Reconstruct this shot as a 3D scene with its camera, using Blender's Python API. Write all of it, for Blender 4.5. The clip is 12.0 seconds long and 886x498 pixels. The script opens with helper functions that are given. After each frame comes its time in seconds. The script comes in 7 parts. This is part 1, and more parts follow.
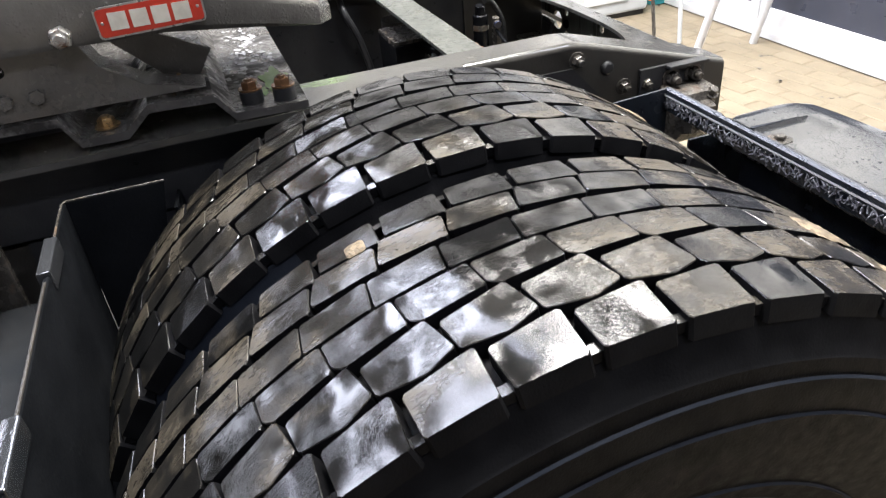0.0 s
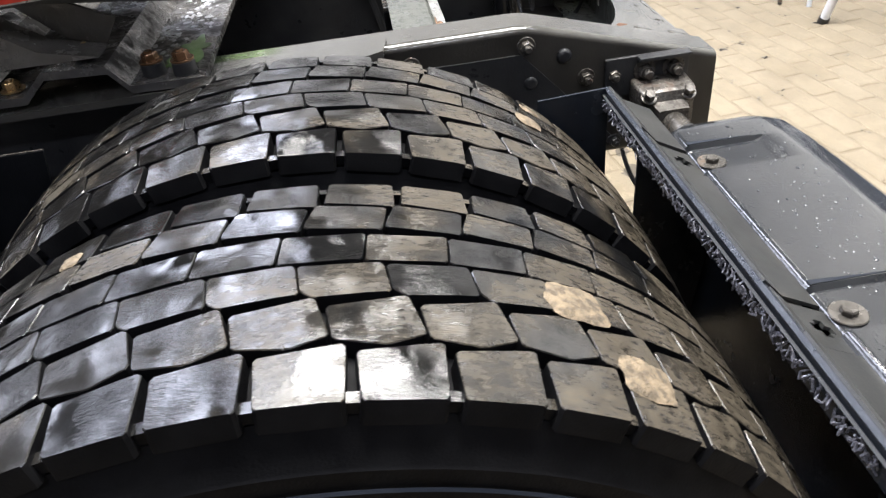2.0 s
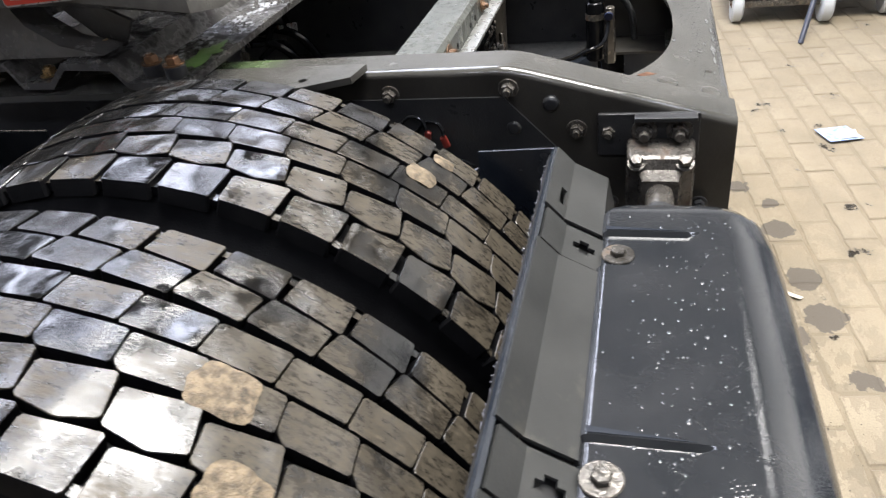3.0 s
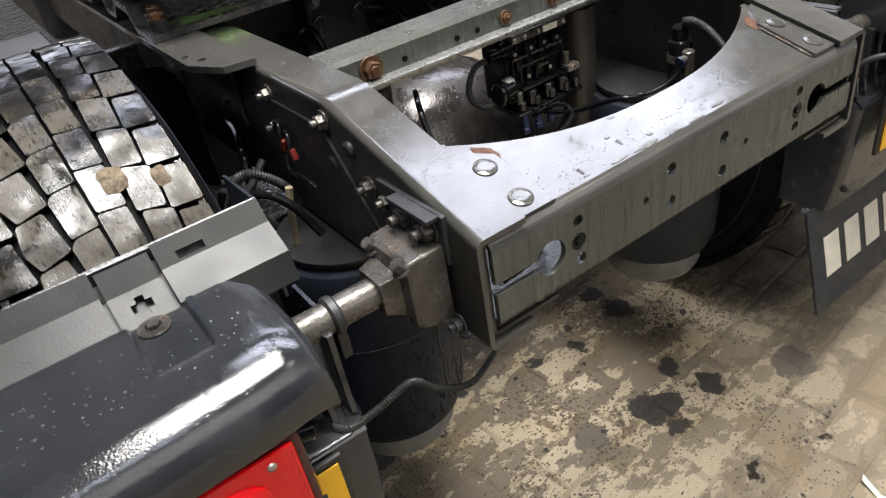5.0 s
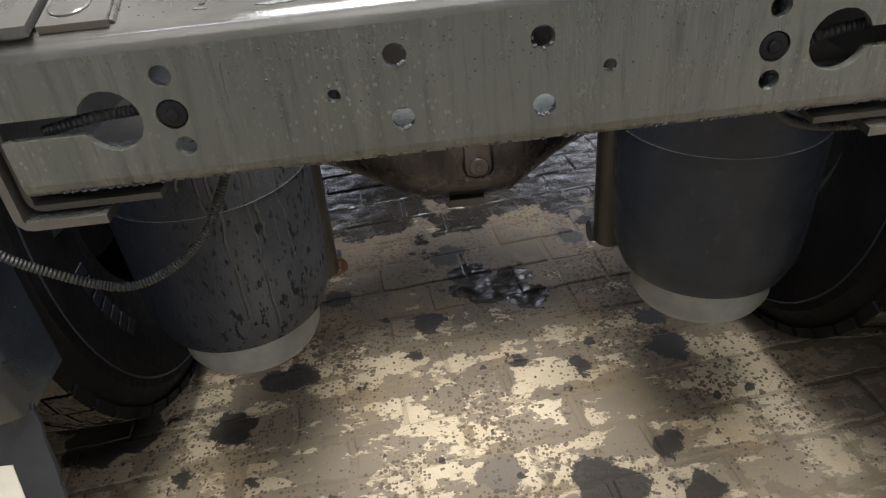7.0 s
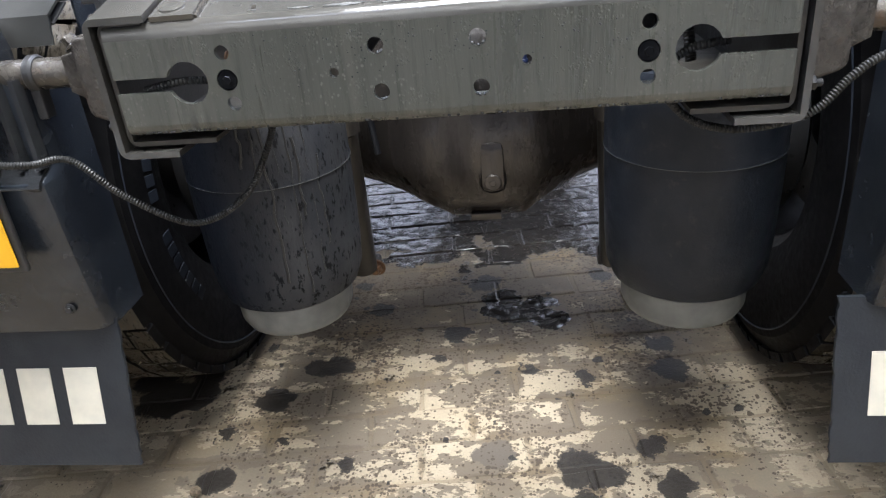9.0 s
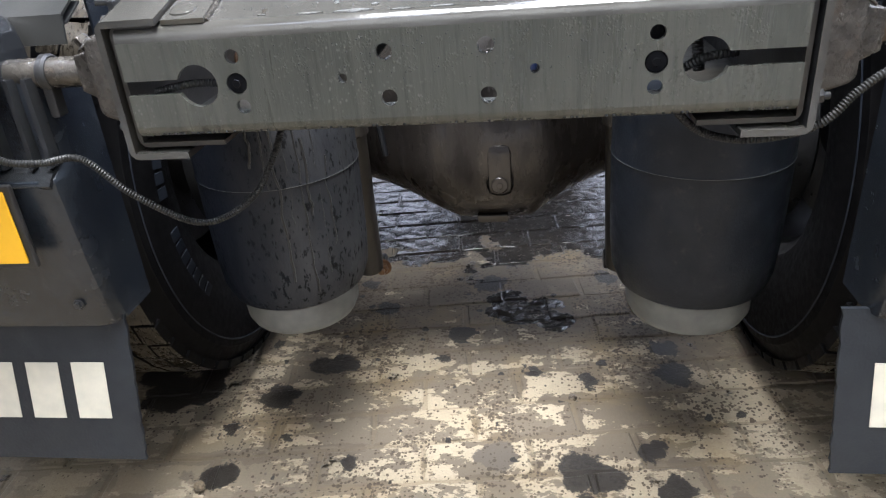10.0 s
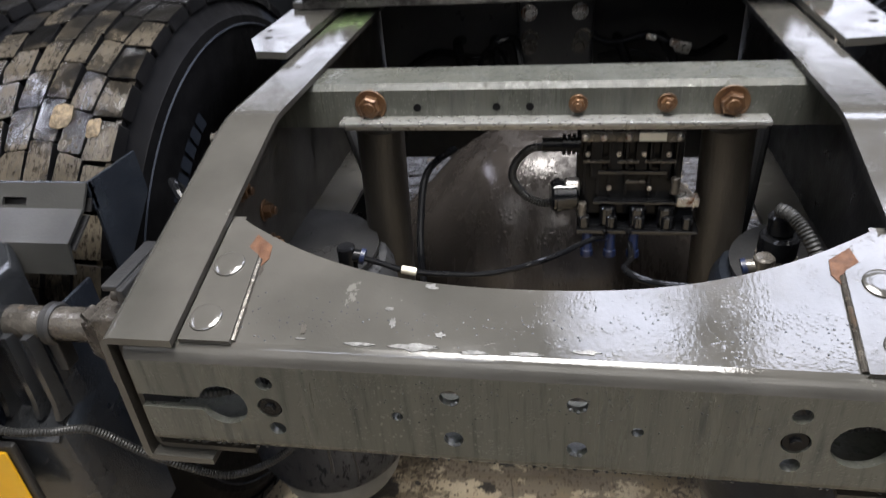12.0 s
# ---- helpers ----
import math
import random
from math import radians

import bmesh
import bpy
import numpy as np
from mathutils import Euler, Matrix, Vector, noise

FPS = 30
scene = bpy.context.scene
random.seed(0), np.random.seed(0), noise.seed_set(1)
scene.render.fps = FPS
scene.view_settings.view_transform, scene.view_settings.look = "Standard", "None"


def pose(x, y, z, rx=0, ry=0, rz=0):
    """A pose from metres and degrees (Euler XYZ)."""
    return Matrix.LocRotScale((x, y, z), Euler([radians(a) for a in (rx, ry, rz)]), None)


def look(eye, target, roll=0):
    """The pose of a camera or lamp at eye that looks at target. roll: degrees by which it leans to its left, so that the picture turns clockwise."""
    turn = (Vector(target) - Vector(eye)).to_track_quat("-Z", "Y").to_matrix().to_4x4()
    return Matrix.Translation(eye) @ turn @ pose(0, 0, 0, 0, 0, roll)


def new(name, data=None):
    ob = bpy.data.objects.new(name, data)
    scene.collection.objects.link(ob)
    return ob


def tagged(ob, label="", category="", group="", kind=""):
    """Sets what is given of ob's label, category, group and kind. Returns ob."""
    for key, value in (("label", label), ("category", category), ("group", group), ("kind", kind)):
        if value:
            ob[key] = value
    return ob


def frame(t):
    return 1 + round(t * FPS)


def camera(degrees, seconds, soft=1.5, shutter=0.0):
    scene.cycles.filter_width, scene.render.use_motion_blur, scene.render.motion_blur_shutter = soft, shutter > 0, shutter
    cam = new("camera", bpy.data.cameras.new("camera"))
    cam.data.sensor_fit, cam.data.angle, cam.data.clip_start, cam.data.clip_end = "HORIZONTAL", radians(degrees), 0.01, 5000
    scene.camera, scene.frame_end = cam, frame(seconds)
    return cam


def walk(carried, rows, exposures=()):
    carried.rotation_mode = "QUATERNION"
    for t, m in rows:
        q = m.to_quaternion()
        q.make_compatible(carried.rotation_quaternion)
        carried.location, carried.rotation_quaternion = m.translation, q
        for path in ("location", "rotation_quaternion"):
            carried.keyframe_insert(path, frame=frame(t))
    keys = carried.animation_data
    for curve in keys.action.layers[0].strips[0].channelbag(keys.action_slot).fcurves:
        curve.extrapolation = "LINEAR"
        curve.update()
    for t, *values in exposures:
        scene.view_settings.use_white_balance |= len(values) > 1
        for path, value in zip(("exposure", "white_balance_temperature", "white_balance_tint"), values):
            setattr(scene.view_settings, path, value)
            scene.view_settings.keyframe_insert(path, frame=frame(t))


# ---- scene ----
cam = camera(64.7, 12.0, soft=1.2, shutter=0.15)
PATH = [
    (0, (-1.502, 0.962, 1.391), (0.098, 0.472, 0.295), -5.7),
    (0.5, (-1.451, 0.944, 1.417), (0.172, 0.489, 0.339), -5.7),
    (1, (-1.436, 0.894, 1.403), (0.208, 0.481, 0.341), -6.0),
    (1.5, (-1.469, 0.72, 1.395), (0.114, 0.49, 0.195), -6.7),
    (2, (-1.498, 0.572, 1.396), (0.103, 0.486, 0.2), -7.3),
    (2.5, (-1.474, 0.354, 1.394), (0.127, 0.595, 0.22), -8.3),
    (3, (-1.394, 0.133, 1.384), (0.156, 0.672, 0.241), -9.2),
    (3.5, (-1.283, -0.063, 1.362), (0.137, 0.598, 0.117), -9.7),
    (3.7, (-1.237, -0.124, 1.361), (0.102, 0.653, 0.094), -9.9),
    (5.3, (-0.656, -0.58, 1.318), (0.008, 0.932, 0.19), -10.5),
    (5.5, (-0.596, -0.588, 1.295), (-0.069, 0.918, 0.089), -10.5),
    (6, (-0.338, -0.616, 1.26), (-0.054, 0.971, 0.076), -8.5),
    (6.5, (-0.156, -0.529, 1.174), (-0.111, 1.111, 0.03), -6.6),
    (7, (-0.045, -0.525, 1.02), (-0.026, 1.132, -0.1), -6.2),
    (7.5, (-0.049, -0.696, 0.998), (-0.053, 1.102, 0.122), -6.7),
    (9.3, (0.107, -0.785, 0.984), (-0.139, 0.986, 0.087), -5.3),
    (9.5, (0.107, -0.782, 0.984), (-0.132, 0.988, 0.084), -5.0),
    (10, (0.1, -0.784, 0.998), (-0.152, 0.983, 0.097), -4.8),
    (10.5, (0.112, -0.791, 1.009), (-0.154, 0.974, 0.107), -4.7),
    (11, (0.125, -0.738, 1.077), (-0.166, 1.034, 0.197), -4.5),
    (11.5, (0.075, -0.592, 1.216), (-0.252, 1.163, 0.315), -4.4),
    (11.8, (0.03, -0.525, 1.251), (-0.271, 1.264, 0.411), -3.3),
    (12, (0.039, -0.456, 1.294), (-0.302, 1.211, 0.243), -4.7),
]
# seconds, stops, white balance in kelvin and tint
EXPOSURE = ((0.0, 0.66, 6200, 11), (0.5, 0.56, 6200, 11), (1.5, 0.48, 6150, 11), (2.5, 0.33, 6120, 11), (3.0, 0.15, 6100, 11), (3.5, -0.24, 6120, 11), (5.5, -0.26, 6200, 11), (6.5, 0.07, 5850, 11), (7.0, 0.32, 6120, 10),
            (7.5, 0.58, 5720, 11), (9.5, 0.58, 5720, 11), (10.5, 0.58, 5720, 11), (11.0, 0.56, 5750, 11), (11.5, 0.48, 5800, 11), (12.0, -0.21, 6150, 12))
walk(cam, [(t, look(eye, target, roll)) for t, eye, target, roll in PATH], EXPOSURE)

# ---- light ----
C = 0.008            # the truck's middle line
LAMP_COOL = (0.86, 0.88, 1.0)
LAMP_WARM = (1.0, 0.95, 0.87)


def area_lamp(name, x, y, z, sx, sy, watts, colour, tilt=0):
    data = bpy.data.lights.new(name, "AREA")
    data.shape, data.size, data.size_y = "RECTANGLE", sx, sy
    data.energy, data.color = watts, colour
    ob = new(name, data)
    ob.matrix_world = pose(x, y, z, tilt)
    return ob


world = bpy.data.worlds.new("world")
scene.world = world
world.use_nodes = True
world.node_tree.nodes["Background"].inputs[0].default_value = (0.75, 0.85, 1.0, 1)
world.node_tree.nodes["Background"].inputs[1].default_value = 0.15

# roof lights and tube fittings: x, y, size along x and y, watts, colour
CEIL = 5.0
ROOF_LIGHTS = ((0.485, 1.9, 0.77, 1.15, 50, LAMP_COOL), (3.25, 1.9, 3.9, 1.15, 225, LAMP_COOL), (2.9, 4.6, 4.6, 1.15, 200, LAMP_COOL))
# last two fittings are unseen fills, added for the tail and left side
FITTINGS = ((0.1, -0.15, 1.9, 1.9, 530, LAMP_WARM), (2.7, -1.6, 1.5, 0.3, 20, LAMP_WARM), (-1.2, -1.6, 1.5, 0.3, 20, LAMP_COOL), (-4.2, 0.5, 0.3, 2.4, 85, LAMP_COOL))
for fx, fy, sx, sy, fw, fc in ROOF_LIGHTS:
    area_lamp("roof_daylight", fx, fy, CEIL - 0.02, sx, sy, fw, fc)
for fx, fy, sx, sy, fw, fc in FITTINGS:
    area_lamp("tube_and_fill_light", fx, fy, CEIL - 0.24, sx, sy, fw, fc)


# unseen windows, added where bright reflections point: far wall, then east wall
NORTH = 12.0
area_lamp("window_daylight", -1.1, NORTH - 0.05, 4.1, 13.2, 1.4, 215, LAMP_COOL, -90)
area_lamp("window_daylight", 6.52, 8.3, 3.4, 2.2, 6.6, 150, LAMP_COOL).matrix_world = pose(6.52, 8.3, 3.4, 0, 90)
# light behind the glazed upper part of the folding doors
area_lamp("door_daylight", 1.9, -2.2, 2.6, 6.0, 1.0, 14, (1.0, 0.94, 0.82), 90)


# ---- materials ----
def node_mat(name):
    m = bpy.data.materials.new(name)
    m.use_nodes = True
    nt = m.node_tree
    return m, nt, nt.nodes["Principled BSDF"]


def add(nt, kind, **sets):
    n = nt.nodes.new(kind)
    for k, v in sets.items():
        n.inputs[k].default_value = v
    return n


def ramp(nt, src, stops):
    r = nt.nodes.new("ShaderNodeValToRGB")
    el = r.color_ramp.elements
    while len(el) < len(stops):
        el.new(0.5)
    for e, (p, c) in zip(el, stops):
        e.position = p
        e.color = (c, c, c, 1) if isinstance(c, (int, float)) else (*c, 1)
    nt.links.new(src, r.inputs[0])
    return r.outputs[0]


def mix(nt, fac, a, b):
    n = nt.nodes.new("ShaderNodeMix")
    n.data_type = "RGBA"
    nt.links.new(fac, n.inputs["Factor"]) if not isinstance(fac, float) else None
    if isinstance(fac, float):
        n.inputs["Factor"].default_value = fac
    for sock, v in ((n.inputs[6], a), (n.inputs[7], b)):
        if isinstance(v, tuple):
            sock.default_value = (*v, 1)
        else:
            nt.links.new(v, sock)
    return n.outputs[2]


def maths(nt, op, a, b, c=None):
    n = nt.nodes.new("ShaderNodeMath")
    n.operation = op
    for sock, v in zip(n.inputs, (a, b) if c is None else (a, b, c)):
        if isinstance(v, (int, float)):
            sock.default_value = v
        else:
            nt.links.new(v, sock)
    return n.outputs[0]


def coords(nt, scale=(1, 1, 1)):
    g = nt.nodes.new("ShaderNodeNewGeometry")
    mp = nt.nodes.new("ShaderNodeMapping")
    mp.inputs["Scale"].default_value = scale
    nt.links.new(g.outputs["Position"], mp.inputs["Vector"])
    return mp.outputs[0]


def noise_tex(nt, vec, scale, detail=4.0, rough=0.55):
    n = add(nt, "ShaderNodeTexNoise", Scale=scale, Detail=detail, Roughness=rough)
    nt.links.new(vec, n.inputs["Vector"])
    return n.outputs["Fac"]


def bump(nt, bsdf, src, strength, dist=0.002):
    b = add(nt, "ShaderNodeBump", Strength=strength, Distance=dist)
    nt.links.new(src, b.inputs["Height"])
    nt.links.new(b.outputs[0], bsdf.inputs["Normal"])
    return b


def surface(name, base, other, rough=(0.3, 0.5), metal=0.0, scale=14.0, grain=220.0,
            relief=0.25, drops=0.0, dirt=None, dirt_at=(0.58, 0.7), dirt_scale=6.0, stretch=(1, 1, 1), coat=0.0, spec=0.5, bead=150.0):
    """Paint, rubber or steel: two tones, patchy gloss, grain, optional dirt and water drops."""
    m, nt, b = node_mat(name)
    v = coords(nt, stretch)
    big, fine = noise_tex(nt, v, scale), noise_tex(nt, v, grain, 3.0)
    col = mix(nt, ramp(nt, big, [(0.35, 0.0), (0.65, 1.0)]), base, other)
    rgh = ramp(nt, noise_tex(nt, v, scale * 2.3, 5.0), [(0.3, rough[0]), (0.7, rough[1])])
    if dirt:
        patch = noise_tex(nt, v, dirt_scale, 8.0, 0.68)
        mask = ramp(nt, patch, [(dirt_at[0], 0.0), (dirt_at[1], 1.0)])
        col = mix(nt, mask, col, dirt)
        rgh = mix(nt, mask, rgh, (0.85, 0.85, 0.85))
    nt.links.new(col, b.inputs["Base Color"])
    nt.links.new(rgh, b.inputs["Roughness"])
    b.inputs["Metallic"].default_value = metal
    b.inputs["Specular IOR Level"].default_value = spec
    b.inputs["Coat Weight"].default_value = coat
    b.inputs["Coat Roughness"].default_value = 0.12
    height = fine
    if drops:
        vo = add(nt, "ShaderNodeTexVoronoi", Scale=bead, Randomness=1.0)
        nt.links.new(coords(nt), vo.inputs["Vector"])
        blob = ramp(nt, vo.outputs["Distance"], [(0.0, 1.0), (0.33, 0.75), (0.45, 0.0)])
        sel = ramp(nt, noise_tex(nt, coords(nt), 40.0, 4.0), [(0.52, 0.0), (0.58, 1.0)])
        h = add(nt, "ShaderNodeMath")
        h.operation = "MULTIPLY"
        nt.links.new(blob, h.inputs[0])
        nt.links.new(sel, h.inputs[1])
        h2 = add(nt, "ShaderNodeMath")
        h2.operation = "MULTIPLY_ADD"
        nt.links.new(h.outputs[0], h2.inputs[0])
        h2.inputs[1].default_value = drops * 4
        nt.links.new(fine, h2.inputs[2])
        height = h2.outputs[0]
    bump(nt, b, height, relief)
    return m


FRAME = surface("frame_paint", (0.043, 0.042, 0.037), (0.069, 0.066, 0.059), (0.03, 0.2), scale=7, relief=0.06, spec=0.55, bead=240.0,
                drops=0.35, dirt=(0.095, 0.09, 0.074), dirt_at=(0.64, 0.8), dirt_scale=16)
SHADED_GRIME = surface("grimy_shaded_rail_side", (0.02, 0.018, 0.015), (0.04, 0.037, 0.031), (0.3, 0.5), scale=8, relief=0.2, spec=0.4,
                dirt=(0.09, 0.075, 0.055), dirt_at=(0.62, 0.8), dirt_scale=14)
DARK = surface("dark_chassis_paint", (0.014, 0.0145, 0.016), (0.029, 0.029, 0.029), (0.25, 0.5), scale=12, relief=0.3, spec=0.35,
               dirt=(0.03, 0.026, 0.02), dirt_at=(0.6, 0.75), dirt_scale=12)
GALV = surface("cast_steel", (0.055, 0.05, 0.043), (0.12, 0.11, 0.095), (0.12, 0.36), metal=0.5, scale=30, relief=0.4,
               dirt=(0.12, 0.07, 0.035), dirt_at=(0.55, 0.7), dirt_scale=25)
MOUNT = surface("wet_mounting_steel", (0.066, 0.063, 0.059), (0.125, 0.12, 0.112), (0.12, 0.3), metal=0.3, scale=16, relief=0.3, bead=260.0,
                drops=0.4, dirt=(0.02, 0.018, 0.016), dirt_at=(0.5, 0.62), dirt_scale=14)
STEEL = surface("worn_bright_steel", (0.4, 0.39, 0.37), (0.55, 0.54, 0.52), (0.2, 0.4), metal=0.9, scale=60, relief=0.3,
                dirt=(0.16, 0.07, 0.025), dirt_at=(0.5, 0.62), dirt_scale=45)
BRIGHT = surface("galvanised_strip", (0.3, 0.3, 0.28), (0.42, 0.42, 0.4), (0.22, 0.4), metal=0.7, scale=40, relief=0.2)
RUST = surface("rusted_bolt_steel", (0.062, 0.03, 0.013), (0.13, 0.07, 0.032), (0.25, 0.5), metal=0.4, scale=60, relief=0.6)
RUST_DULL = surface("dull_surface_rust", (0.06, 0.027, 0.014), (0.11, 0.055, 0.03), (0.5, 0.7), scale=90, relief=0.6, spec=0.2)
GOLD = surface("yellow_zinc_bolt", (0.3, 0.19, 0.08), (0.42, 0.28, 0.13), (0.22, 0.4), metal=0.8, scale=70, relief=0.4,
               dirt=(0.05, 0.035, 0.02), dirt_at=(0.5, 0.65), dirt_scale=60)
CASTING = surface("wet_rusty_casting", (0.048, 0.043, 0.037), (0.095, 0.087, 0.076), (0.18, 0.4), metal=0.4, scale=40, relief=0.45, drops=0.2,
                  dirt=(0.06, 0.038, 0.024), dirt_at=(0.56, 0.7), dirt_scale=28)
RUST_WET = surface("wet_brown_bolt", (0.13, 0.065, 0.03), (0.24, 0.13, 0.065), (0.08, 0.25), metal=0.6, scale=60, relief=0.4, spec=0.6)
RUBBER = surface("tyre_carcass_rubber", (0.008, 0.0105, 0.016), (0.0135, 0.0165, 0.023), (0.4, 0.6), scale=10, relief=0.2, grain=400, spec=0.12)
# near-black rubber for groove walls and holes: their shade put into the colour
RECESS_SHADE = surface("recess_shade_rubber", (0.003, 0.003, 0.0034), (0.006, 0.006, 0.0065), (0.4, 0.6), scale=30, relief=0.2, grain=400, spec=0.06)
HOOD = surface("black_hood_plastic", (0.005, 0.0056, 0.0066), (0.009, 0.0098, 0.0112), (0.35, 0.6), scale=10, relief=0.2, spec=0.03)
BELLOWS = surface("air_spring_rubber", (0.008, 0.0105, 0.015), (0.015, 0.018, 0.024), (0.3, 0.55), spec=0.25, scale=16, relief=0.3,
                  dirt=(0.045, 0.045, 0.045), dirt_at=(0.58, 0.8), dirt_scale=40)
PISTON = surface("grey_piston_plastic", (0.11, 0.115, 0.11), (0.16, 0.165, 0.155), (0.35, 0.55), scale=20, relief=0.2)
PLASTIC = surface("wet_black_plastic", (0.014, 0.0155, 0.0175), (0.025, 0.026, 0.0275), (0.04, 0.11), scale=8, relief=0.085, spec=0.64, grain=420,
                  drops=0.3, bead=210.0)
PLASTIC_DRY = surface("grey_black_plastic", (0.022, 0.0225, 0.021), (0.036, 0.036, 0.0335), (0.28, 0.42), scale=9, relief=0.1, grain=300, spec=0.3,
                      dirt=(0.1, 0.09, 0.07), dirt_at=(0.62, 0.85), dirt_scale=8)
SKIRT = surface("navy_black_plastic", (0.01, 0.0125, 0.018), (0.02, 0.024, 0.03), (0.12, 0.3), scale=9, relief=0.22, grain=300, spec=0.5, drops=0.3, bead=230.0,
                dirt=(0.05, 0.05, 0.05), dirt_at=(0.66, 0.85), dirt_scale=10)
FLAP = surface("mud_flap_rubber", (0.008, 0.0108, 0.0155), (0.0135, 0.017, 0.022), (0.4, 0.6), scale=12, relief=0.3,
               dirt=(0.08, 0.075, 0.06), dirt_at=(0.62, 0.85), dirt_scale=20)
WHITE = surface("white_flap_print", (0.6, 0.57, 0.47), (0.52, 0.5, 0.42), (0.5, 0.65), scale=30, relief=0.1)
YELLOW = surface("yellow_plate_film", (0.85, 0.48, 0.01), (0.8, 0.44, 0.008), (0.35, 0.45), scale=20, relief=0.05)
BLACK = surface("black_print", (0.012, 0.012, 0.012), (0.02, 0.02, 0.02), (0.4, 0.5), scale=20, relief=0.05)
DULL_RED = surface("dull_red_plug", (0.1, 0.012, 0.008), (0.16, 0.02, 0.013), (0.35, 0.5), scale=40, relief=0.1)
RED = surface("red_badge_paint", (0.55, 0.045, 0.02), (0.48, 0.035, 0.018), (0.25, 0.4), scale=30, relief=0.1, drops=0.15)
CREAM = surface("badge_white", (0.7, 0.66, 0.55), (0.58, 0.54, 0.44), (0.4, 0.5), scale=60, relief=0.1)
CABLE = surface("black_conduit", (0.012, 0.012, 0.0115), (0.026, 0.026, 0.025), (0.4, 0.55), scale=30, relief=0.1, spec=0.3)
AXLE = surface("oily_axle_casting", (0.024, 0.021, 0.019), (0.05, 0.044, 0.039), (0.07, 0.22), metal=0.3, scale=9, relief=0.25,
               drops=0.32, bead=125.0, dirt=(0.02, 0.016, 0.013), dirt_at=(0.5, 0.66), dirt_scale=14, stretch=(1, 1, 0.25))
COUPLING = surface("wet_coupling_casting", (0.085, 0.08, 0.071), (0.15, 0.142, 0.126), (0.12, 0.3), metal=0.3, scale=10, relief=0.3, bead=230.0,
                   drops=0.5, dirt=(0.12, 0.1, 0.075), dirt_at=(0.6, 0.75), dirt_scale=7)
POST = surface("brown_damper_tube", (0.02, 0.018, 0.015), (0.04, 0.035, 0.028), (0.3, 0.5), metal=0.2, scale=14, relief=0.3,
               dirt=(0.08, 0.048, 0.026), dirt_at=(0.6, 0.75), dirt_scale=12, stretch=(1, 1, 0.3))
VALVE = surface("black_valve_plastic", (0.004, 0.0042, 0.005), (0.008, 0.0083, 0.009), (0.03, 0.1), scale=30, relief=0.06, spec=0.14)
WET_BLACK = surface("wet_black_moulding", (0.004, 0.0042, 0.005), (0.008, 0.0083, 0.009), (0.02, 0.06), scale=30, relief=0.05, spec=0.75)
GREEN = surface("green_primer", (0.08, 0.16, 0.03), (0.12, 0.2, 0.06), (0.35, 0.5), scale=40, relief=0.2)
GREASE = surface("yellow_green_grease", (0.3, 0.34, 0.04), (0.42, 0.42, 0.08), (0.2, 0.4), scale=60, relief=0.4)
TAN_GREASE = surface("tan_grease", (0.4, 0.24, 0.1), (0.5, 0.34, 0.18), (0.25, 0.45), scale=70, relief=0.5)
WATER = surface("water_drop", (0.03, 0.033, 0.036), (0.04, 0.042, 0.045), (0.01, 0.03), scale=20, relief=0.0, spec=0.5)
TAN_HOSE = surface("grimy_tan_hose", (0.16, 0.13, 0.085), (0.24, 0.2, 0.13), (0.35, 0.5), scale=40, relief=0.2)
SCUFF = surface("scuffed_pale_paint", (0.06, 0.06, 0.056), (0.15, 0.15, 0.145), (0.2, 0.5), scale=120, relief=0.4)
FLAKE = surface("flaked_grey_paint", (0.2, 0.2, 0.205), (0.36, 0.36, 0.37), (0.25, 0.5), scale=60, relief=0.4)
ALU = surface("white_aluminium", (0.58, 0.59, 0.61), (0.66, 0.665, 0.67), (0.35, 0.5), scale=5, relief=0.03)
NAVY = surface("navy_door_panel", (0.03, 0.036, 0.055), (0.045, 0.05, 0.07), (0.25, 0.4), scale=3, relief=0.03)
WALLPAINT = surface("white_wall_paint", (0.66, 0.65, 0.62), (0.74, 0.73, 0.7), (0.6, 0.8), scale=3, relief=0.2)
CEILING = surface("ceiling_sheet", (0.16, 0.16, 0.165), (0.21, 0.21, 0.215), (0.6, 0.8), scale=3, relief=0.1)
FITTING_BLUE = surface("dark_blue_fitting", (0.005, 0.01, 0.035), (0.008, 0.016, 0.055), (0.3, 0.45), scale=20, relief=0.1)
FILM = surface("pale_blue_film", (0.2, 0.32, 0.62), (0.5, 0.6, 0.8), (0.15, 0.3), scale=60, relief=0.3)
ORANGE = surface("orange_plastic", (0.85, 0.16, 0.02), (0.75, 0.13, 0.02), (0.4, 0.5), scale=20, relief=0.1)
TEAL = surface("teal_plastic", (0.02, 0.25, 0.28), (0.03, 0.2, 0.24), (0.4, 0.5), scale=20, relief=0.1)
GREY = surface("light_grey_sheet", (0.42, 0.44, 0.45), (0.5, 0.52, 0.53), (0.35, 0.5), scale=4, relief=0.05,
               dirt=(0.2, 0.17, 0.13), dirt_at=(0.6, 0.8), dirt_scale=5)
BRISTLE = surface("spray_suppressing_mesh", (0.03, 0.03, 0.035), (0.2, 0.2, 0.23), (0.15, 0.35), scale=300, relief=0.4)


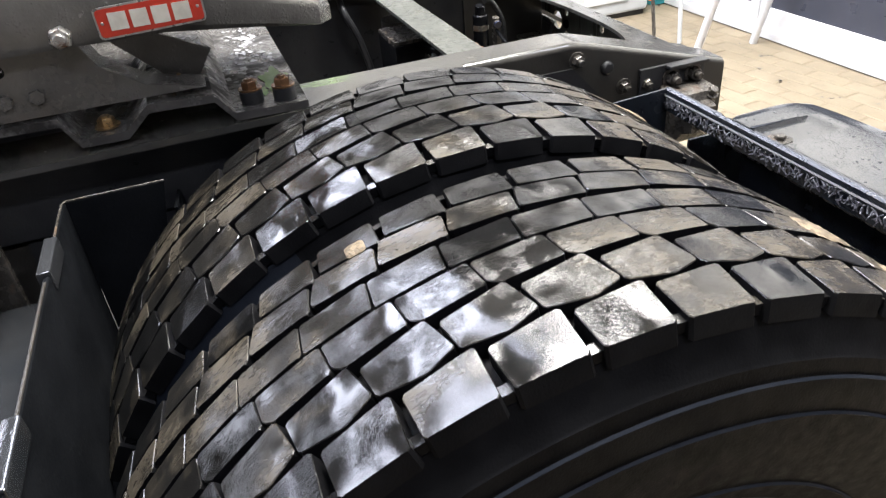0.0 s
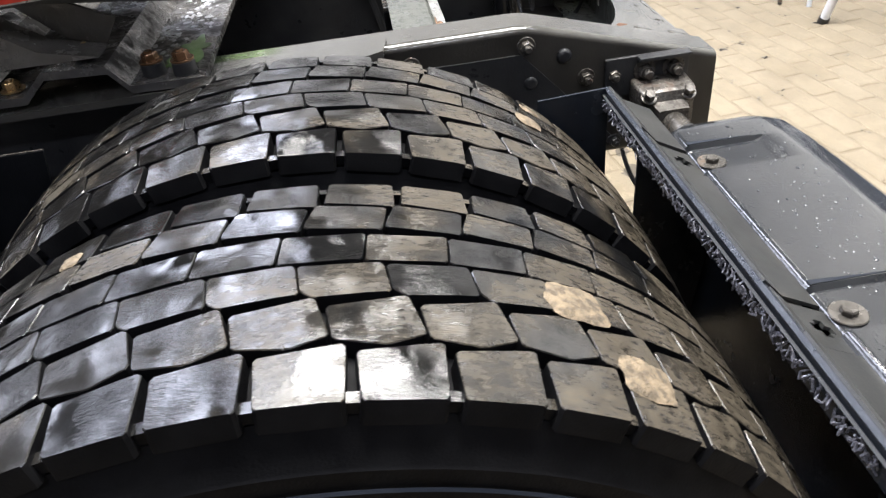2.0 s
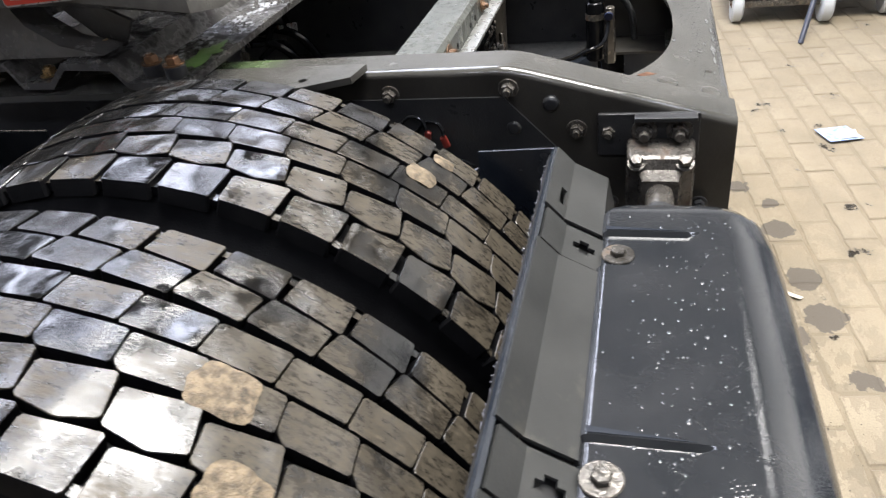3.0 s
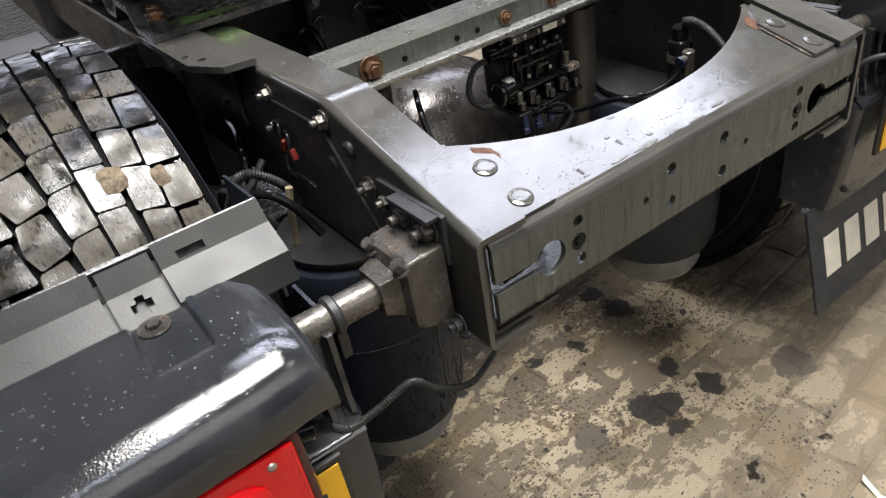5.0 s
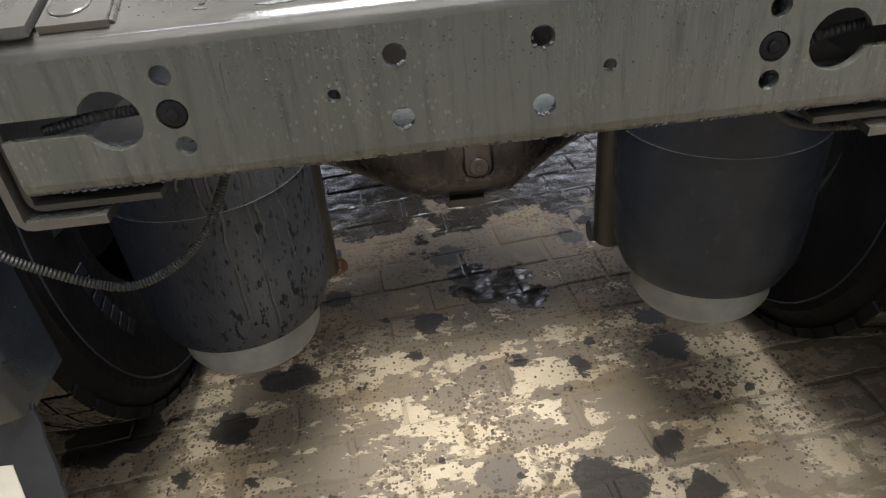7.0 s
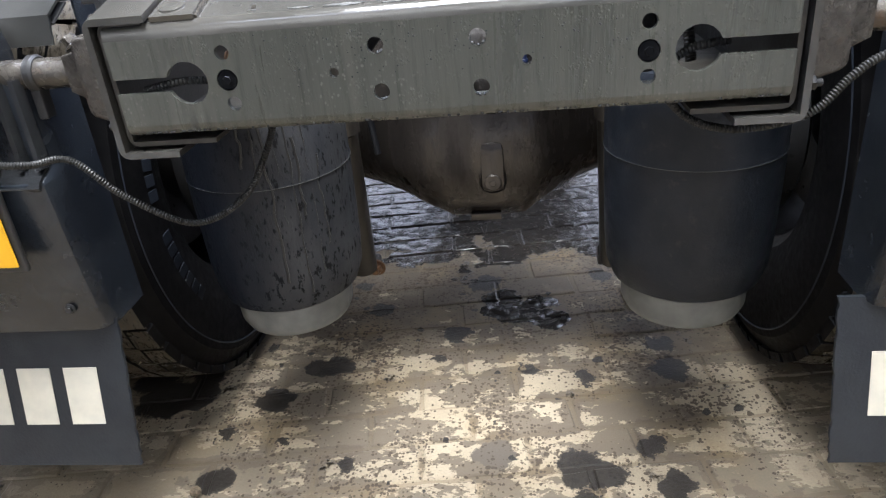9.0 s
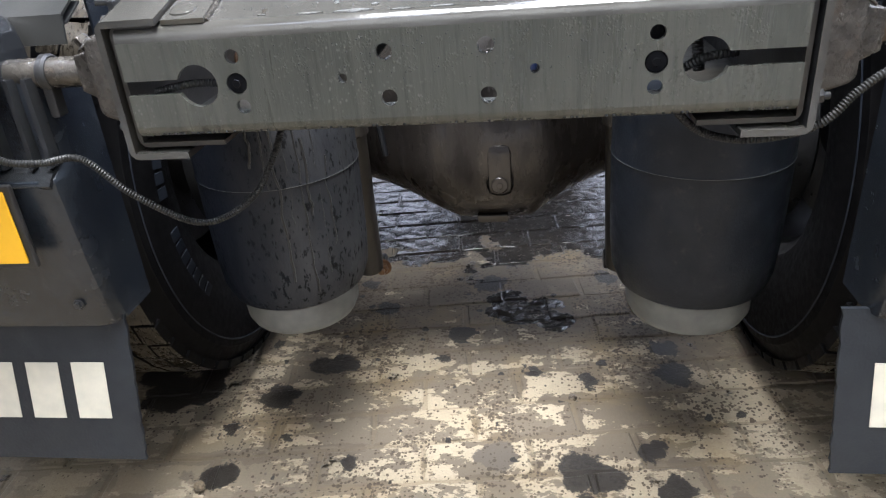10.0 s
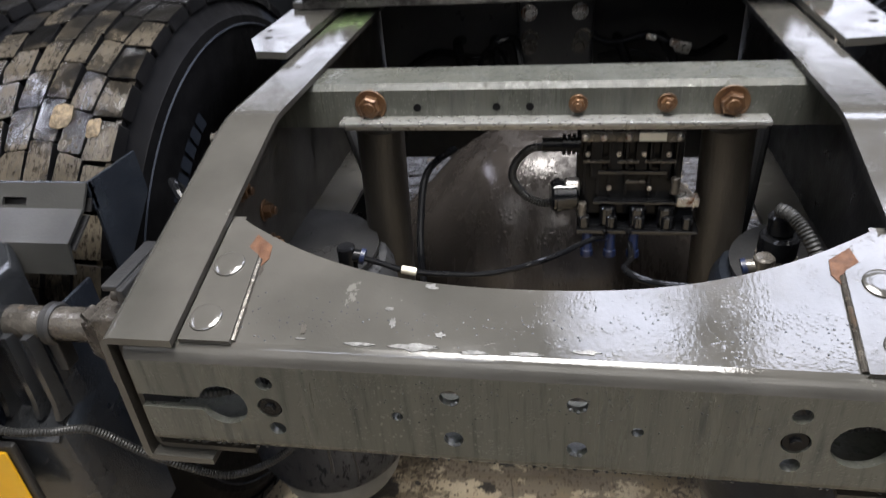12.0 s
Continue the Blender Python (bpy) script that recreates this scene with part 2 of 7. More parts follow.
def dusty_mat():
    """Air spring rubber, dusty grey towards the middle of the truck, navy-dark outboard."""
    m = surface("dusty_air_spring_rubber", (0.028, 0.03, 0.034), (0.052, 0.053, 0.056), (0.5, 0.7), scale=14, relief=0.5, spec=0.15,
                dirt=(0.007, 0.007, 0.008), dirt_at=(0.56, 0.6), dirt_scale=95, stretch=(1, 1, 0.45))
    nt = m.node_tree
    bs = nt.nodes["Principled BSDF"]
    col = bs.inputs["Base Color"].links[0].from_socket
    sep = nt.nodes.new("ShaderNodeSeparateXYZ")
    geo = nt.nodes.new("ShaderNodeNewGeometry")
    nt.links.new(geo.outputs["Position"], sep.inputs[0])
    edge = maths(nt, "ADD", sep.outputs["X"], maths(nt, "MULTIPLY", noise_tex(nt, coords(nt), 16.0, 6.0, 0.65), 0.08))
    outboard = ramp(nt, maths(nt, "ADD", edge, 0.5), [(0.12, 1.0), (0.24, 0.0)])
    nt.links.new(mix(nt, outboard, col, (0.008, 0.0105, 0.017)), bs.inputs["Base Color"])
    return m


def lens_mat():
    m, nt, b = node_mat("red_lens")
    b.inputs["Base Color"].default_value = (0.6, 0.004, 0.006, 1)
    b.inputs["Roughness"].default_value = 0.12
    b.inputs["Subsurface Weight"].default_value = 0.15
    b.inputs["Subsurface Radius"].default_value = (0.02, 0.004, 0.004)
    w = add(nt, "ShaderNodeTexWave", Scale=60.0)
    nt.links.new(coords(nt), w.inputs["Vector"])
    bump(nt, b, w.outputs["Fac"], 0.15)
    return m


LENS = lens_mat()
BELLOWS_DUSTY = dusty_mat()
LENS_SIDE = surface("dark_red_lamp_side", (0.035, 0.004, 0.005), (0.055, 0.005, 0.006), (0.08, 0.15), scale=20, relief=0.05)


def side_mat():
    """Olive-grey paint with run-down streaks and dried water spots."""
    m = surface("frame_side_paint", (0.047, 0.05, 0.042), (0.071, 0.073, 0.062), (0.2, 0.4), scale=7, relief=0.25, drops=0.4, bead=260.0,
                dirt=(0.028, 0.03, 0.026), dirt_at=(0.5, 0.7), dirt_scale=95, stretch=(1, 1, 0.08))
    nt = m.node_tree
    bs = nt.nodes["Principled BSDF"]
    col = bs.inputs["Base Color"].links[0].from_socket
    runs = ramp(nt, noise_tex(nt, coords(nt, (1, 1, 0.03)), 60.0, 6.0, 0.65), [(0.5, 0.0), (0.66, 0.3)])
    col = mix(nt, runs, col, (0.095, 0.095, 0.078))
    vo = add(nt, "ShaderNodeTexVoronoi", Scale=190.0, Randomness=1.0)
    nt.links.new(coords(nt, (1, 1, 0.7)), vo.inputs["Vector"])
    spot = ramp(nt, vo.outputs["Distance"], [(0.16, 0.6), (0.28, 0.0)])
    some = ramp(nt, noise_tex(nt, coords(nt), 9.0, 6.0, 0.65), [(0.46, 0.0), (0.62, 1.0)])
    col = mix(nt, maths(nt, "MULTIPLY", spot, some), col, (0.15, 0.15, 0.135))
    nt.links.new(col, bs.inputs["Base Color"])
    return m


FRAME_WALL = side_mat()


def rail_mat():
    """Frame paint, rubbed through to green primer along the top of the left rail."""
    m = FRAME.copy()
    m.name = "rubbed_rail_paint"
    nt = m.node_tree
    bs = nt.nodes["Principled BSDF"]
    old = bs.inputs["Base Color"].links[0].from_socket
    g = nt.nodes.new("ShaderNodeNewGeometry")
    sep = nt.nodes.new("ShaderNodeSeparateXYZ")
    nt.links.new(g.outputs["Position"], sep.inputs[0])
    along = ramp(nt, sep.outputs["Y"], [(0.66, 0.0), (0.76, 0.5), (0.88, 0.8), (0.95, 0.0)])
    side = nt.nodes.new("ShaderNodeMath")
    side.operation = "LESS_THAN"
    nt.links.new(sep.outputs["X"], side.inputs[0])
    side.inputs[1].default_value = 0.0
    upper = ramp(nt, sep.outputs["Z"], [(0.965, 0.0), (0.985, 1.0)])
    worn = ramp(nt, noise_tex(nt, coords(nt, (1, 0.3, 1)), 22.0, 7.0, 0.65), [(0.45, 0.0), (0.6, 1.0)])
    k1, k2 = add(nt, "ShaderNodeMath"), add(nt, "ShaderNodeMath")
    k1.operation = k2.operation = "MULTIPLY"
    k0 = add(nt, "ShaderNodeMath")
    k0.operation = "MULTIPLY"
    nt.links.new(along, k0.inputs[0])
    nt.links.new(upper, k0.inputs[1])
    nt.links.new(k0.outputs[0], k1.inputs[0])
    nt.links.new(side.outputs[0], k1.inputs[1])
    nt.links.new(k1.outputs[0], k2.inputs[0])
    nt.links.new(worn, k2.inputs[1])
    nt.links.new(mix(nt, k2.outputs[0], old, (0.085, 0.15, 0.04)), bs.inputs["Base Color"])
    return m


RAIL = rail_mat()


def tread_mat():
    """Worn wet tread rubber: each block has its own gloss; dried mud and scuffs on some."""
    m, nt, b = node_mat("tread_rubber")
    inf = nt.nodes.new("ShaderNodeObjectInfo")
    v = coords(nt)
    scuff = noise_tex(nt, coords(nt, (2.2, 0.8, 0.8)), 85.0, 8.0, 0.75)
    patch = noise_tex(nt, v, 11.0, 4.0)
    s = add(nt, "ShaderNodeMath")
    s.operation = "MULTIPLY_ADD"
    nt.links.new(inf.outputs["Random"], s.inputs[0])
    s.inputs[1].default_value = 0.22
    nt.links.new(patch, s.inputs[2])
    sep = nt.nodes.new("ShaderNodeSeparateXYZ")
    nt.links.new(v, sep.inputs[0])
    flank = ramp(nt, sep.outputs["Y"], [(0.24, 0.32), (0.45, 0.19), (0.62, 0.05), (0.78, 0.0), (0.9, 0.0), (1.0, 0.1)])
    s2 = add(nt, "ShaderNodeMath")
    nt.links.new(s.outputs[0], s2.inputs[0])
    nt.links.new(flank, s2.inputs[1])
    muddy = ramp(nt, s2.outputs[0], [(0.69, 0.0), (0.87, 0.9)])
    grit = ramp(nt, scuff, [(0.36, 0.08), (0.68, 1.0)])
    both = add(nt, "ShaderNodeMath")
    both.operation = "MULTIPLY"
    nt.links.new(muddy, both.inputs[0])
    nt.links.new(grit, both.inputs[1])
    tone = ramp(nt, inf.outputs["Random"], [(0.0, (0.004, 0.004, 0.004)), (1.0, (0.012, 0.0112, 0.0098))])
    col = mix(nt, both.outputs[0], tone, (0.095, 0.079, 0.055))
    nt.links.new(col, b.inputs["Base Color"])
    shine = add(nt, "ShaderNodeMath")
    shine.operation = "MULTIPLY_ADD"
    nt.links.new(inf.outputs["Random"], shine.inputs[0])
    shine.inputs[1].default_value = 0.3
    nt.links.new(noise_tex(nt, v, 26.0, 4.0), shine.inputs[2])
    gloss = ramp(nt, shine.outputs[0], [(0.45, 0.05), (0.62, 0.11), (0.85, 0.2)])
    nt.links.new(mix(nt, both.outputs[0], gloss, (0.6, 0.6, 0.6)), b.inputs["Roughness"])
    nt.links.new(mix(nt, both.outputs[0], (0.56, 0.56, 0.56), (0.15, 0.15, 0.15)), b.inputs["Specular IOR Level"])
    wave = noise_tex(nt, v, 19.0, 0.5)
    bead = ramp(nt, noise_tex(nt, coords(nt, (3.0, 1, 1)), 170.0, 5.0, 0.6), [(0.4, 0.0), (0.7, 1.0)])
    sel = ramp(nt, noise_tex(nt, v, 24.0, 6.0, 0.65), [(0.44, 0.0), (0.58, 1.0)])
    bead_k, sum_a, sum_b = (add(nt, "ShaderNodeMath") for k in range(3))
    bead_k.operation, sum_a.operation, sum_b.operation = "MULTIPLY", "MULTIPLY_ADD", "MULTIPLY_ADD"
    nt.links.new(bead, bead_k.inputs[0])
    nt.links.new(sel, bead_k.inputs[1])
    nt.links.new(bead_k.outputs[0], sum_a.inputs[0])
    sum_a.inputs[1].default_value = 0.36
    low = add(nt, "ShaderNodeMath")
    low.operation = "MULTIPLY"
    nt.links.new(scuff, low.inputs[0])
    low.inputs[1].default_value = 0.18
    nt.links.new(low.outputs[0], sum_a.inputs[2])
    nt.links.new(wave, sum_b.inputs[0])
    sum_b.inputs[1].default_value = 13.0
    nt.links.new(sum_a.outputs[0], sum_b.inputs[2])
    b.inputs["Coat Weight"].default_value = 0.0
    b.inputs["Coat Roughness"].default_value = 0.12
    bump(nt, b, sum_b.outputs[0], 0.42, 0.0018)
    return m


TREAD = tread_mat()
CAKED = surface("caked_dry_mud", (0.075, 0.058, 0.036), (0.21, 0.16, 0.1), (0.6, 0.9), scale=110, relief=1.0, grain=500,
                dirt=(0.04, 0.033, 0.024), dirt_at=(0.54, 0.68), dirt_scale=75)


# paving: length and height of a paver with its joint, turn of the bond
PL, PW, TURN = 0.213, 0.107, radians(6.7)
# soaked stains under the truck: x, y, radius
SOAKED = ((-.679, .539, .05), (-.75, .454, .07), (-.67, .465, .05), (-.816, .54, .06), (-.481, .446, .046), (-.366, .571, .045), (-.405, .562, .036), (-.558, .331, .022),
          (-.427, .307, .017), (-.55, .659, .018), (-.292, .834, .034), (-.366, .959, .025), (-.08, .699, .036), (-.12, .591, .017), (-.524, .199, .038), (-.274, .245, .018),
          (.189, .228, .052), (.235, .215, .042), (.19, .15, .03), (.096, .54, .022), (.22, .514, .026), (.412, .536, .04), (.404, .632, .034), (.35, .18, .034), (.329, .289, .026),
          (-.018, .957, .05), (.306, .981, .035))
# wet pavers with water standing on them: x, y, radius
STANDING = ((.03, .86, .05), (.075, .79, .06), (.16, .75, .05), (.0, .8, .035), (.13, .84, .045))
# half-dried stains: x, y, radius
DRYING = ((1.181, -.05, .06), (1.24, -.06, .045), (.922, -.194, .045), (.813, -.294, .03), (.657, -.3, .055), (.404, -.339, .052), (.235, -.367, .056), (.155, -.285, .036), (.062, -.271, .042),
          (0, -.416, .035), (-.06, -.096, .062), (-.045, -.195, .05), (-.2, -.215, .062), (-.367, -.148, .052), (-.288, -.025, .03), (.551, .088, .055), (.02, .261, .045), (1.4, -.1, .03))


def stain_mask(nt, stains):
    """1 inside the uneven stains, 0 outside."""
    g = nt.nodes.new("ShaderNodeNewGeometry")
    n = add(nt, "ShaderNodeTexNoise", Scale=18.0, Detail=8.0, Roughness=0.68)
    nt.links.new(g.outputs["Position"], n.inputs["Vector"])
    sh = nt.nodes.new("ShaderNodeVectorMath")
    sh.operation = "MULTIPLY_ADD"
    nt.links.new(n.outputs["Color"], sh.inputs[0])
    sh.inputs[1].default_value = (0.1, 0.1, 0.0)
    nt.links.new(g.outputs["Position"], sh.inputs[2])
    last = 9.0
    for x, y, r in stains:
        d = nt.nodes.new("ShaderNodeVectorMath")
        d.operation = "DISTANCE"
        nt.links.new(sh.outputs[0], d.inputs[0])
        d.inputs[1].default_value = (x + 0.05, y + 0.05, 0.0)
        last = maths(nt, "MINIMUM", last, maths(nt, "DIVIDE", d.outputs["Value"], r))
    return ramp(nt, last, [(0.9, 1.0), (1.0, 0.0)])


def spatter(nt, v, scale, share, size):
    """Round-edged drops of many sizes; share: how many of the cells hold one."""
    vo = add(nt, "ShaderNodeTexVoronoi", Scale=scale, Randomness=1.0)
    wob = add(nt, "ShaderNodeTexNoise", Scale=scale * 1.6, Detail=2.0)
    nt.links.new(v, wob.inputs["Vector"])
    sh = nt.nodes.new("ShaderNodeVectorMath")
    sh.operation = "MULTIPLY_ADD"
    nt.links.new(wob.outputs["Color"], sh.inputs[0])
    sh.inputs[1].default_value = (0.6 / scale, 0.6 / scale, 0.0)
    nt.links.new(v, sh.inputs[2])
    nt.links.new(sh.outputs[0], vo.inputs["Vector"])
    sep = nt.nodes.new("ShaderNodeSeparateColor")
    nt.links.new(vo.outputs["Color"], sep.inputs[0])
    big = maths(nt, "MULTIPLY", maths(nt, "SUBTRACT", sep.outputs[0], maths(nt, "SUBTRACT", 1.0, share)), size)
    return ramp(nt, maths(nt, "SUBTRACT", big, vo.outputs["Distance"]), [(0.0, 0.0), (0.035, 1.0)])


def paver_mat(name, tones, damp_tone):
    """Sand-coloured clinkers or joints: brown dirt along the joints, spatter of oil, soaked and half-dried stains."""
    m, nt, b = node_mat(name)
    g = nt.nodes.new("ShaderNodeNewGeometry")
    inf = nt.nodes.new("ShaderNodeObjectInfo")
    fr = maths(nt, "FRACT", maths(nt, "ADD", g.outputs["Random Per Island"], inf.outputs["Random"]), 0.0)
    v = coords(nt)
    tone = ramp(nt, fr, [(0.0, tones[0]), (0.5, tones[1]), (1.0, tones[2])])
    tone = mix(nt, ramp(nt, noise_tex(nt, v, 7.0, 6.0), [(0.45, 0.0), (0.75, 0.35)]), tone, damp_tone)
    # how close to the middle of the truck's tail
    ln = nt.nodes.new("ShaderNodeVectorMath")
    ln.operation = "DISTANCE"
    nt.links.new(g.outputs["Position"], ln.inputs[0])
    ln.inputs[1].default_value = (0.0, 0.7, 0.0)
    near = nt.nodes.new("ShaderNodeMapRange")
    nt.links.new(ln.outputs["Value"], near.inputs["Value"])
    near.inputs["From Min"].default_value, near.inputs["From Max"].default_value = 0.5, 1.3
    near.inputs["To Min"].default_value, near.inputs["To Max"].default_value = 1.0, 0.12
    # trodden dirt further out; its strength also stands in for fewer lamps there
    worn = maths(nt, "MULTIPLY", maths(nt, "SUBTRACT", 1.0, near.outputs[0]), ramp(nt, noise_tex(nt, v, 3.0, 5.0), [(0.3, 0.55), (0.7, 0.9)]))
    tone = mix(nt, worn, tone, (0.208, 0.172, 0.118))
    # brown dirt that lies along the joints and creeps over the edges
    mp = nt.nodes.new("ShaderNodeMapping")
    mp.inputs["Rotation"].default_value = (0, 0, -TURN)
    mp.inputs["Location"].default_value = (-0.0152, -0.419, 0)
    nt.links.new(g.outputs["Position"], mp.inputs["Vector"])
    br = add(nt, "ShaderNodeTexBrick", **{"Scale": 1.0, "Mortar Size": 0.03, "Mortar Smooth": 1.0, "Brick Width": PL, "Row Height": PW})
    nt.links.new(mp.outputs[0], br.inputs["Vector"])
    far = nt.nodes.new("ShaderNodeSeparateXYZ")
    nt.links.new(g.outputs["Position"], far.inputs[0])
    damp = nt.nodes.new("ShaderNodeMapRange")
    nt.links.new(far.outputs["Y"], damp.inputs["Value"])
    damp.inputs["From Min"].default_value, damp.inputs["From Max"].default_value = 0.52, 0.95
    damp.inputs["To Min"].default_value, damp.inputs["To Max"].default_value = 0.0, 0.16
    spread = maths(nt, "MULTIPLY", br.outputs["Fac"], ramp(nt, noise_tex(nt, v, 2.6, 4.0), [(0.46, 0.0), (0.6, 0.34)]))
    creep = maths(nt, "ADD", maths(nt, "ADD", noise_tex(nt, v, 9.0, 9.0, 0.68), spread), damp.outputs[0])
    dirt = maths(nt, "MULTIPLY", ramp(nt, creep, [(0.585, 0.0), (0.605, 0.95)]), near.outputs[0])
    tone = mix(nt, dirt, tone, damp_tone)
    # patches where the pale crust has come off
    flaked = maths(nt, "ADD", noise_tex(nt, coords(nt, (0.7, 1.2, 1)), 6.5, 9.0, 0.72), maths(nt, "MULTIPLY", damp.outputs[0], 0.6))
    peel = ramp(nt, flaked, [(0.488, 0.0), (0.5, 0.9)])
    tone = mix(nt, maths(nt, "MULTIPLY", peel, near.outputs[0]), tone, damp_tone)
    ochre = ramp(nt, noise_tex(nt, v, 5.0, 4.0), [(0.5, 0.0), (0.7, 0.5)])
    tone = mix(nt, maths(nt, "MULTIPLY", ochre, near.outputs[0]), tone, (0.27, 0.19, 0.085))
    grain = ramp(nt, noise_tex(nt, v, 240.0, 4.0, 0.7), [(0.3, 0.0), (0.75, 0.4)])
    tone = mix(nt, grain, tone, damp_tone)
    tone = mix(nt, stain_mask(nt, DRYING), tone, (0.105, 0.09, 0.07))
    # drops of oil and water, denser under the truck
    dense = maths(nt, "MULTIPLY", near.outputs[0], ramp(nt, noise_tex(nt, v, 4.0, 3.0), [(0.35, 0.35), (0.6, 1.0)]))
    fine = maths(nt, "MAXIMUM", spatter(nt, v, 140.0, maths(nt, "MULTIPLY", dense, 0.85), 0.95), spatter(nt, v, 70.0, maths(nt, "MULTIPLY", dense, 0.6), 0.9))
    coarse = spatter(nt, v, 30.0, maths(nt, "MULTIPLY", dense, 0.42), 0.9)
    tone = mix(nt, maths(nt, "MULTIPLY", fine, 0.9), tone, (0.065, 0.05, 0.034))
    # the floor ahead of the axle stands wet
    ahead = nt.nodes.new("ShaderNodeMapRange")
    nt.links.new(far.outputs["Y"], ahead.inputs["Value"])
    ahead.inputs["From Min"].default_value, ahead.inputs["From Max"].default_value = 0.95, 1.2
    ahead.inputs["To Min"].default_value, ahead.inputs["To Max"].default_value = 0.0, 0.3
    under = nt.nodes.new("ShaderNodeMapRange")
    nt.links.new(maths(nt, "ABSOLUTE", far.outputs["X"], 0.0), under.inputs["Value"])
    under.inputs["From Min"].default_value, under.inputs["From Max"].default_value = 0.7, 1.3
    under.inputs["To Min"].default_value, under.inputs["To Max"].default_value = 1.0, 0.0
    pool = maths(nt, "ADD", maths(nt, "MULTIPLY", ahead.outputs[0], under.outputs[0]), noise_tex(nt, v, 7.0, 7.0, 0.62))
    wet = ramp(nt, pool, [(0.635, 0.0), (0.68, 1.0)])
    soaked = stain_mask(nt, SOAKED)
    standing = stain_mask(nt, STANDING)
    film = maths(nt, "MAXIMUM", wet, standing)
    dark = maths(nt, "MAXIMUM", maths(nt, "MAXIMUM", film, soaked), coarse)
    col = mix(nt, maths(nt, "MULTIPLY", dark, 0.95), tone, (0.017, 0.0145, 0.012))
    nt.links.new(col, b.inputs["Base Color"])
    sheen = ramp(nt, noise_tex(nt, v, 34.0, 5.0, 0.6), [(0.42, 0.04), (0.6, 0.3)])
    matt = mix(nt, dark, (0.7, 0.7, 0.7), (0.42, 0.42, 0.42))
    nt.links.new(mix(nt, film, matt, sheen), b.inputs["Roughness"])
    b.inputs["Specular IOR Level"].default_value = 0.3
    ripple = maths(nt, "MULTIPLY", maths(nt, "MULTIPLY", noise_tex(nt, v, 17.0, 1.0), maths(nt, "MAXIMUM", maths(nt, "MULTIPLY", wet, 0.2), standing)), 10.0)
    bump(nt, b, maths(nt, "MULTIPLY_ADD", noise_tex(nt, v, 120.0, 7.0, 0.72), maths(nt, "MULTIPLY_ADD", film, -0.75, 1.0), ripple), 0.45, 0.005)
    return m


PAVER = paver_mat("clinker_paver", ((0.39, 0.327, 0.224), (0.415, 0.35, 0.246), (0.44, 0.374, 0.266)), (0.12, 0.098, 0.07))
MORTAR = paver_mat("sand_joint", ((0.29, 0.24, 0.163), (0.305, 0.254, 0.175), (0.32, 0.268, 0.187)), (0.13, 0.105, 0.072))


# ---- mesh helpers ----
def smooth(me, angle=35):
    me.shade_smooth()
    me.set_sharp_from_angle(angle=radians(angle))


def thing(name, label, category, loc=(0, 0, 0), group="", kind=""):
    ob = new(name)
    ob.location = loc
    ob.empty_display_size = 0.05
    return tagged(ob, label, category, group, kind)


def origin_of(ob):
    p = Vector(ob.location)
    while ob.parent:
        ob = ob.parent
        p = p + Vector(ob.location)
    return p


def even(ob):
    """Lets large faces keep flat reflections beside rounded edges."""
    m = ob.modifiers.new("even_normals", "WEIGHTED_NORMAL")
    m.weight, m.keep_sharp = 100, True


def part(name, bm, material, parent, label="", flat=False):
    """One mesh under a thing or a part; bm is in world places."""
    bm.normal_update()
    bmesh.ops.translate(bm, verts=bm.verts, vec=-origin_of(parent))
    me = bpy.data.meshes.new(name)
    bm.to_mesh(me)
    bm.free()
    me.materials.append(material)
    if not flat:
        smooth(me)
    ob = new(name, me)
    ob.parent = parent
    if not flat:
        even(ob)
    return tagged(ob, label)


def solo(name, bm, material, label, category, group="", kind="", loc=(0, 0, 0)):
    bm.normal_update()
    bmesh.ops.translate(bm, verts=bm.verts, vec=-Vector(loc))
    me = bpy.data.meshes.new(name)
    bm.to_mesh(me)
    bm.free()
    me.materials.append(material)
    smooth(me)
    ob = new(name, me)
    even(ob)
    ob.location = loc
    return tagged(ob, label, category, group, kind)


def loft(bm, loops, caps=True, closed=True):
    rows = [[bm.verts.new(p) for p in lp] for lp in loops]
    n = len(rows[0])
    for a, b in zip(rows, rows[1:]):
        for i in range(n if closed else n - 1):
            j = (i + 1) % n
            bm.faces.new((a[i], a[j], b[j], b[i]))
    if caps and closed:
        bm.faces.new(rows[0][::-1])
        bm.faces.new(rows[-1])
    return rows


def fix(bm):
    bmesh.ops.recalc_face_normals(bm, faces=bm.faces)
    return bm


def box(bm, lo, hi, bevel=0.0, turn=None):
    """A box from corner lo to corner hi, edges rounded, turned about its middle."""
    lo, hi = Vector(lo), Vector(hi)
    mid, size = (lo + hi) / 2, hi - lo
    tmp = bmesh.new()
    bmesh.ops.create_cube(tmp, size=1.0)
    bmesh.ops.scale(tmp, vec=size, verts=tmp.verts)
    if bevel:
        bmesh.ops.bevel(tmp, geom=tmp.edges[:], offset=bevel, segments=2, affect="EDGES", profile=0.5)
    m = Matrix.Translation(mid)
    if turn:
        m = m @ pose(0, 0, 0, *turn)
    tmp.transform(m)
    join(bm, tmp)


def join(bm, tmp):
    me = bpy.data.meshes.new("join")
    tmp.to_mesh(me)
    tmp.free()
    bm.from_mesh(me)
    bpy.data.meshes.remove(me)


def axis_frame(p0, p1):
    d = (Vector(p1) - Vector(p0)).normalized()
    u = d.orthogonal().normalized()
    return d, u, d.cross(u)


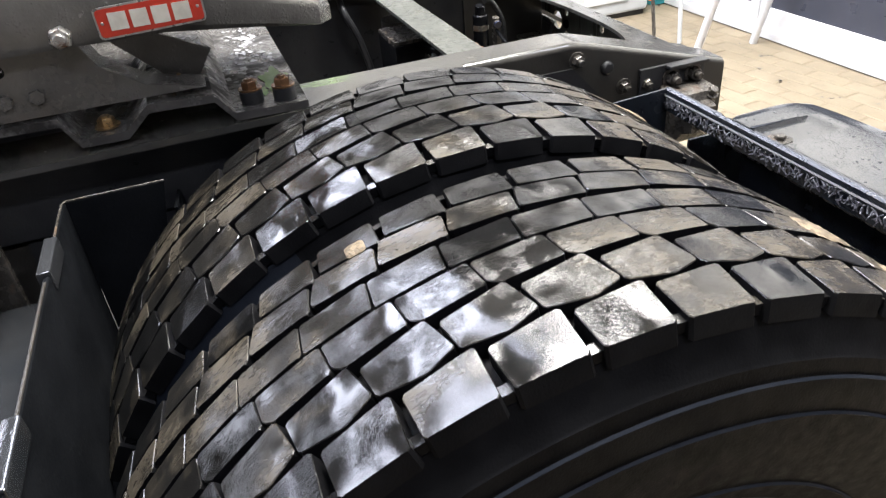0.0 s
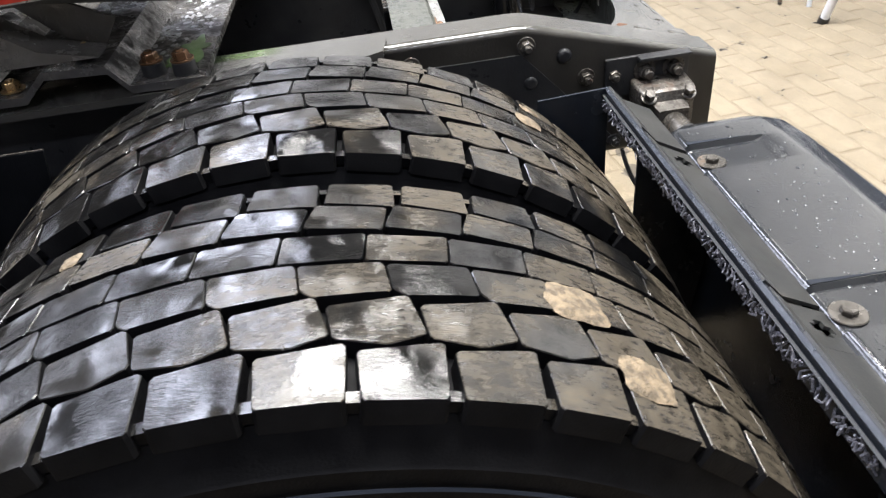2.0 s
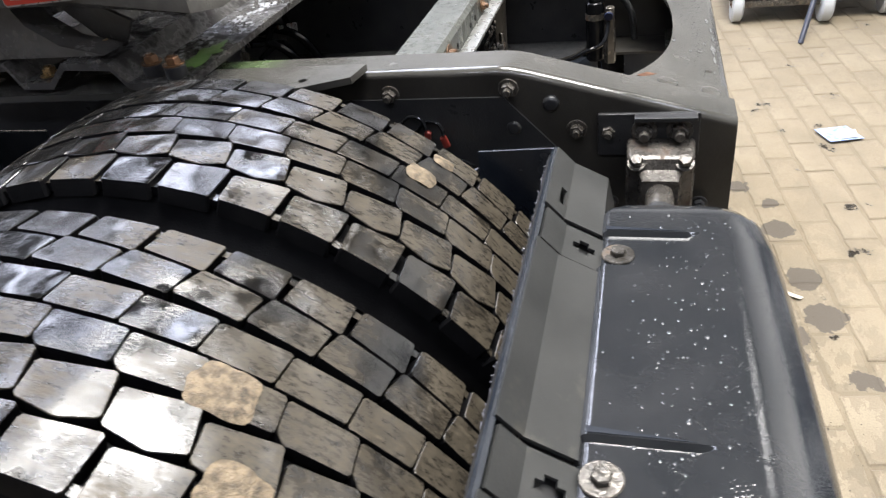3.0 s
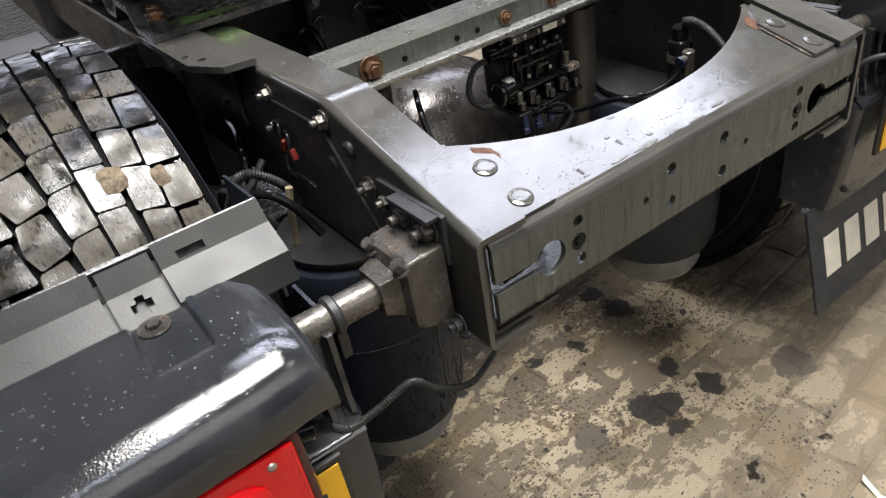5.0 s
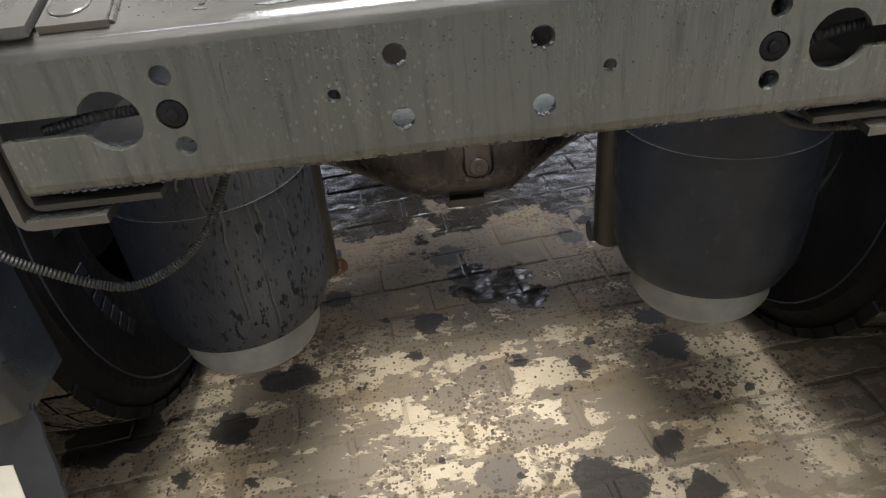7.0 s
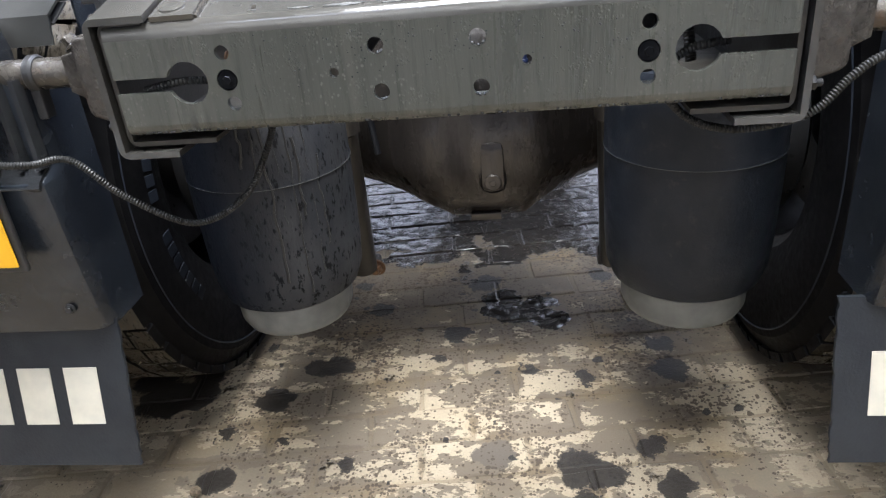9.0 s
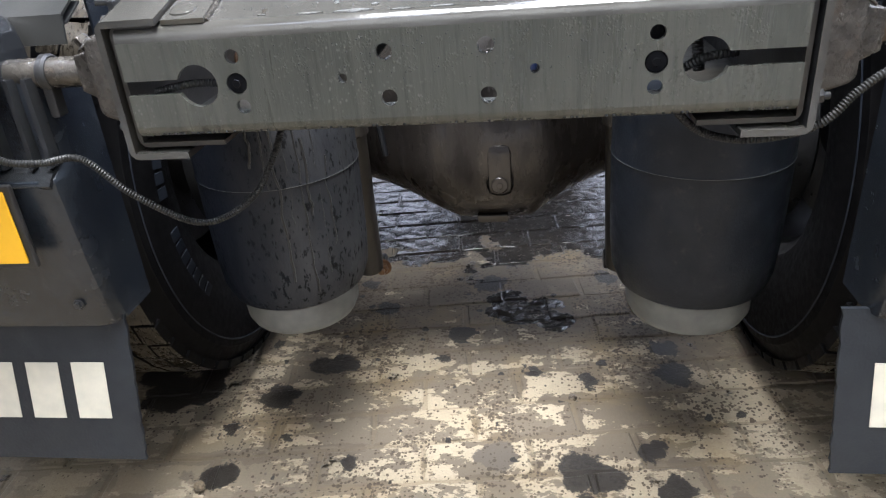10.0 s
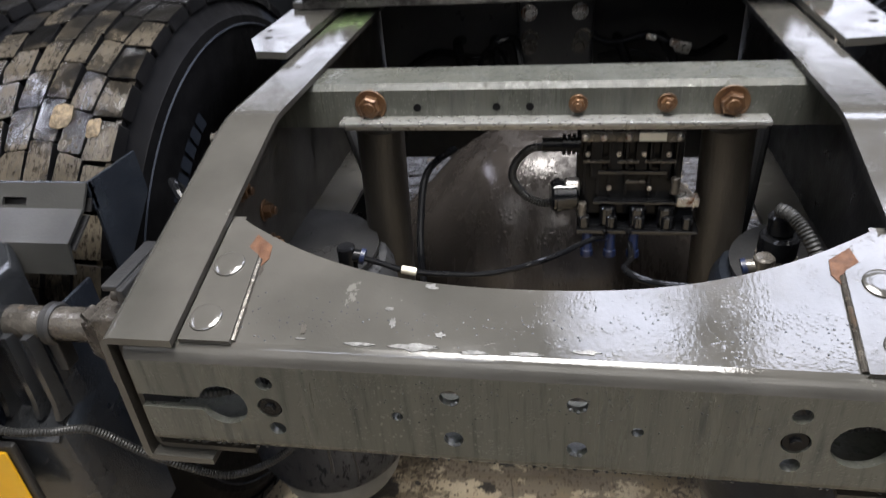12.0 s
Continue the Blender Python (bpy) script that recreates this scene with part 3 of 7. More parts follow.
def rod(bm, p0, p1, r, seg=16, r1=None, chamfer=0.0):
    p0, p1 = Vector(p0), Vector(p1)
    d, u, w = axis_frame(p0, p1)
    r1 = r if r1 is None else r1
    stations = [(p0, r), (p1, r1)]
    if chamfer:
        stations = [(p0, r - chamfer), (p0 + d * chamfer, r), (p1 - d * chamfer, r1), (p1, r1 - chamfer)]
    loops = [[p + (u * math.cos(k * math.tau / seg) + w * math.sin(k * math.tau / seg)) * q for k in range(seg)] for p, q in stations]
    loft(bm, loops)


def tube(bm, pts, r, seg=10, steps=8, rib=0.0, pitch=0.005):
    """A round hose along smooth points; rib: depth of its corrugation."""
    pts = [Vector(p) for p in pts]
    dense = []
    for i in range(len(pts) - 1):
        a, b, c, d = pts[max(i - 1, 0)], pts[i], pts[i + 1], pts[min(i + 2, len(pts) - 1)]
        n = max(2, int((c - b).length / (pitch / 2))) if rib else steps
        for k in range(n):
            s = k / n
            dense.append(0.5 * ((2 * b) + (c - a) * s + (2 * a - 5 * b + 4 * c - d) * s * s + (3 * b - a - 3 * c + d) * s ** 3))
    dense.append(pts[-1])
    u = (dense[1] - dense[0]).orthogonal().normalized()
    loops = []
    for i, p in enumerate(dense):
        d = (dense[min(i + 1, len(dense) - 1)] - dense[max(i - 1, 0)]).normalized()
        u = (u - d * u.dot(d)).normalized()
        w = d.cross(u)
        q = r - (rib if i % 2 else 0)
        loops.append([p + (u * math.cos(k * math.tau / seg) + w * math.sin(k * math.tau / seg)) * q for k in range(seg)])
    loft(bm, loops)


def hexa(bm, p, d, r=0.012, h=0.01, washer=True, stud=0.0):
    """A hexagon bolt head or nut at p, standing out along d."""
    p, d = Vector(p), Vector(d).normalized()
    q = p
    if washer:
        rod(bm, p, p + d * 0.003, r * 1.45, 18, chamfer=0.0008)
        q = p + d * 0.003
    e, u, w = axis_frame(q, q + d)
    loops = []
    for z, s in ((0, 1.0), (h * 0.8, 1.0), (h, 0.86)):
        loops.append([q + d * z + (u * math.cos(k * math.tau / 6) + w * math.sin(k * math.tau / 6)) * r * s for k in range(6)])
    loft(bm, loops)
    if stud:
        rod(bm, q + d * h * 0.9, q + d * (h + stud), r * 0.55, 12, chamfer=0.0012)


def dome(bm, p, d, r, h, seg=18):
    p, d = Vector(p), Vector(d).normalized()
    e, u, w = axis_frame(p, p + d)
    loops = []
    for z, s in ((0, 1.0), (0.45 * h, 0.97), (0.8 * h, 0.8), (h, 0.5)):
        loops.append([p + d * z + (u * math.cos(k * math.tau / seg) + w * math.sin(k * math.tau / seg)) * r * s for k in range(seg)])
    loft(bm, loops)


def lathe(bm, prof, centre, axis="x", seg=96, close=False):
    """Turns (along, radius) pairs about an axis through centre."""
    c = Vector(centre)
    rows = []
    for k in range(seg):
        a = k * math.tau / seg
        lp = []
        for s, r in prof:
            if axis == "x":
                q = (s, r * math.sin(a), r * math.cos(a))
            elif axis == "z":
                q = (r * math.sin(a), r * math.cos(a), s)
            else:
                q = (r * math.sin(a), s, r * math.cos(a))
            lp.append(bm.verts.new(c + Vector(q)))
        rows.append(lp)
    n = len(prof)
    for k in range(seg):
        a, b = rows[k], rows[(k + 1) % seg]
        for i in range(n - 1 + (1 if close else 0)):
            j = (i + 1) % n
            bm.faces.new((a[i], a[j], b[j], b[i]))
    if not close:
        for i in (0, n - 1):
            bm.faces.new([rows[k][i] for k in range(seg)])
    return bm


def circle(cx, cy, r, n=20):
    return [(cx + r * math.cos(k * math.tau / n), cy + r * math.sin(k * math.tau / n)) for k in range(n)]


def plate(bm, outer, holes, thick, place):
    """A flat plate with holes. place turns (u, v, depth) into a point."""
    tmp = bmesh.new()
    edges = []
    for lp in (outer, *holes):
        vs = [tmp.verts.new((x, y, 0)) for x, y in lp]
        edges += [tmp.edges.new((vs[i], vs[(i + 1) % len(vs)])) for i in range(len(vs))]
    bmesh.ops.triangle_fill(tmp, edges=edges, use_beauty=True, use_dissolve=False, normal=(0, 0, 1))
    ext = bmesh.ops.extrude_face_region(tmp, geom=tmp.faces[:])
    for e in ext["geom"]:
        if isinstance(e, bmesh.types.BMVert):
            e.co.z += thick
    bmesh.ops.recalc_face_normals(tmp, faces=tmp.faces)
    for v in tmp.verts:
        v.co = Vector(place(*v.co))
    bmesh.ops.recalc_face_normals(tmp, faces=tmp.faces)
    join(bm, tmp)


# ---- room ----
X0, X1, Y0, Y1 = -7.9, 6.6, -2.35, NORTH
bm = bmesh.new()
box(bm, (X0, Y0, -0.2), (X1, Y1, -0.0045))
floor = solo("floor", bm, MORTAR, "sand bed with joints between worn clinker pavers", "floor", kind="structure")


def wall(name, lo, hi, label, paint=WALLPAINT):
    b = bmesh.new()
    box(b, lo, hi)
    return solo(name, b, paint, label, "wall", kind="structure")


wall("wall_east", (X1, Y0 - 0.2, -0.2), (X1 + 0.2, Y1 + 0.2, CEIL), "white painted workshop wall")
wall("wall_west", (X0 - 0.2, Y0 - 0.2, -0.2), (X0, Y1 + 0.2, CEIL), "grey painted workshop wall", CEILING)
wall("wall_north", (X0, Y1, -0.2), (X1, Y1 + 0.2, CEIL), "white painted workshop wall")
wall("wall_south", (X0, Y0 - 0.2, -0.2), (X1, Y0, CEIL), "white painted workshop wall behind the doors")
bm = bmesh.new()
box(bm, (X0 - 0.2, Y0 - 0.2, CEIL), (X1 + 0.2, Y1 + 0.2, CEIL + 0.2))
solo("ceiling", bm, CEILING, "grey sheeted workshop ceiling", "ceiling", kind="structure")

for fx, fy, sx, sy, fw, fc in FITTINGS:
    f = thing("ceiling_light", "long white fluorescent ceiling fitting, out of view, some only for fill", "lamp", (fx, fy, CEIL), "ceiling lights")
    bm = bmesh.new()
    box(bm, (fx - sx / 2 - 0.05, fy - sy / 2 - 0.05, CEIL - 0.22), (fx + sx / 2 + 0.05, fy + sy / 2 + 0.05, CEIL - 0.001), 0.02)
    part("fitting_body", bm, ALU, f)
for fx, fy, sx, sy, fw, fc in ROOF_LIGHTS:
    f = thing("roof_light", "white-framed roof light letting in pale daylight", "roof light", (fx, fy, CEIL), "roof lights", "structure")
    bm = bmesh.new()
    for lo, hi in (((-sx / 2 - 0.1, -sy / 2 - 0.1), (-sx / 2, sy / 2 + 0.1)), ((sx / 2, -sy / 2 - 0.1), (sx / 2 + 0.1, sy / 2 + 0.1)),
                   ((-sx / 2, -sy / 2 - 0.1), (sx / 2, -sy / 2)), ((-sx / 2, sy / 2), (sx / 2, sy / 2 + 0.1))):
        box(bm, (fx + lo[0], fy + lo[1], CEIL - 0.08), (fx + hi[0], fy + hi[1], CEIL - 0.001), 0.01)
    part("roof_light_frame", bm, ALU, f)

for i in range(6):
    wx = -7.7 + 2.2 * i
    wn = thing("window_%d" % (i + 1), "white-framed high workshop window, out of view, placed by its reflections", "window", (wx, Y1, 3.4), "high windows", "structure")
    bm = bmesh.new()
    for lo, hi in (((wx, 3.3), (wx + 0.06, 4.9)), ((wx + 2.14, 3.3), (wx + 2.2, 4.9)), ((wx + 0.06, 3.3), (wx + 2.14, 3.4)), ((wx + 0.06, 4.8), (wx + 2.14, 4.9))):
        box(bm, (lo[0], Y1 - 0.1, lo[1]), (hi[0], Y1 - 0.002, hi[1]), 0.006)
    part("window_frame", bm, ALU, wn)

# east windows out of view, added to brighten the tyres' front flank
for i in range(3):
    wy = 5.0 + 2.2 * i
    wn = thing("window_%d" % (i + 7), "white-framed workshop window, out of view, added for tyre reflections", "window", (X1, wy, 2.3), "high windows", "structure")
    bm = bmesh.new()
    for lo, hi in (((wy, 2.2), (wy + 0.06, 4.6)), ((wy + 2.14, 2.2), (wy + 2.2, 4.6)), ((wy + 0.06, 2.2), (wy + 2.14, 2.3)), ((wy + 0.06, 4.5), (wy + 2.14, 4.6))):
        box(bm, (X1 - 0.1, lo[0], lo[1]), (X1 - 0.002, hi[0], hi[1]), 0.006)
    part("window_frame", bm, ALU, wn)

# folding doors: navy panels in white frames, standing on a low white sill
DY = -2.17
for i, dx in enumerate([1.88 + 1.1 * k for k in range(-8, 5)]):
    d = thing("door_%d" % (i + 1), "navy door leaf in a white aluminium frame", "door", (dx, DY, 0), "folding doors", "structure")
    bm = bmesh.new()
    for lo, hi in (((dx, DY - 0.05, 0.05), (dx + 0.07, DY, 3.2)), ((dx + 1.02, DY - 0.05, 0.05), (dx + 1.09, DY, 3.2)),
                   ((dx + 0.07, DY - 0.05, 0.05), (dx + 1.02, DY, 0.17)), ((dx + 0.07, DY - 0.05, 3.1), (dx + 1.02, DY, 3.2)), ((dx + 0.07, DY - 0.05, 2.0), (dx + 1.02, DY, 2.08))):
        box(bm, lo, hi, 0.006)
    part("door_frame", bm, ALU, d)
    bm = bmesh.new()
    box(bm, (dx + 0.07, DY - 0.035, 0.17), (dx + 1.02, DY - 0.015, 2.0))
    part("door_panel", bm, NAVY, d, "navy panel")
bm = bmesh.new()
box(bm, (X0, DY - 0.12, 0.0), (X1, DY + 0.02, 0.05), 0.008)
solo("trim_sill", bm, ALU, "low white sill under the doors", "sill", kind="structure")


# ---- chassis frame ----
WEB, KY, TOP, REAR, BOT = 0.403, 0.33, 0.99, 0.898, 0.731
SLOPE = (TOP - REAR) / KY
chassis = thing("chassis_frame", "grey-green painted steel truck chassis frame, wet", "truck frame", (C, 0, BOT))


def top_at(y):
    return REAR + SLOPE * min(max(y, 0.0), KY)


def rail_section(s, y, zt, zb, t=0.008, off=0.0, top_w=0.075, bot_w=0.077):
    def p(i, z):
        return (C + s * (WEB - off - i), y, z)
    r = 0.0125
    arc = [(r * (1 - math.sin(a)), r * (1 - math.cos(a))) for a in (0, 0.52, 1.05, 1.571)]
    lp = [p(top_w, zt)] + [p(i, zt - d) for i, d in arc] + [p(i, zb + d) for i, d in arc[::-1]] + [p(bot_w, zb)]
    lp += [p(bot_w, zb + t)] + [p(max(i, t) if i < t else i, zb + max(d, t)) for i, d in arc]
    lp += [p(max(i, t) if i < t else i, zt - max(d, t)) for i, d in arc[::-1]] + [p(top_w, zt - t)]
    return lp


for s in (-1, 1):
    bm = bmesh.new()
    loft(bm, [rail_section(s, y, z, BOT) for y, z in ((0.0, top_at(0.0)), (KY - 0.02, top_at(KY - 0.02)), (KY, TOP - 0.0015), (KY + 0.02, TOP), (4.6, TOP))])
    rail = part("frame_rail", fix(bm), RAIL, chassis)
    rail.data.materials.append(SHADED_GRIME)
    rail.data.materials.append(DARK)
    # upright faces darker: grime plus shade put into the colour, far inner side blackest
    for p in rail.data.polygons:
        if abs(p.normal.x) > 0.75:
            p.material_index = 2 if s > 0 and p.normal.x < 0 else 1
    bm = bmesh.new()
    loft(bm, [rail_section(s, y, top_at(y) - 0.0085, BOT + 0.0135, 0.006, 0.012, 0.055, 0.112) for y in (0.008, 0.25)])
    part("rail_liner", fix(bm), SHADED_GRIME, chassis)

# rear crossmember: slotted face, sloping top flange with a hollowed front edge, lower flange
XL, XR, FB, FT = -0.375, 0.391, 0.772, 0.872
KEY_Z = 0.8195


def keyhole(x_end, cx, r, sgn):
    """Outline of a slot that runs in from the end to a round hole."""
    h = 0.0085
    a0 = math.asin(h / r)
    pts = [(x_end, KEY_Z + sgn * h)]
    n = 18
    for k in range(n + 1):
        if x_end < cx:
            a = math.pi - a0 - k * (math.tau - 2 * a0) / n
        else:
            a = -a0 - k * (math.tau - 2 * a0) / n
        pts.append((cx + r * math.cos(a), KEY_Z + r * math.sin(a)))
    pts.append((x_end, KEY_Z - sgn * h))
    return pts


bm = bmesh.new()
face = [(XL, FB), (XR, FB)] + keyhole(XR, 0.29, 0.025, -1) + [(XR, FT), (XL, FT)] + keyhole(XL, -0.286, 0.025, 1)
holes_at = ((-0.2375, 0.851, 0.0085), (-0.2375, 0.82, 0.0125), (-0.2345, 0.7925, 0.0085),
            (0.2375, 0.851, 0.0085), (0.2375, 0.82, 0.0125), (0.2375, 0.7925, 0.0085),
            (-0.111, 0.82, 0.0055), (0.107, 0.82, 0.0055),
            (-0.06, 0.847, 0.0095), (-0.059, 0.795, 0.0095), (0.054, 0.848, 0.0095), (0.055, 0.793, 0.0095))
plate(bm, face, [circle(*h) for h in holes_at], 0.008, lambda u, v, w: (u, w, v))
R = 0.018
fl = bmesh.new()
ang = math.atan(SLOPE)
bend = [(0, FT)] + [(R * (1 - math.cos(a)), FT + R * math.sin(a)) for a in (0.3, 0.65, 1.0, math.pi / 2 - ang)]
by, bz = bend[-1]
loft(fl, [[(XL, y, z), (XR, y, z), (XR, y + 0.006, z - 0.003), (XL, y + 0.006, z - 0.003)] for y, z in bend])
arc_pts = []
for k in range(33):
    x = -0.315 + 0.63 * k / 32 + C
    q = (x - C) / 0.315
    arc_pts.append((x, 0.075 + 0.085 * abs(q) ** 2.4))
flange = [(XL, 0.0), (XR, 0.0), (XR, 0.165), (arc_pts[-1][0], 0.165)] + arc_pts[::-1] + [(arc_pts[0][0], 0.165), (XL, 0.165)]
plate(fl, flange, [], -0.008, lambda u, v, w: (u, by + v * math.cos(ang), bz + v * math.sin(ang) + w))
low = [(0, FB)] + [(0.014 * (1 - math.cos(a)), FB - 0.014 * math.sin(a)) for a in (0.4, 0.8, 1.2, math.pi / 2)]
loft(bm, [[(XL, y, z), (XR, y, z), (XR, y + 0.006, z + 0.004), (XL, y + 0.006, z + 0.004)] for y, z in low])
plate(bm, [(XL, 0.014), (XR, 0.014), (XR, 0.09), (XL, 0.09)], [], 0.008, lambda u, v, w: (u, v, FB - 0.014 + w))
crossmember = part("rear_crossmember", bm, FRAME_WALL, chassis, "grey-green crossmember with drilled face and keyhole slots")
part("top_flange", fl, FRAME, crossmember)
for sx in (-0.2375, 0.2375):
    bm = bmesh.new()
    rod(bm, (sx, 0.001, 0.82), (sx, 0.012, 0.82), 0.0118, 18, chamfer=0.001)
    hexa(bm, (sx, 0.001, 0.82), (0, -1, 0), 0.0055, 0.003, False)
    part("screw_plug", bm, VALVE, chassis, "black plastic plug")


def on_slope(x, s, lift):
    return Vector((x, by + s * math.cos(ang) - lift * math.sin(ang), bz + s * math.sin(ang) + lift * math.cos(ang)))


for s in (-1, 1):
    e0, e1 = C + s * 0.325, C + s * 0.273
    bm = bmesh.new()
    outline = [(e0, -0.004), (e1, -0.004), (e1 + s * 0.006, 0.104), (C + s * 0.297, 0.118), (C + s * 0.32, 0.15), (e0, 0.15)]
    plate(bm, outline, [], 0.006, lambda u, v, w: on_slope(u, v, 0.0005 + w))
    part("gusset_plate", bm, FRAME, chassis)
    bm = bmesh.new()
    tube(bm, [on_slope(e1 - s * 0.001, 0.0, 0.0015), on_slope(e1 + s * 0.002, 0.05, 0.0018), on_slope(e1 + s * 0.005, 0.102, 0.0015)], 0.0026, 6)
    part("weld_seam", fix(bm), GALV, chassis, "bright worn seam with rust")
    bm = bmesh.new()
    plate(bm, [(e1 + s * 0.004, 0.09), (e1 - s * 0.004, 0.104), (e1 - s * 0.002, 0.122), (C + s * 0.292, 0.138), (C + s * 0.296, 0.12), (e1 + s * 0.007, 0.106)], [], 0.0006,
          lambda u, v, w: on_slope(u, v, 0.0004 + w))
    part("rust_patch", bm, RUST_DULL, chassis, "patch of brown rust beside the gusset")
    for gy in (0.022, 0.09):
        bm = bmesh.new()
        up = on_slope(0, 0, 1) - on_slope(0, 0, 0)
        dome(bm, on_slope(C + s * 0.306, gy, 0.0065), up, 0.0165, 0.0035, 24)
        part("rivet", bm, FRAME, chassis)

# middle crossbeam with angle strip, rusty bolts and damper tubes
bm = bmesh.new()
prof = [(0.467, 0.918), (0.467, 0.972), (0.474, 0.98), (0.545, 0.98), (0.545, 0.973), (0.479, 0.973), (0.474, 0.968), (0.474, 0.918)]
loft(bm, [[(x, y, z) for y, z in prof] for x in (C - WEB + 0.01, C + WEB - 0.01)])
part("crossbeam", fix(bm), FRAME_WALL, chassis)
bm = bmesh.new()
box(bm, (-0.28, 0.438, 0.928), (0.298, 0.4665, 0.935), 0.002)
box(bm, (-0.28, 0.4595, 0.915), (0.298, 0.4665, 0.93), 0.002)
part("angle_strip", bm, BRIGHT, chassis, "bright worn edge of an angle strip")
for x, r in ((-0.237, 0.016), (0.25, 0.016), (0.053, 0.009), (0.169, 0.009)):
    bm = bmesh.new()
    hexa(bm, (x, 0.4665, 0.951), (0, -1, 0), r, r * 0.7, True, 0.006 if r < 0.012 else 0.003)
    part("bolt", bm, RUST, chassis, "rusty hexagon bolt")
# near-black discs on the face stand in for the shade inside drilled holes
for x in (-0.17, -0.058, -0.012):
    bm = bmesh.new()
    rod(bm, (x, 0.4655, 0.947), (x, 0.469, 0.947), 0.0055, 12)
    part("hole_disc", bm, RECESS_SHADE, chassis)

# nuts and rivets along both rail webs
for s in (-1, 1):
    xw = C + s * WEB
    for y, z, kind in ((0.527, 0.952, 1), (0.334, 0.958, 1), (0.27, 0.932, 0), (0.329, 0.893, 0), (0.232, 0.888, 1), (0.184, 0.885, 1), (0.529, 0.896, 1),
                       (0.72, 0.9, 1), (0.98, 0.9, 1), (1.2, 0.9, 0)):
        bm = bmesh.new()
        if kind:
            hexa(bm, (xw, y, z), (s, 0, 0), 0.011, 0.011, True, 0.009)
        else:
            dome(bm, (xw, y, z), (s, 0, 0), 0.013, 0.009)
        part("nut" if kind else "rivet", bm, GALV if kind else DARK, chassis)
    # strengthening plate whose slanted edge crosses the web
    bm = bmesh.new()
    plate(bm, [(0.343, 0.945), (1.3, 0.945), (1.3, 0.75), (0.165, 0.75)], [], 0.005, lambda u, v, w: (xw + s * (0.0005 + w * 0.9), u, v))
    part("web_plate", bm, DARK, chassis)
    # inner web bolts seen through the frame opening
    for y, z in ((0.317, 0.89), (0.371, 0.831), (0.372, 0.775)) if s < 0 else ():
        bm = bmesh.new()
        hexa(bm, (C + s * (WEB - 0.008), y, z), (-s, 0, 0), 0.011, 0.01, True, 0.006)
        part("bolt", bm, RUST, chassis, "rusty hexagon bolt")
    # outer mounting angle that lies level with the rail's top
    bm = bmesh.new()
    o = [(C + s * 0.397, 0.56), (C + s * 0.45, 0.568), (C + s * 0.486, 0.64), (C + s * 0.486, 1.6), (C + s * 0.397, 1.6)]
    hs = [circle(C + s * 0.458, 0.645, 0.0075, 14), circle(C + s * 0.472, 0.69, 0.006, 14)]
    plate(bm, o, hs, 0.011, lambda u, v, w: (u, v, 0.992 + w))
    angle = part("mounting_angle", bm, FRAME, chassis)
    bm = bmesh.new()
    box(bm, (xw + s * 0.0065 if s > 0 else xw - 0.0145, 0.66, 0.86), (xw + 0.0145 if s > 0 else xw - 0.0065, 1.6, 0.992), 0.002)
    part("angle_leg", bm, DARK, angle, "black upright leg, darker than its flange")
# red wire plugs hanging at the left rail
plugs = thing("wire_plugs", "two red wire plugs hanging beside the chassis rail", "cable plug", (-0.42, 0.45, 0.88))
for y, z, tilt in ((0.468, 0.889, 12), (0.44, 0.88, -18)):
    bm = bmesh.new()
    box(bm, (-0.421, y - 0.0055, z - 0.012), (-0.411, y + 0.0055, z + 0.008), 0.0025, (tilt, 0, 8))
    part("plug_shell", bm, DULL_RED, plugs)
    bm = bmesh.new()
    tube(bm, [(-0.419, y, z + 0.01), (-0.414, y + 0.008, z + 0.028), (-0.41, y + 0.03, z + 0.03), (-0.407, y + 0.05, z + 0.01)], 0.003, 8)
    part("wire", fix(bm), VALVE, plugs)
bm = bmesh.new()
tube(bm, [(-0.42, 0.46, 0.872), (-0.425, 0.45, 0.85), (-0.418, 0.42, 0.845), (-0.41, 0.4, 0.83)], 0.004, 8)
part("wire", fix(bm), VALVE, plugs)

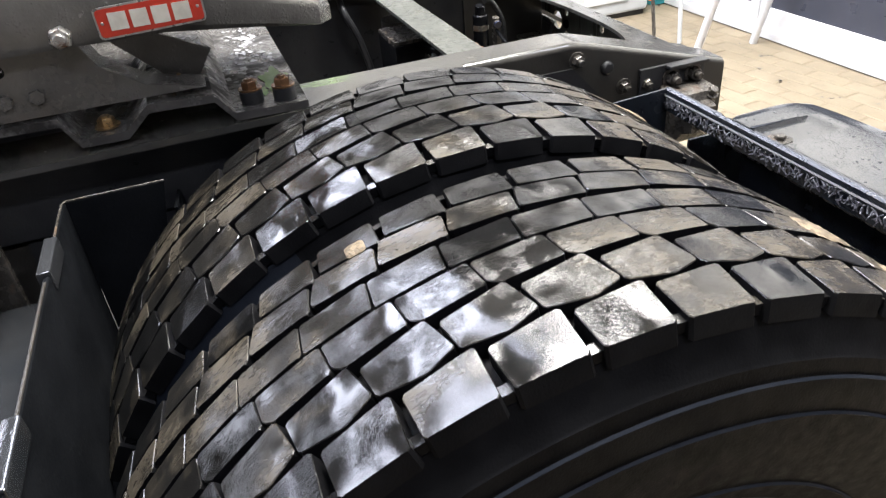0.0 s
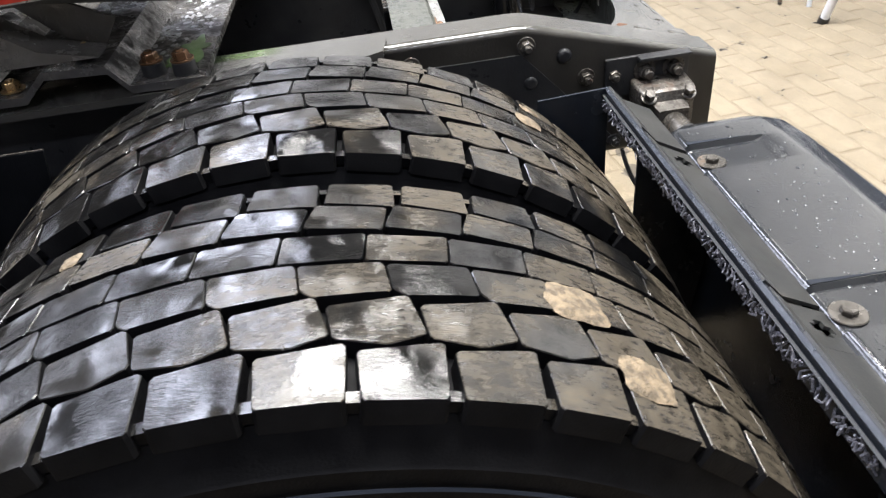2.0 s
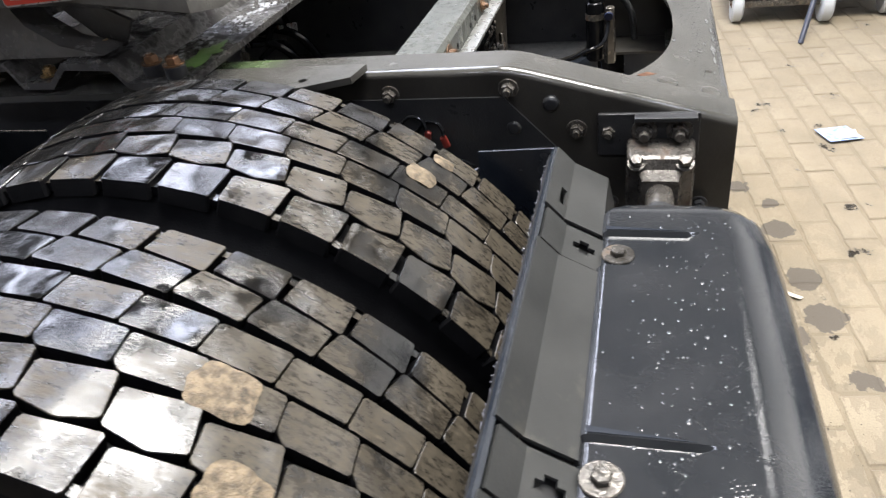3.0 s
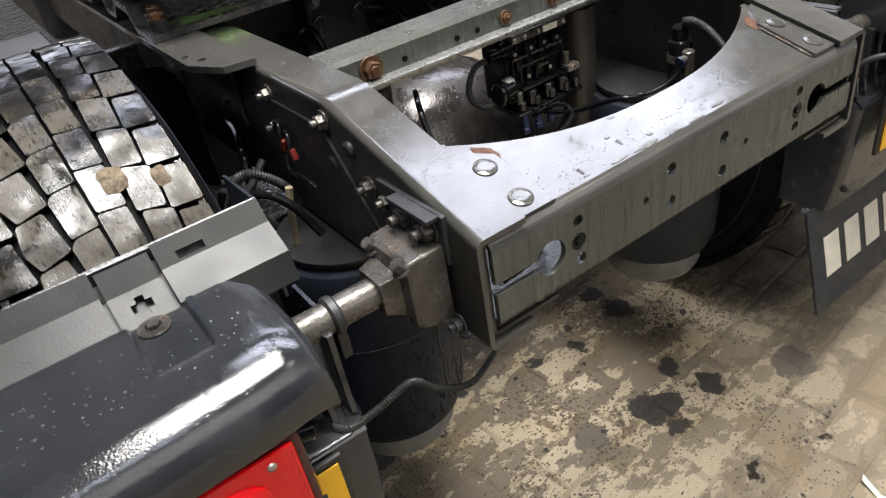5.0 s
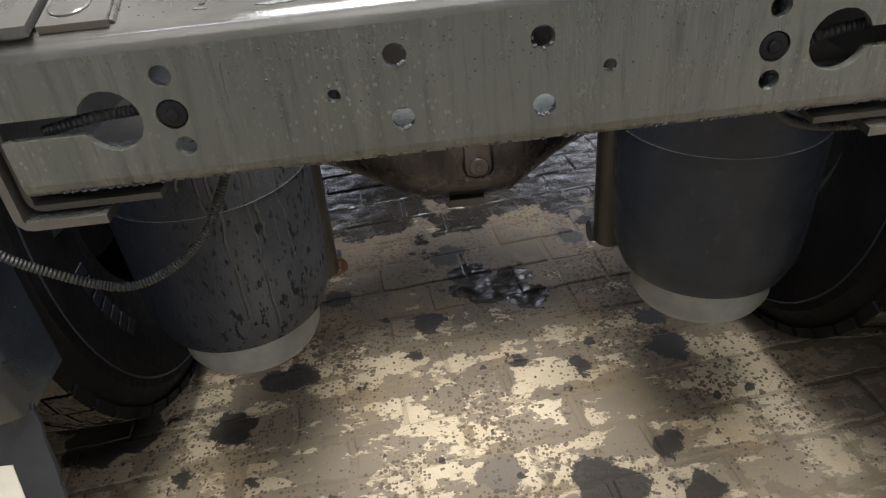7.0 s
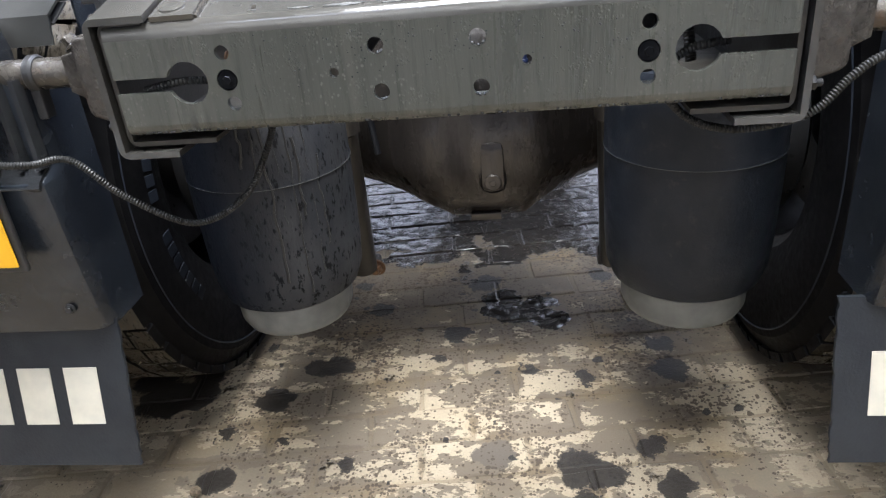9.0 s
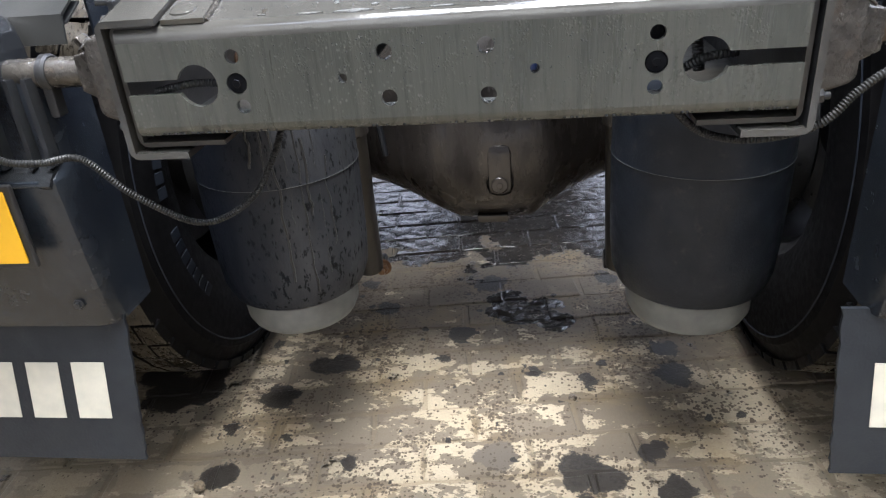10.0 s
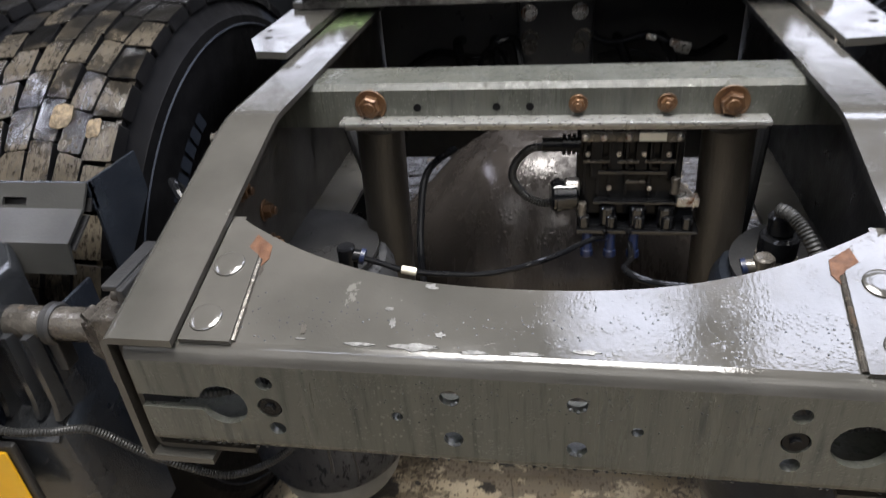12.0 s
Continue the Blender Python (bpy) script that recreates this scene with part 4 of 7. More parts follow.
# ---- mudguard arms: bracket plate, clamp casting, tube ----
for s in (-1, 1):
    def X(x):
        return C + s * (abs(x) + C)
    arm = thing("mudguard_support", "rusty cast clamp and grey tube carrying the mudguard", "bracket", (X(-0.41), 0.11, 0.84), "mudguard arms")
    bm = bmesh.new()
    a, b_ = sorted((X(-0.394), X(-0.403)))
    box(bm, (a, 0.052, 0.845), (b_, 0.2, 0.915), 0.003)
    box(bm, (min(X(-0.403), X(-0.421)), 0.057, 0.909), (max(X(-0.403), X(-0.421)), 0.146, 0.916), 0.002)
    part("bracket_plate", bm, DARK, arm)
    for y in (0.081, 0.131):
        bm = bmesh.new()
        hexa(bm, (X(-0.403), y, 0.888), (s, 0, 0), 0.0135, 0.012, True, 0.012)
        part("nut", bm, CASTING, arm, "dull brown-grey nut on its stud")
    bm = bmesh.new()
    loops = []
    for x, hy, z0, z1 in ((-0.404, 0.05, 0.755, 0.876), (-0.448, 0.049, 0.768, 0.873), (-0.456, 0.045, 0.774, 0.868), (-0.461, 0.032, 0.79, 0.853), (-0.485, 0.026, 0.8, 0.848)):
        zc, hz = (z0 + z1) / 2, (z1 - z0) / 2
        lp = []
        for k in range(16):
            q = k * math.tau / 16
            cx, sx = math.cos(q), math.sin(q)
            lp.append((X(x), 0.107 + hy * math.copysign(abs(cx) ** 0.14, cx), zc + hz * math.copysign(abs(sx) ** 0.14, sx)))
        loops.append(lp)
    loft(bm, loops)
    part("clamp_casting", fix(bm), CASTING, arm, "grey and rusty clamp casting")
    for y in (0.073, 0.141):
        bm = bmesh.new()
        hexa(bm, (X(-0.455), y, 0.86), (s * 0.55, 0, 0.83), 0.0095, 0.012, True)
        part("bolt", bm, CASTING, arm, "worn grey bolt head")
    for y in (0.045, 0.18):
        bm = bmesh.new()
        hexa(bm, (X(-0.404), y, 0.762), (s, 0, 0), 0.009, 0.009, True, 0.008)
        part("nut", bm, DARK, arm)
    bm = bmesh.new()
    rod(bm, (X(-0.46), 0.107, 0.823), (X(-1.12), 0.107, 0.823), 0.0205, 24)
    part("arm_tube", bm, GALV, arm)
    bm = bmesh.new()
    rod(bm, (X(-0.536), 0.107, 0.823), (X(-0.55), 0.107, 0.823), 0.0255, 24, chamfer=0.003)
    box(bm, (min(X(-0.536), X(-0.55)), 0.09, 0.765), (max(X(-0.536), X(-0.55)), 0.112, 0.806), 0.003)
    part("tube_collar", bm, BLACK, arm, "black strap round the tube")

# ---- wheels ----
AX_Y, AX_Z, RT = 0.712, 0.536, 0.535
NB = 48
PITCH = math.tau / NB
HALF = 0.135
# outlines of the six rows of tread blocks, outer shoulder first: arc towards the front and place across the tread, in mm
ROW_SHAPES = (
    ((46, -95), (-13, -88), (-11, -134.5), (44, -134.5)),
    ((67, -49), (9, -39), (-1, -77), (26, -86), (62, -81)),
    ((20, 0.5), (-44.5, 2.5), (-48.5, -32), (7, -36), (16.5, -28.5)),
    ((33, 42), (-32, 44), (-28, 8.5), (36, 7)),
    ((7, 91), (-52, 87), (-46, 52), (15, 56), (16, 62)),
    ((-5, 133.5), (-61, 133.5), (-60, 92), (-1, 98)),
)
ROWS = len(ROW_SHAPES)


def crown(v):
    return RT - 0.006 * (abs(v) / HALF) ** 2.5


def cut_corners(poly, c):
    out = []
    for i, p in enumerate(poly):
        p = Vector(p)
        for q in (poly[i - 1], poly[(i + 1) % len(poly)]):
            d = Vector(q) - p
            out.append(p + d * min(0.3, c / d.length))
    return out


def block_mesh(row):
    """One worn tread block: flat polished top with a slightly rounded edge, standing on the groove floor."""
    poly = [Vector((u * 0.001, v * 0.001)) for u, v in ROW_SHAPES[row]]
    mid = sum(poly, Vector((0, 0))) / len(poly)
    poly = cut_corners([p + (p - mid).normalized() * (0.0024 if row in (2, 3) else 0.0029) for p in poly], 0.0026)
    shoulder = row in (0, ROWS - 1)
    b = bmesh.new()

    def at(u, v, depth):
        r = crown(v) - depth
        return (v, r * math.sin(u / RT), r * math.cos(u / RT))

    def ring(grow, depth, push=0.0):
        out = []
        for p in poly:
            q = p + (p - mid).normalized() * grow
            if push and shoulder and abs(p.y) > HALF - 0.004:
                q.y += math.copysign(push, q.y)
            out.append(at(q.x, q.y, depth))
        return out

    loft(b, [ring(0.0008, 0.018, 0.004), ring(0.0, 0.0009), ring(-0.0008, 0.0)])
    # the top follows the tyre's round
    u0, u1 = min(p.x for p in poly), max(p.x for p in poly)
    for k in (0.25, 0.5, 0.75):
        a = (u0 + (u1 - u0) * k) / RT
        top = [f for f in b.faces if f.calc_center_median().yz.length > RT - 0.0075 and all((q.co.yz.length - crown(q.co.x)) > -0.0004 for q in f.verts)]
        bmesh.ops.bisect_plane(b, geom=top + list({e for f in top for e in f.edges}) + list({q for f in top for q in f.verts}), plane_co=(0, 0, 0), plane_no=(0, math.cos(a), -math.sin(a)))
    for q in b.verts:
        d = q.co.yz.length
        if d > crown(q.co.x) - 0.0006:
            q.co.y, q.co.z = q.co.y * crown(q.co.x) / d, q.co.z * crown(q.co.x) / d
    if shoulder:
        # low bridge across the slot at the shoulder
        ve = math.copysign(HALF - 0.006, ROW_SHAPES[row][2][1] if row == 0 else 1)
        u0 = min(u for u, v in ROW_SHAPES[row] if abs(v) > 120) * 0.001
        lp = []
        for dv in (-0.004, 0.005):
            for du, dd in ((0.001, 0.016), (0.001, 0.0055), (-0.014, 0.0055), (-0.014, 0.016)):
                lp.append(at(u0 + du, ve + dv, dd))
        loft(b, [lp[:4], lp[4:]])
    fix(b)
    me = bpy.data.meshes.new("tread_block")
    b.to_mesh(me)
    b.free()
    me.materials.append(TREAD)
    me.materials.append(RECESS_SHADE)
    # block sides near black, painting the shade between blocks
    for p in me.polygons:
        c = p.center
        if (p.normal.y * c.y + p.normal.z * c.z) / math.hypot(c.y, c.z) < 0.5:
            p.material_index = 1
    smooth(me, 25)
    return me


BLOCKS = [block_mesh(r) for r in range(ROWS)]


OUT_X, IN_X = -1.054, -0.72


def build_wheel(x, phase, label, single):
    """A wheel with its tyre; the middle of its tread at x."""
    w = thing("wheel", label, "truck wheel", (x, AX_Y, AX_Z), "rear wheels")
    bm = bmesh.new()
    prof = [(-0.125, 0.29), (-0.136, 0.302), (-0.15, 0.35), (-0.1575, 0.4), (-0.156, 0.45), (-0.152, 0.478), (-0.1495, 0.48), (-0.143, 0.49),
            (-0.137, 0.5), (-0.1315, 0.51), (-0.07, 0.5195), (0.07, 0.5195), (0.1315, 0.51), (0.137, 0.5),
            (0.143, 0.49), (0.1495, 0.48), (0.152, 0.478), (0.156, 0.45), (0.1575, 0.4), (0.15, 0.35), (0.136, 0.302), (0.125, 0.29)]
    lathe(bm, prof, (x, AX_Y, AX_Z), "x", 128, True)
    tyre = part("tyre", fix(bm), RUBBER, w, "black tyre with blocky worn tread")
    tyre.data.materials.append(RECESS_SHADE)
    # tread floor likewise darkened as if shaded
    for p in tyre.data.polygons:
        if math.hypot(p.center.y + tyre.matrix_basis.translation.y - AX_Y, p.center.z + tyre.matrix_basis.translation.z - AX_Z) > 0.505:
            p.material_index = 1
    for s in (-1, 1):
        for r in (0.462, 0.425, 0.33):
            if s * x < 0 and r < 0.46:
                continue
            bm = bmesh.new()
            k = s * (0.1562 if r > 0.44 else 0.1578 if r > 0.4 else 0.146)
            lathe(bm, [(k, r - 0.002), (k + s * 0.0022, r), (k, r + 0.002)], (x, AX_Y, AX_Z), "x", 128, True)
            part("sidewall_ring", fix(bm), RUBBER, tyre)
    if -0.8 < x < 0:
        # raised marks that cannot be read
        for k in range(26):
            if k % 9 in (7, 8):
                continue
            q = bmesh.new()
            box(q, (-0.0015, -0.011, -0.016), (0.0015, 0.011, 0.016), 0.001)
            q.transform(Matrix.Translation((x, AX_Y, AX_Z)) @ Matrix.Rotation(0.4 + k * 0.075, 4, "X") @ Matrix.Translation((0.1565, 0, 0.385)) @ Matrix.Rotation(-0.1, 4, "Y"))
            part("raised_mark", q, RUBBER, tyre)
    bm = bmesh.new()
    lathe(bm, [(-0.13, 0.296), (-0.118, 0.28), (-0.05, 0.27), (0.02, 0.24), (0.03, 0.13), (0.05, 0.12), (0.12, 0.115), (0.125, 0.0)][:-1]
          + [(0.1, 0.1), (0.0, 0.1), (-0.02, 0.22), (-0.06, 0.26), (-0.11, 0.27)], (x, AX_Y, AX_Z), "x", 64, True)
    part("rim", fix(bm), DARK, w)
    if single:
        for row in range(ROWS):
            for k in range(NB):
                ob = new("tread_block", BLOCKS[row])
                ob.parent = tyre
                ob.matrix_basis = Matrix.Rotation(phase + k * PITCH, 4, "X")
    else:
        bm = bmesh.new()
        for row in range(ROWS):
            for k in range(NB):
                n = len(bm.verts)
                bm.from_mesh(BLOCKS[row])
                bm.verts.ensure_lookup_table()
                m = Matrix.Translation((x, AX_Y, AX_Z)) @ Matrix.Rotation(phase + k * PITCH, 4, "X")
                bmesh.ops.transform(bm, matrix=m, verts=bm.verts[n:])
        t = part("tread", bm, TREAD, tyre)
        t.data.materials.append(RECESS_SHADE)
        tagged(t, kind="stuff")
    return w


build_wheel(OUT_X, 0.0, "wet black dual truck wheel with worn block tread, outer one", True)
build_wheel(IN_X, -0.0085, "wet black dual truck wheel with worn, muddy block tread, inner one", True)
build_wheel(2 * C - IN_X, 0.02, "black truck wheel in shade on the far side", False)
build_wheel(2 * C - OUT_X, 0.04, "black truck wheel in shade on the far side", False)


# ---- rear axle ----
axle = thing("rear_axle", "oily brown rear axle casing with a bulging differential cover", "axle", (0.035, AX_Y, AX_Z))
bm = bmesh.new()
seg = 40
loops = []
for x, up, dn, hy in ((-0.56, 0.075, 0.075, 0.075), (-0.33, 0.09, 0.09, 0.085), (-0.27, 0.11, 0.1, 0.1), (-0.215, 0.165, 0.115, 0.13), (-0.16, 0.225, 0.135, 0.165), (-0.1, 0.265, 0.172, 0.19),
                      (-0.05, 0.285, 0.198, 0.202), (0.03, 0.29, 0.202, 0.205), (0.1, 0.28, 0.196, 0.2), (0.15, 0.255, 0.16, 0.18), (0.21, 0.2, 0.125, 0.145), (0.28, 0.13, 0.102, 0.105),
                      (0.34, 0.095, 0.092, 0.09), (0.6, 0.075, 0.075, 0.075)):
    lp = []
    for k in range(seg):
        c_, s_ = math.cos(k * math.tau / seg), math.sin(k * math.tau / seg)
        lp.append((x, AX_Y - hy * c_ * (1.0 if c_ > 0 else 0.9), AX_Z + 0.004 + (up if s_ > 0 else dn * 1.0) * math.copysign(abs(s_) ** 0.9, s_)))
    loops.append(lp)
loft(bm, loops)
casing = part("axle_casing", fix(bm), AXLE, axle)
bm = bmesh.new()
box(bm, (0.013, 0.499, 0.455), (0.067, 0.53, 0.565), 0.02)
part("cover_boss", bm, AXLE, casing)
bm = bmesh.new()
rod(bm, (0.04, 0.495, 0.482), (0.04, 0.52, 0.482), 0.017, 20, chamfer=0.002)
hexa(bm, (0.04, 0.495, 0.482), (0, -1, 0), 0.007, 0.004, False)
part("level_plug", bm, AXLE, casing)
bm = bmesh.new()
box(bm, (-0.012, 0.555, 0.376), (0.052, 0.6, 0.392), 0.003)
part("cast_lug", bm, AXLE, casing)
for s in (-1, 1):
    bm = bmesh.new()
    x = -0.366 if s < 0 else 0.39
    loops = []
    for y, z, hz in ((0.85, 0.43, 0.035), (0.7, 0.41, 0.035), (0.5, 0.28, 0.022), (0.36, 0.262, 0.015)):
        loops.append([(x - 0.045, y, z - hz), (x + 0.045, y, z - hz), (x + 0.045, y, z + hz), (x - 0.045, y, z + hz)])
    loft(bm, loops)
    part("trailing_arm", fix(bm), DARK, axle)

# ---- brakes beside the rails ----
for s in (-1, 1):
    x = C + s * 0.485
    br_ = thing("brake_chamber", "grimy black brake chamber with a clamp band and hoses", "brake", (x, 0.6, 0.62), "brake chambers")
    bm = bmesh.new()
    lathe(bm, [(0.6, 0.03), (0.602, 0.058), (0.615, 0.066), (0.67, 0.067), (0.68, 0.062)], (x, 0, 0.635), "y", 32)
    part("chamber_cap", fix(bm), DARK, br_)
    bm = bmesh.new()
    lathe(bm, [(0.68, 0.06), (0.682, 0.069), (0.7, 0.069), (0.702, 0.06)], (x, 0, 0.635), "y", 32)
    part("clamp_band", fix(bm), GALV, br_, "grey clamp band")
    bm = bmesh.new()
    lathe(bm, [(0.702, 0.06), (0.71, 0.066), (0.83, 0.066), (0.86, 0.05), (0.95, 0.03)], (x, 0, 0.635), "y", 32)
    part("chamber_body", fix(bm), DARK, br_)
    for a in (0.6, 2.4):
        bm = bmesh.new()
        hexa(bm, (x + 0.045 * math.cos(a), 0.602, 0.635 + 0.045 * math.sin(a)), (0, -1, 0), 0.01, 0.009, True, 0.008)
        part("chamber_nut", bm, GALV, br_)
    bm = bmesh.new()
    tube(bm, [(x - s * 0.02, 0.66, 0.7), (x - s * 0.03, 0.63, 0.76), (x - s * 0.045, 0.66, 0.82), (x - s * 0.066, 0.74, 0.84), (x - s * 0.066, 0.9, 0.82)], 0.009, 10)
    part("brake_hose", fix(bm), VALVE, br_)
    bm = bmesh.new()
    tube(bm, [(x + s * 0.02, 0.69, 0.7), (x + s * 0.025, 0.62, 0.78), (x + s * 0.0, 0.56, 0.79), (x - s * 0.05, 0.57, 0.83)], 0.007, 10)
    part("brake_hose", fix(bm), CABLE, br_)
    bm = bmesh.new()
    box(bm, (min(x - 0.05, x + 0.05), 0.6, 0.42), (max(x - 0.05, x + 0.05), 0.84, 0.565), 0.025)
    part("caliper", bm, DARK, br_)
    bm = bmesh.new()
    lathe(bm, [(-0.03, 0.08), (-0.028, 0.2), (-0.02, 0.215), (0.02, 0.215), (0.03, 0.2), (0.034, 0.08)], (C + s * 0.59, AX_Y, AX_Z), "x", 48)
    part("brake_disc_shield", fix(bm), DARK, br_)

# ---- air springs ----
for s, mt, lab in ((-1, BELLOWS_DUSTY, "dusty grey cracked air spring bellows on a grey piston"), (1, BELLOWS, "black air spring bellows on a grey piston")):
    x, y = (-0.366, 0.41) if s < 0 else (0.39, 0.4)
    sp = thing("air_spring", lab, "air spring", (x, y, 0.262), "air springs")
    bm = bmesh.new()
    lathe(bm, [(0.262, 0.09), (0.264, 0.104), (0.28, 0.112), (0.33, 0.115), (0.36, 0.1)], (x, y, 0), "z", 48)
    part("piston", fix(bm), PISTON, sp, "grey plastic piston")
    bm = bmesh.new()
    lathe(bm, [(0.335, 0.1), (0.326, 0.118), (0.335, 0.131), (0.365, 0.142), (0.42, 0.146), (0.5, 0.148), (0.57, 0.149), (0.576, 0.149), (0.578, 0.1503),
               (0.58, 0.1503), (0.582, 0.149), (0.65, 0.149), (0.7, 0.146), (0.722, 0.135), (0.73, 0.11)], (x, y, 0), "z", 64)
    bellows = part("bellows", fix(bm), mt, sp)
    bm = bmesh.new()
    lathe(bm, [(0.5787, 0.1495), (0.5787, 0.15045), (0.5792, 0.15045), (0.5792, 0.1495)], (x, y, 0), "z", 64, True)
    part("seam_line", fix(bm), PISTON, bellows, "pale moulded seam line")
    if s < 0:
        for deg, z0, z1, sd in ((12, 0.58, 0.71, 1), (18, 0.4, 0.715, 2), (25, 0.5, 0.7, 3), (33, 0.37, 0.715, 4), (38, 0.52, 0.66, 5), (45, 0.4, 0.7, 6), (52, 0.45, 0.62, 7), (4, 0.62, 0.71, 8)):
            pts = []
            for k in range(15):
                z = z0 + (z1 - z0) * k / 14
                a = radians(deg) + 0.05 * noise.noise(Vector((z * 22, sd, 0))) + 0.02 * noise.noise(Vector((z * 90, sd, 5)))
                rr = (0.1466 if z > 0.7 else 0.149 if z > 0.6 else 0.1482 if z > 0.5 else 0.1468) - 0.0002
                pts.append((x + rr * math.sin(a), y - rr * math.cos(a), z))
            bm = bmesh.new()
            tube(bm, pts, 0.001 + 0.0008 * (sd % 3), 5, 3)
            part("crack", fix(bm), BLACK, bellows, "dark crack in the rubber")
    bm = bmesh.new()
    lathe(bm, [(0.726, 0.12), (0.736, 0.125), (0.742, 0.125), (0.742, 0.05)], (x, y, 0), "z", 40)
    part("top_plate", fix(bm), DARK, sp)

# ---- dampers under the crossbeam ----
for x in (-0.234, 0.257):
    dmp = thing("damper", "dull brown shock absorber tube under the crossbeam", "shock absorber", (x, 0.5, 0.3), "dampers")
    bm = bmesh.new()
    rod(bm, (x, 0.49, 0.912), (x - 0.012 * (1 if x < 0 else -1), 0.505, 0.6), 0.0355, 28)
    part("dust_tube", bm, POST, dmp)
    bm = bmesh.new()
    rod(bm, (x - 0.012 * (1 if x < 0 else -1), 0.505, 0.6), (x + 0.03 * (1 if x > 0 else -1), 0.58, 0.26), 0.03, 24)
    part("oil_tube", bm, POST, dmp)
    bm = bmesh.new()
    rod(bm, (x - 0.06 if x < 0 else x, 0.62, 0.25), (x if x < 0 else x + 0.06, 0.62, 0.25), 0.022, 20, chamfer=0.003)
    part("lower_eye", bm, DARK, dmp)
    bm = bmesh.new()
    hexa(bm, (x - 0.005 if x < 0 else x + 0.04, 0.6, 0.25), (0, -1, 0), 0.014, 0.014, True, 0.01)
    part("bolt", bm, RUST, dmp, "rusty bolt")


# ---- mudguards ----
GUARD_IN, GUARD_OUT = -0.548, -1.235


def lip_place(x_of, y_of, y0, z0, y1, z1):
    """Places (along x, down the facet, depth) on a sloping facet."""
    d = Vector((0, y1 - y0, z1 - z0))
    ln = d.length
    n = Vector((0, -(z1 - z0), y1 - y0)).normalized()
    if n.z < 0:
        n = -n

    def place(u, v, w):
        return (x_of(u), y_of(y0 + d.y * v / ln + n.y * w), z0 + d.z * v / ln + n.z * w)
    return place, ln


def build_guard(x_of, y_of, label, lower, wet, dry):
    """A moulded mudguard quarter. x_of and y_of carry the left rear one's places over to the others."""
    g = thing("mudguard", label, "mudguard", (x_of(-0.9), y_of(0.1), 0.8), "mudguards")
    # wall towards the tyre with its mesh strip
    bm = bmesh.new()
    pts = [(0.242, 0.9), (0.242, 0.935), (0.246, 0.938), (0.25, 0.935), (0.25, 0.9)]
    loft(bm, [[(x_of(x), y_of(y), z) for y, z in pts] for x in (GUARD_IN, GUARD_OUT)])
    part("tyre_side_wall", fix(bm), SKIRT, g)
    bm = bmesh.new()
    pts = [(0.245, 0.937), (0.352, 0.932), (0.355, 0.87), (0.245, 0.78)] if lower else [(0.1, 0.925), (0.12, 0.938), (0.245, 0.938), (0.245, 0.9), (0.16, 0.86), (0.09, 0.78)]
    plate(bm, pts, [], 0.004, lambda u, v, w: (x_of(GUARD_IN - w), y_of(u), v))
    part("inner_end_wall", bm, SKIRT, g)
    if not lower:
        bm = bmesh.new()
        tube(bm, [(x_of(GUARD_IN + 0.001), y_of(u), v) for u, v in ((0.09, 0.9), (0.1, 0.925), (0.12, 0.938), (0.245, 0.939))], 0.0018, 8)
        part("worn_edge", fix(bm), GALV, g, "pale worn edge")
    bm = bmesh.new()
    rnd = random.Random(4)
    n = 240
    for k in range(n if lower else 0):
        x = GUARD_IN - 0.012 - k * (GUARD_IN - GUARD_OUT - 0.03) / n
        z = 0.928 - rnd.random() * 0.012
        p = [(x + rnd.uniform(-0.006, 0.006), 0.2505 + rnd.random() * 0.007, z - q * rnd.uniform(0.004, 0.007)) for q in range(3)]
        for a, b_ in zip(p, p[1:]):
            rod(bm, (x_of(a[0]), y_of(a[1]), a[2]), (x_of(b_[0]), y_of(b_[1]), b_[2]), 0.0011, 4)
    if lower:
        mesh_strip = part("spray_mesh", bm, BRISTLE, g, "matted bluish spray-suppressing mesh strip")
        tagged(mesh_strip, kind="stuff")
    # sloping lip in segments with slots
    facets = [lip_place(x_of, y_of, *e) for e in ((0.2415, 0.938, 0.22, 0.913), (0.22, 0.913, 0.176, 0.8895), (0.176, 0.8895, 0.168, 0.85))]
    for x0, x1, strap in ((-0.548, -0.685, 0), (-0.69, -0.752, 1), (-0.757, -1.016, 0), (-1.021, -1.083, 1), (-1.088, -1.235, 0)):
        bm = bmesh.new()
        drop = -0.005 if strap else 0.0
        for k, (place, ln) in enumerate(facets):
            hs = []
            if strap and k == 1:
                mx = (x0 + x1) / 2
                c = ln * 0.5
                hs = [[(mx - 0.012, c - 0.006), (mx - 0.005, c - 0.006), (mx - 0.005, c - 0.014), (mx + 0.005, c - 0.014), (mx + 0.005, c - 0.006), (mx + 0.012, c - 0.006),
                       (mx + 0.012, c + 0.006), (mx + 0.005, c + 0.006), (mx + 0.005, c + 0.014), (mx - 0.005, c + 0.014), (mx - 0.005, c + 0.006), (mx - 0.012, c + 0.006)]]
            elif x0 == -0.548 and k == 0:
                hs = [[(-0.662, ln - 0.014), (-0.628, ln - 0.014), (-0.628, ln - 0.004), (-0.662, ln - 0.004)]]
            plate(bm, [(x1, 0.0), (x0, 0.0), (x0, ln), (x1, ln)], hs, -0.004, lambda u, v, w: Vector(place(u, v, w)) + Vector((0, drop * 0.6, drop)))
        bmesh.ops.remove_doubles(bm, verts=bm.verts, dist=0.0001)
        part("guard_lip", bm, dry, g)
    bm = bmesh.new()
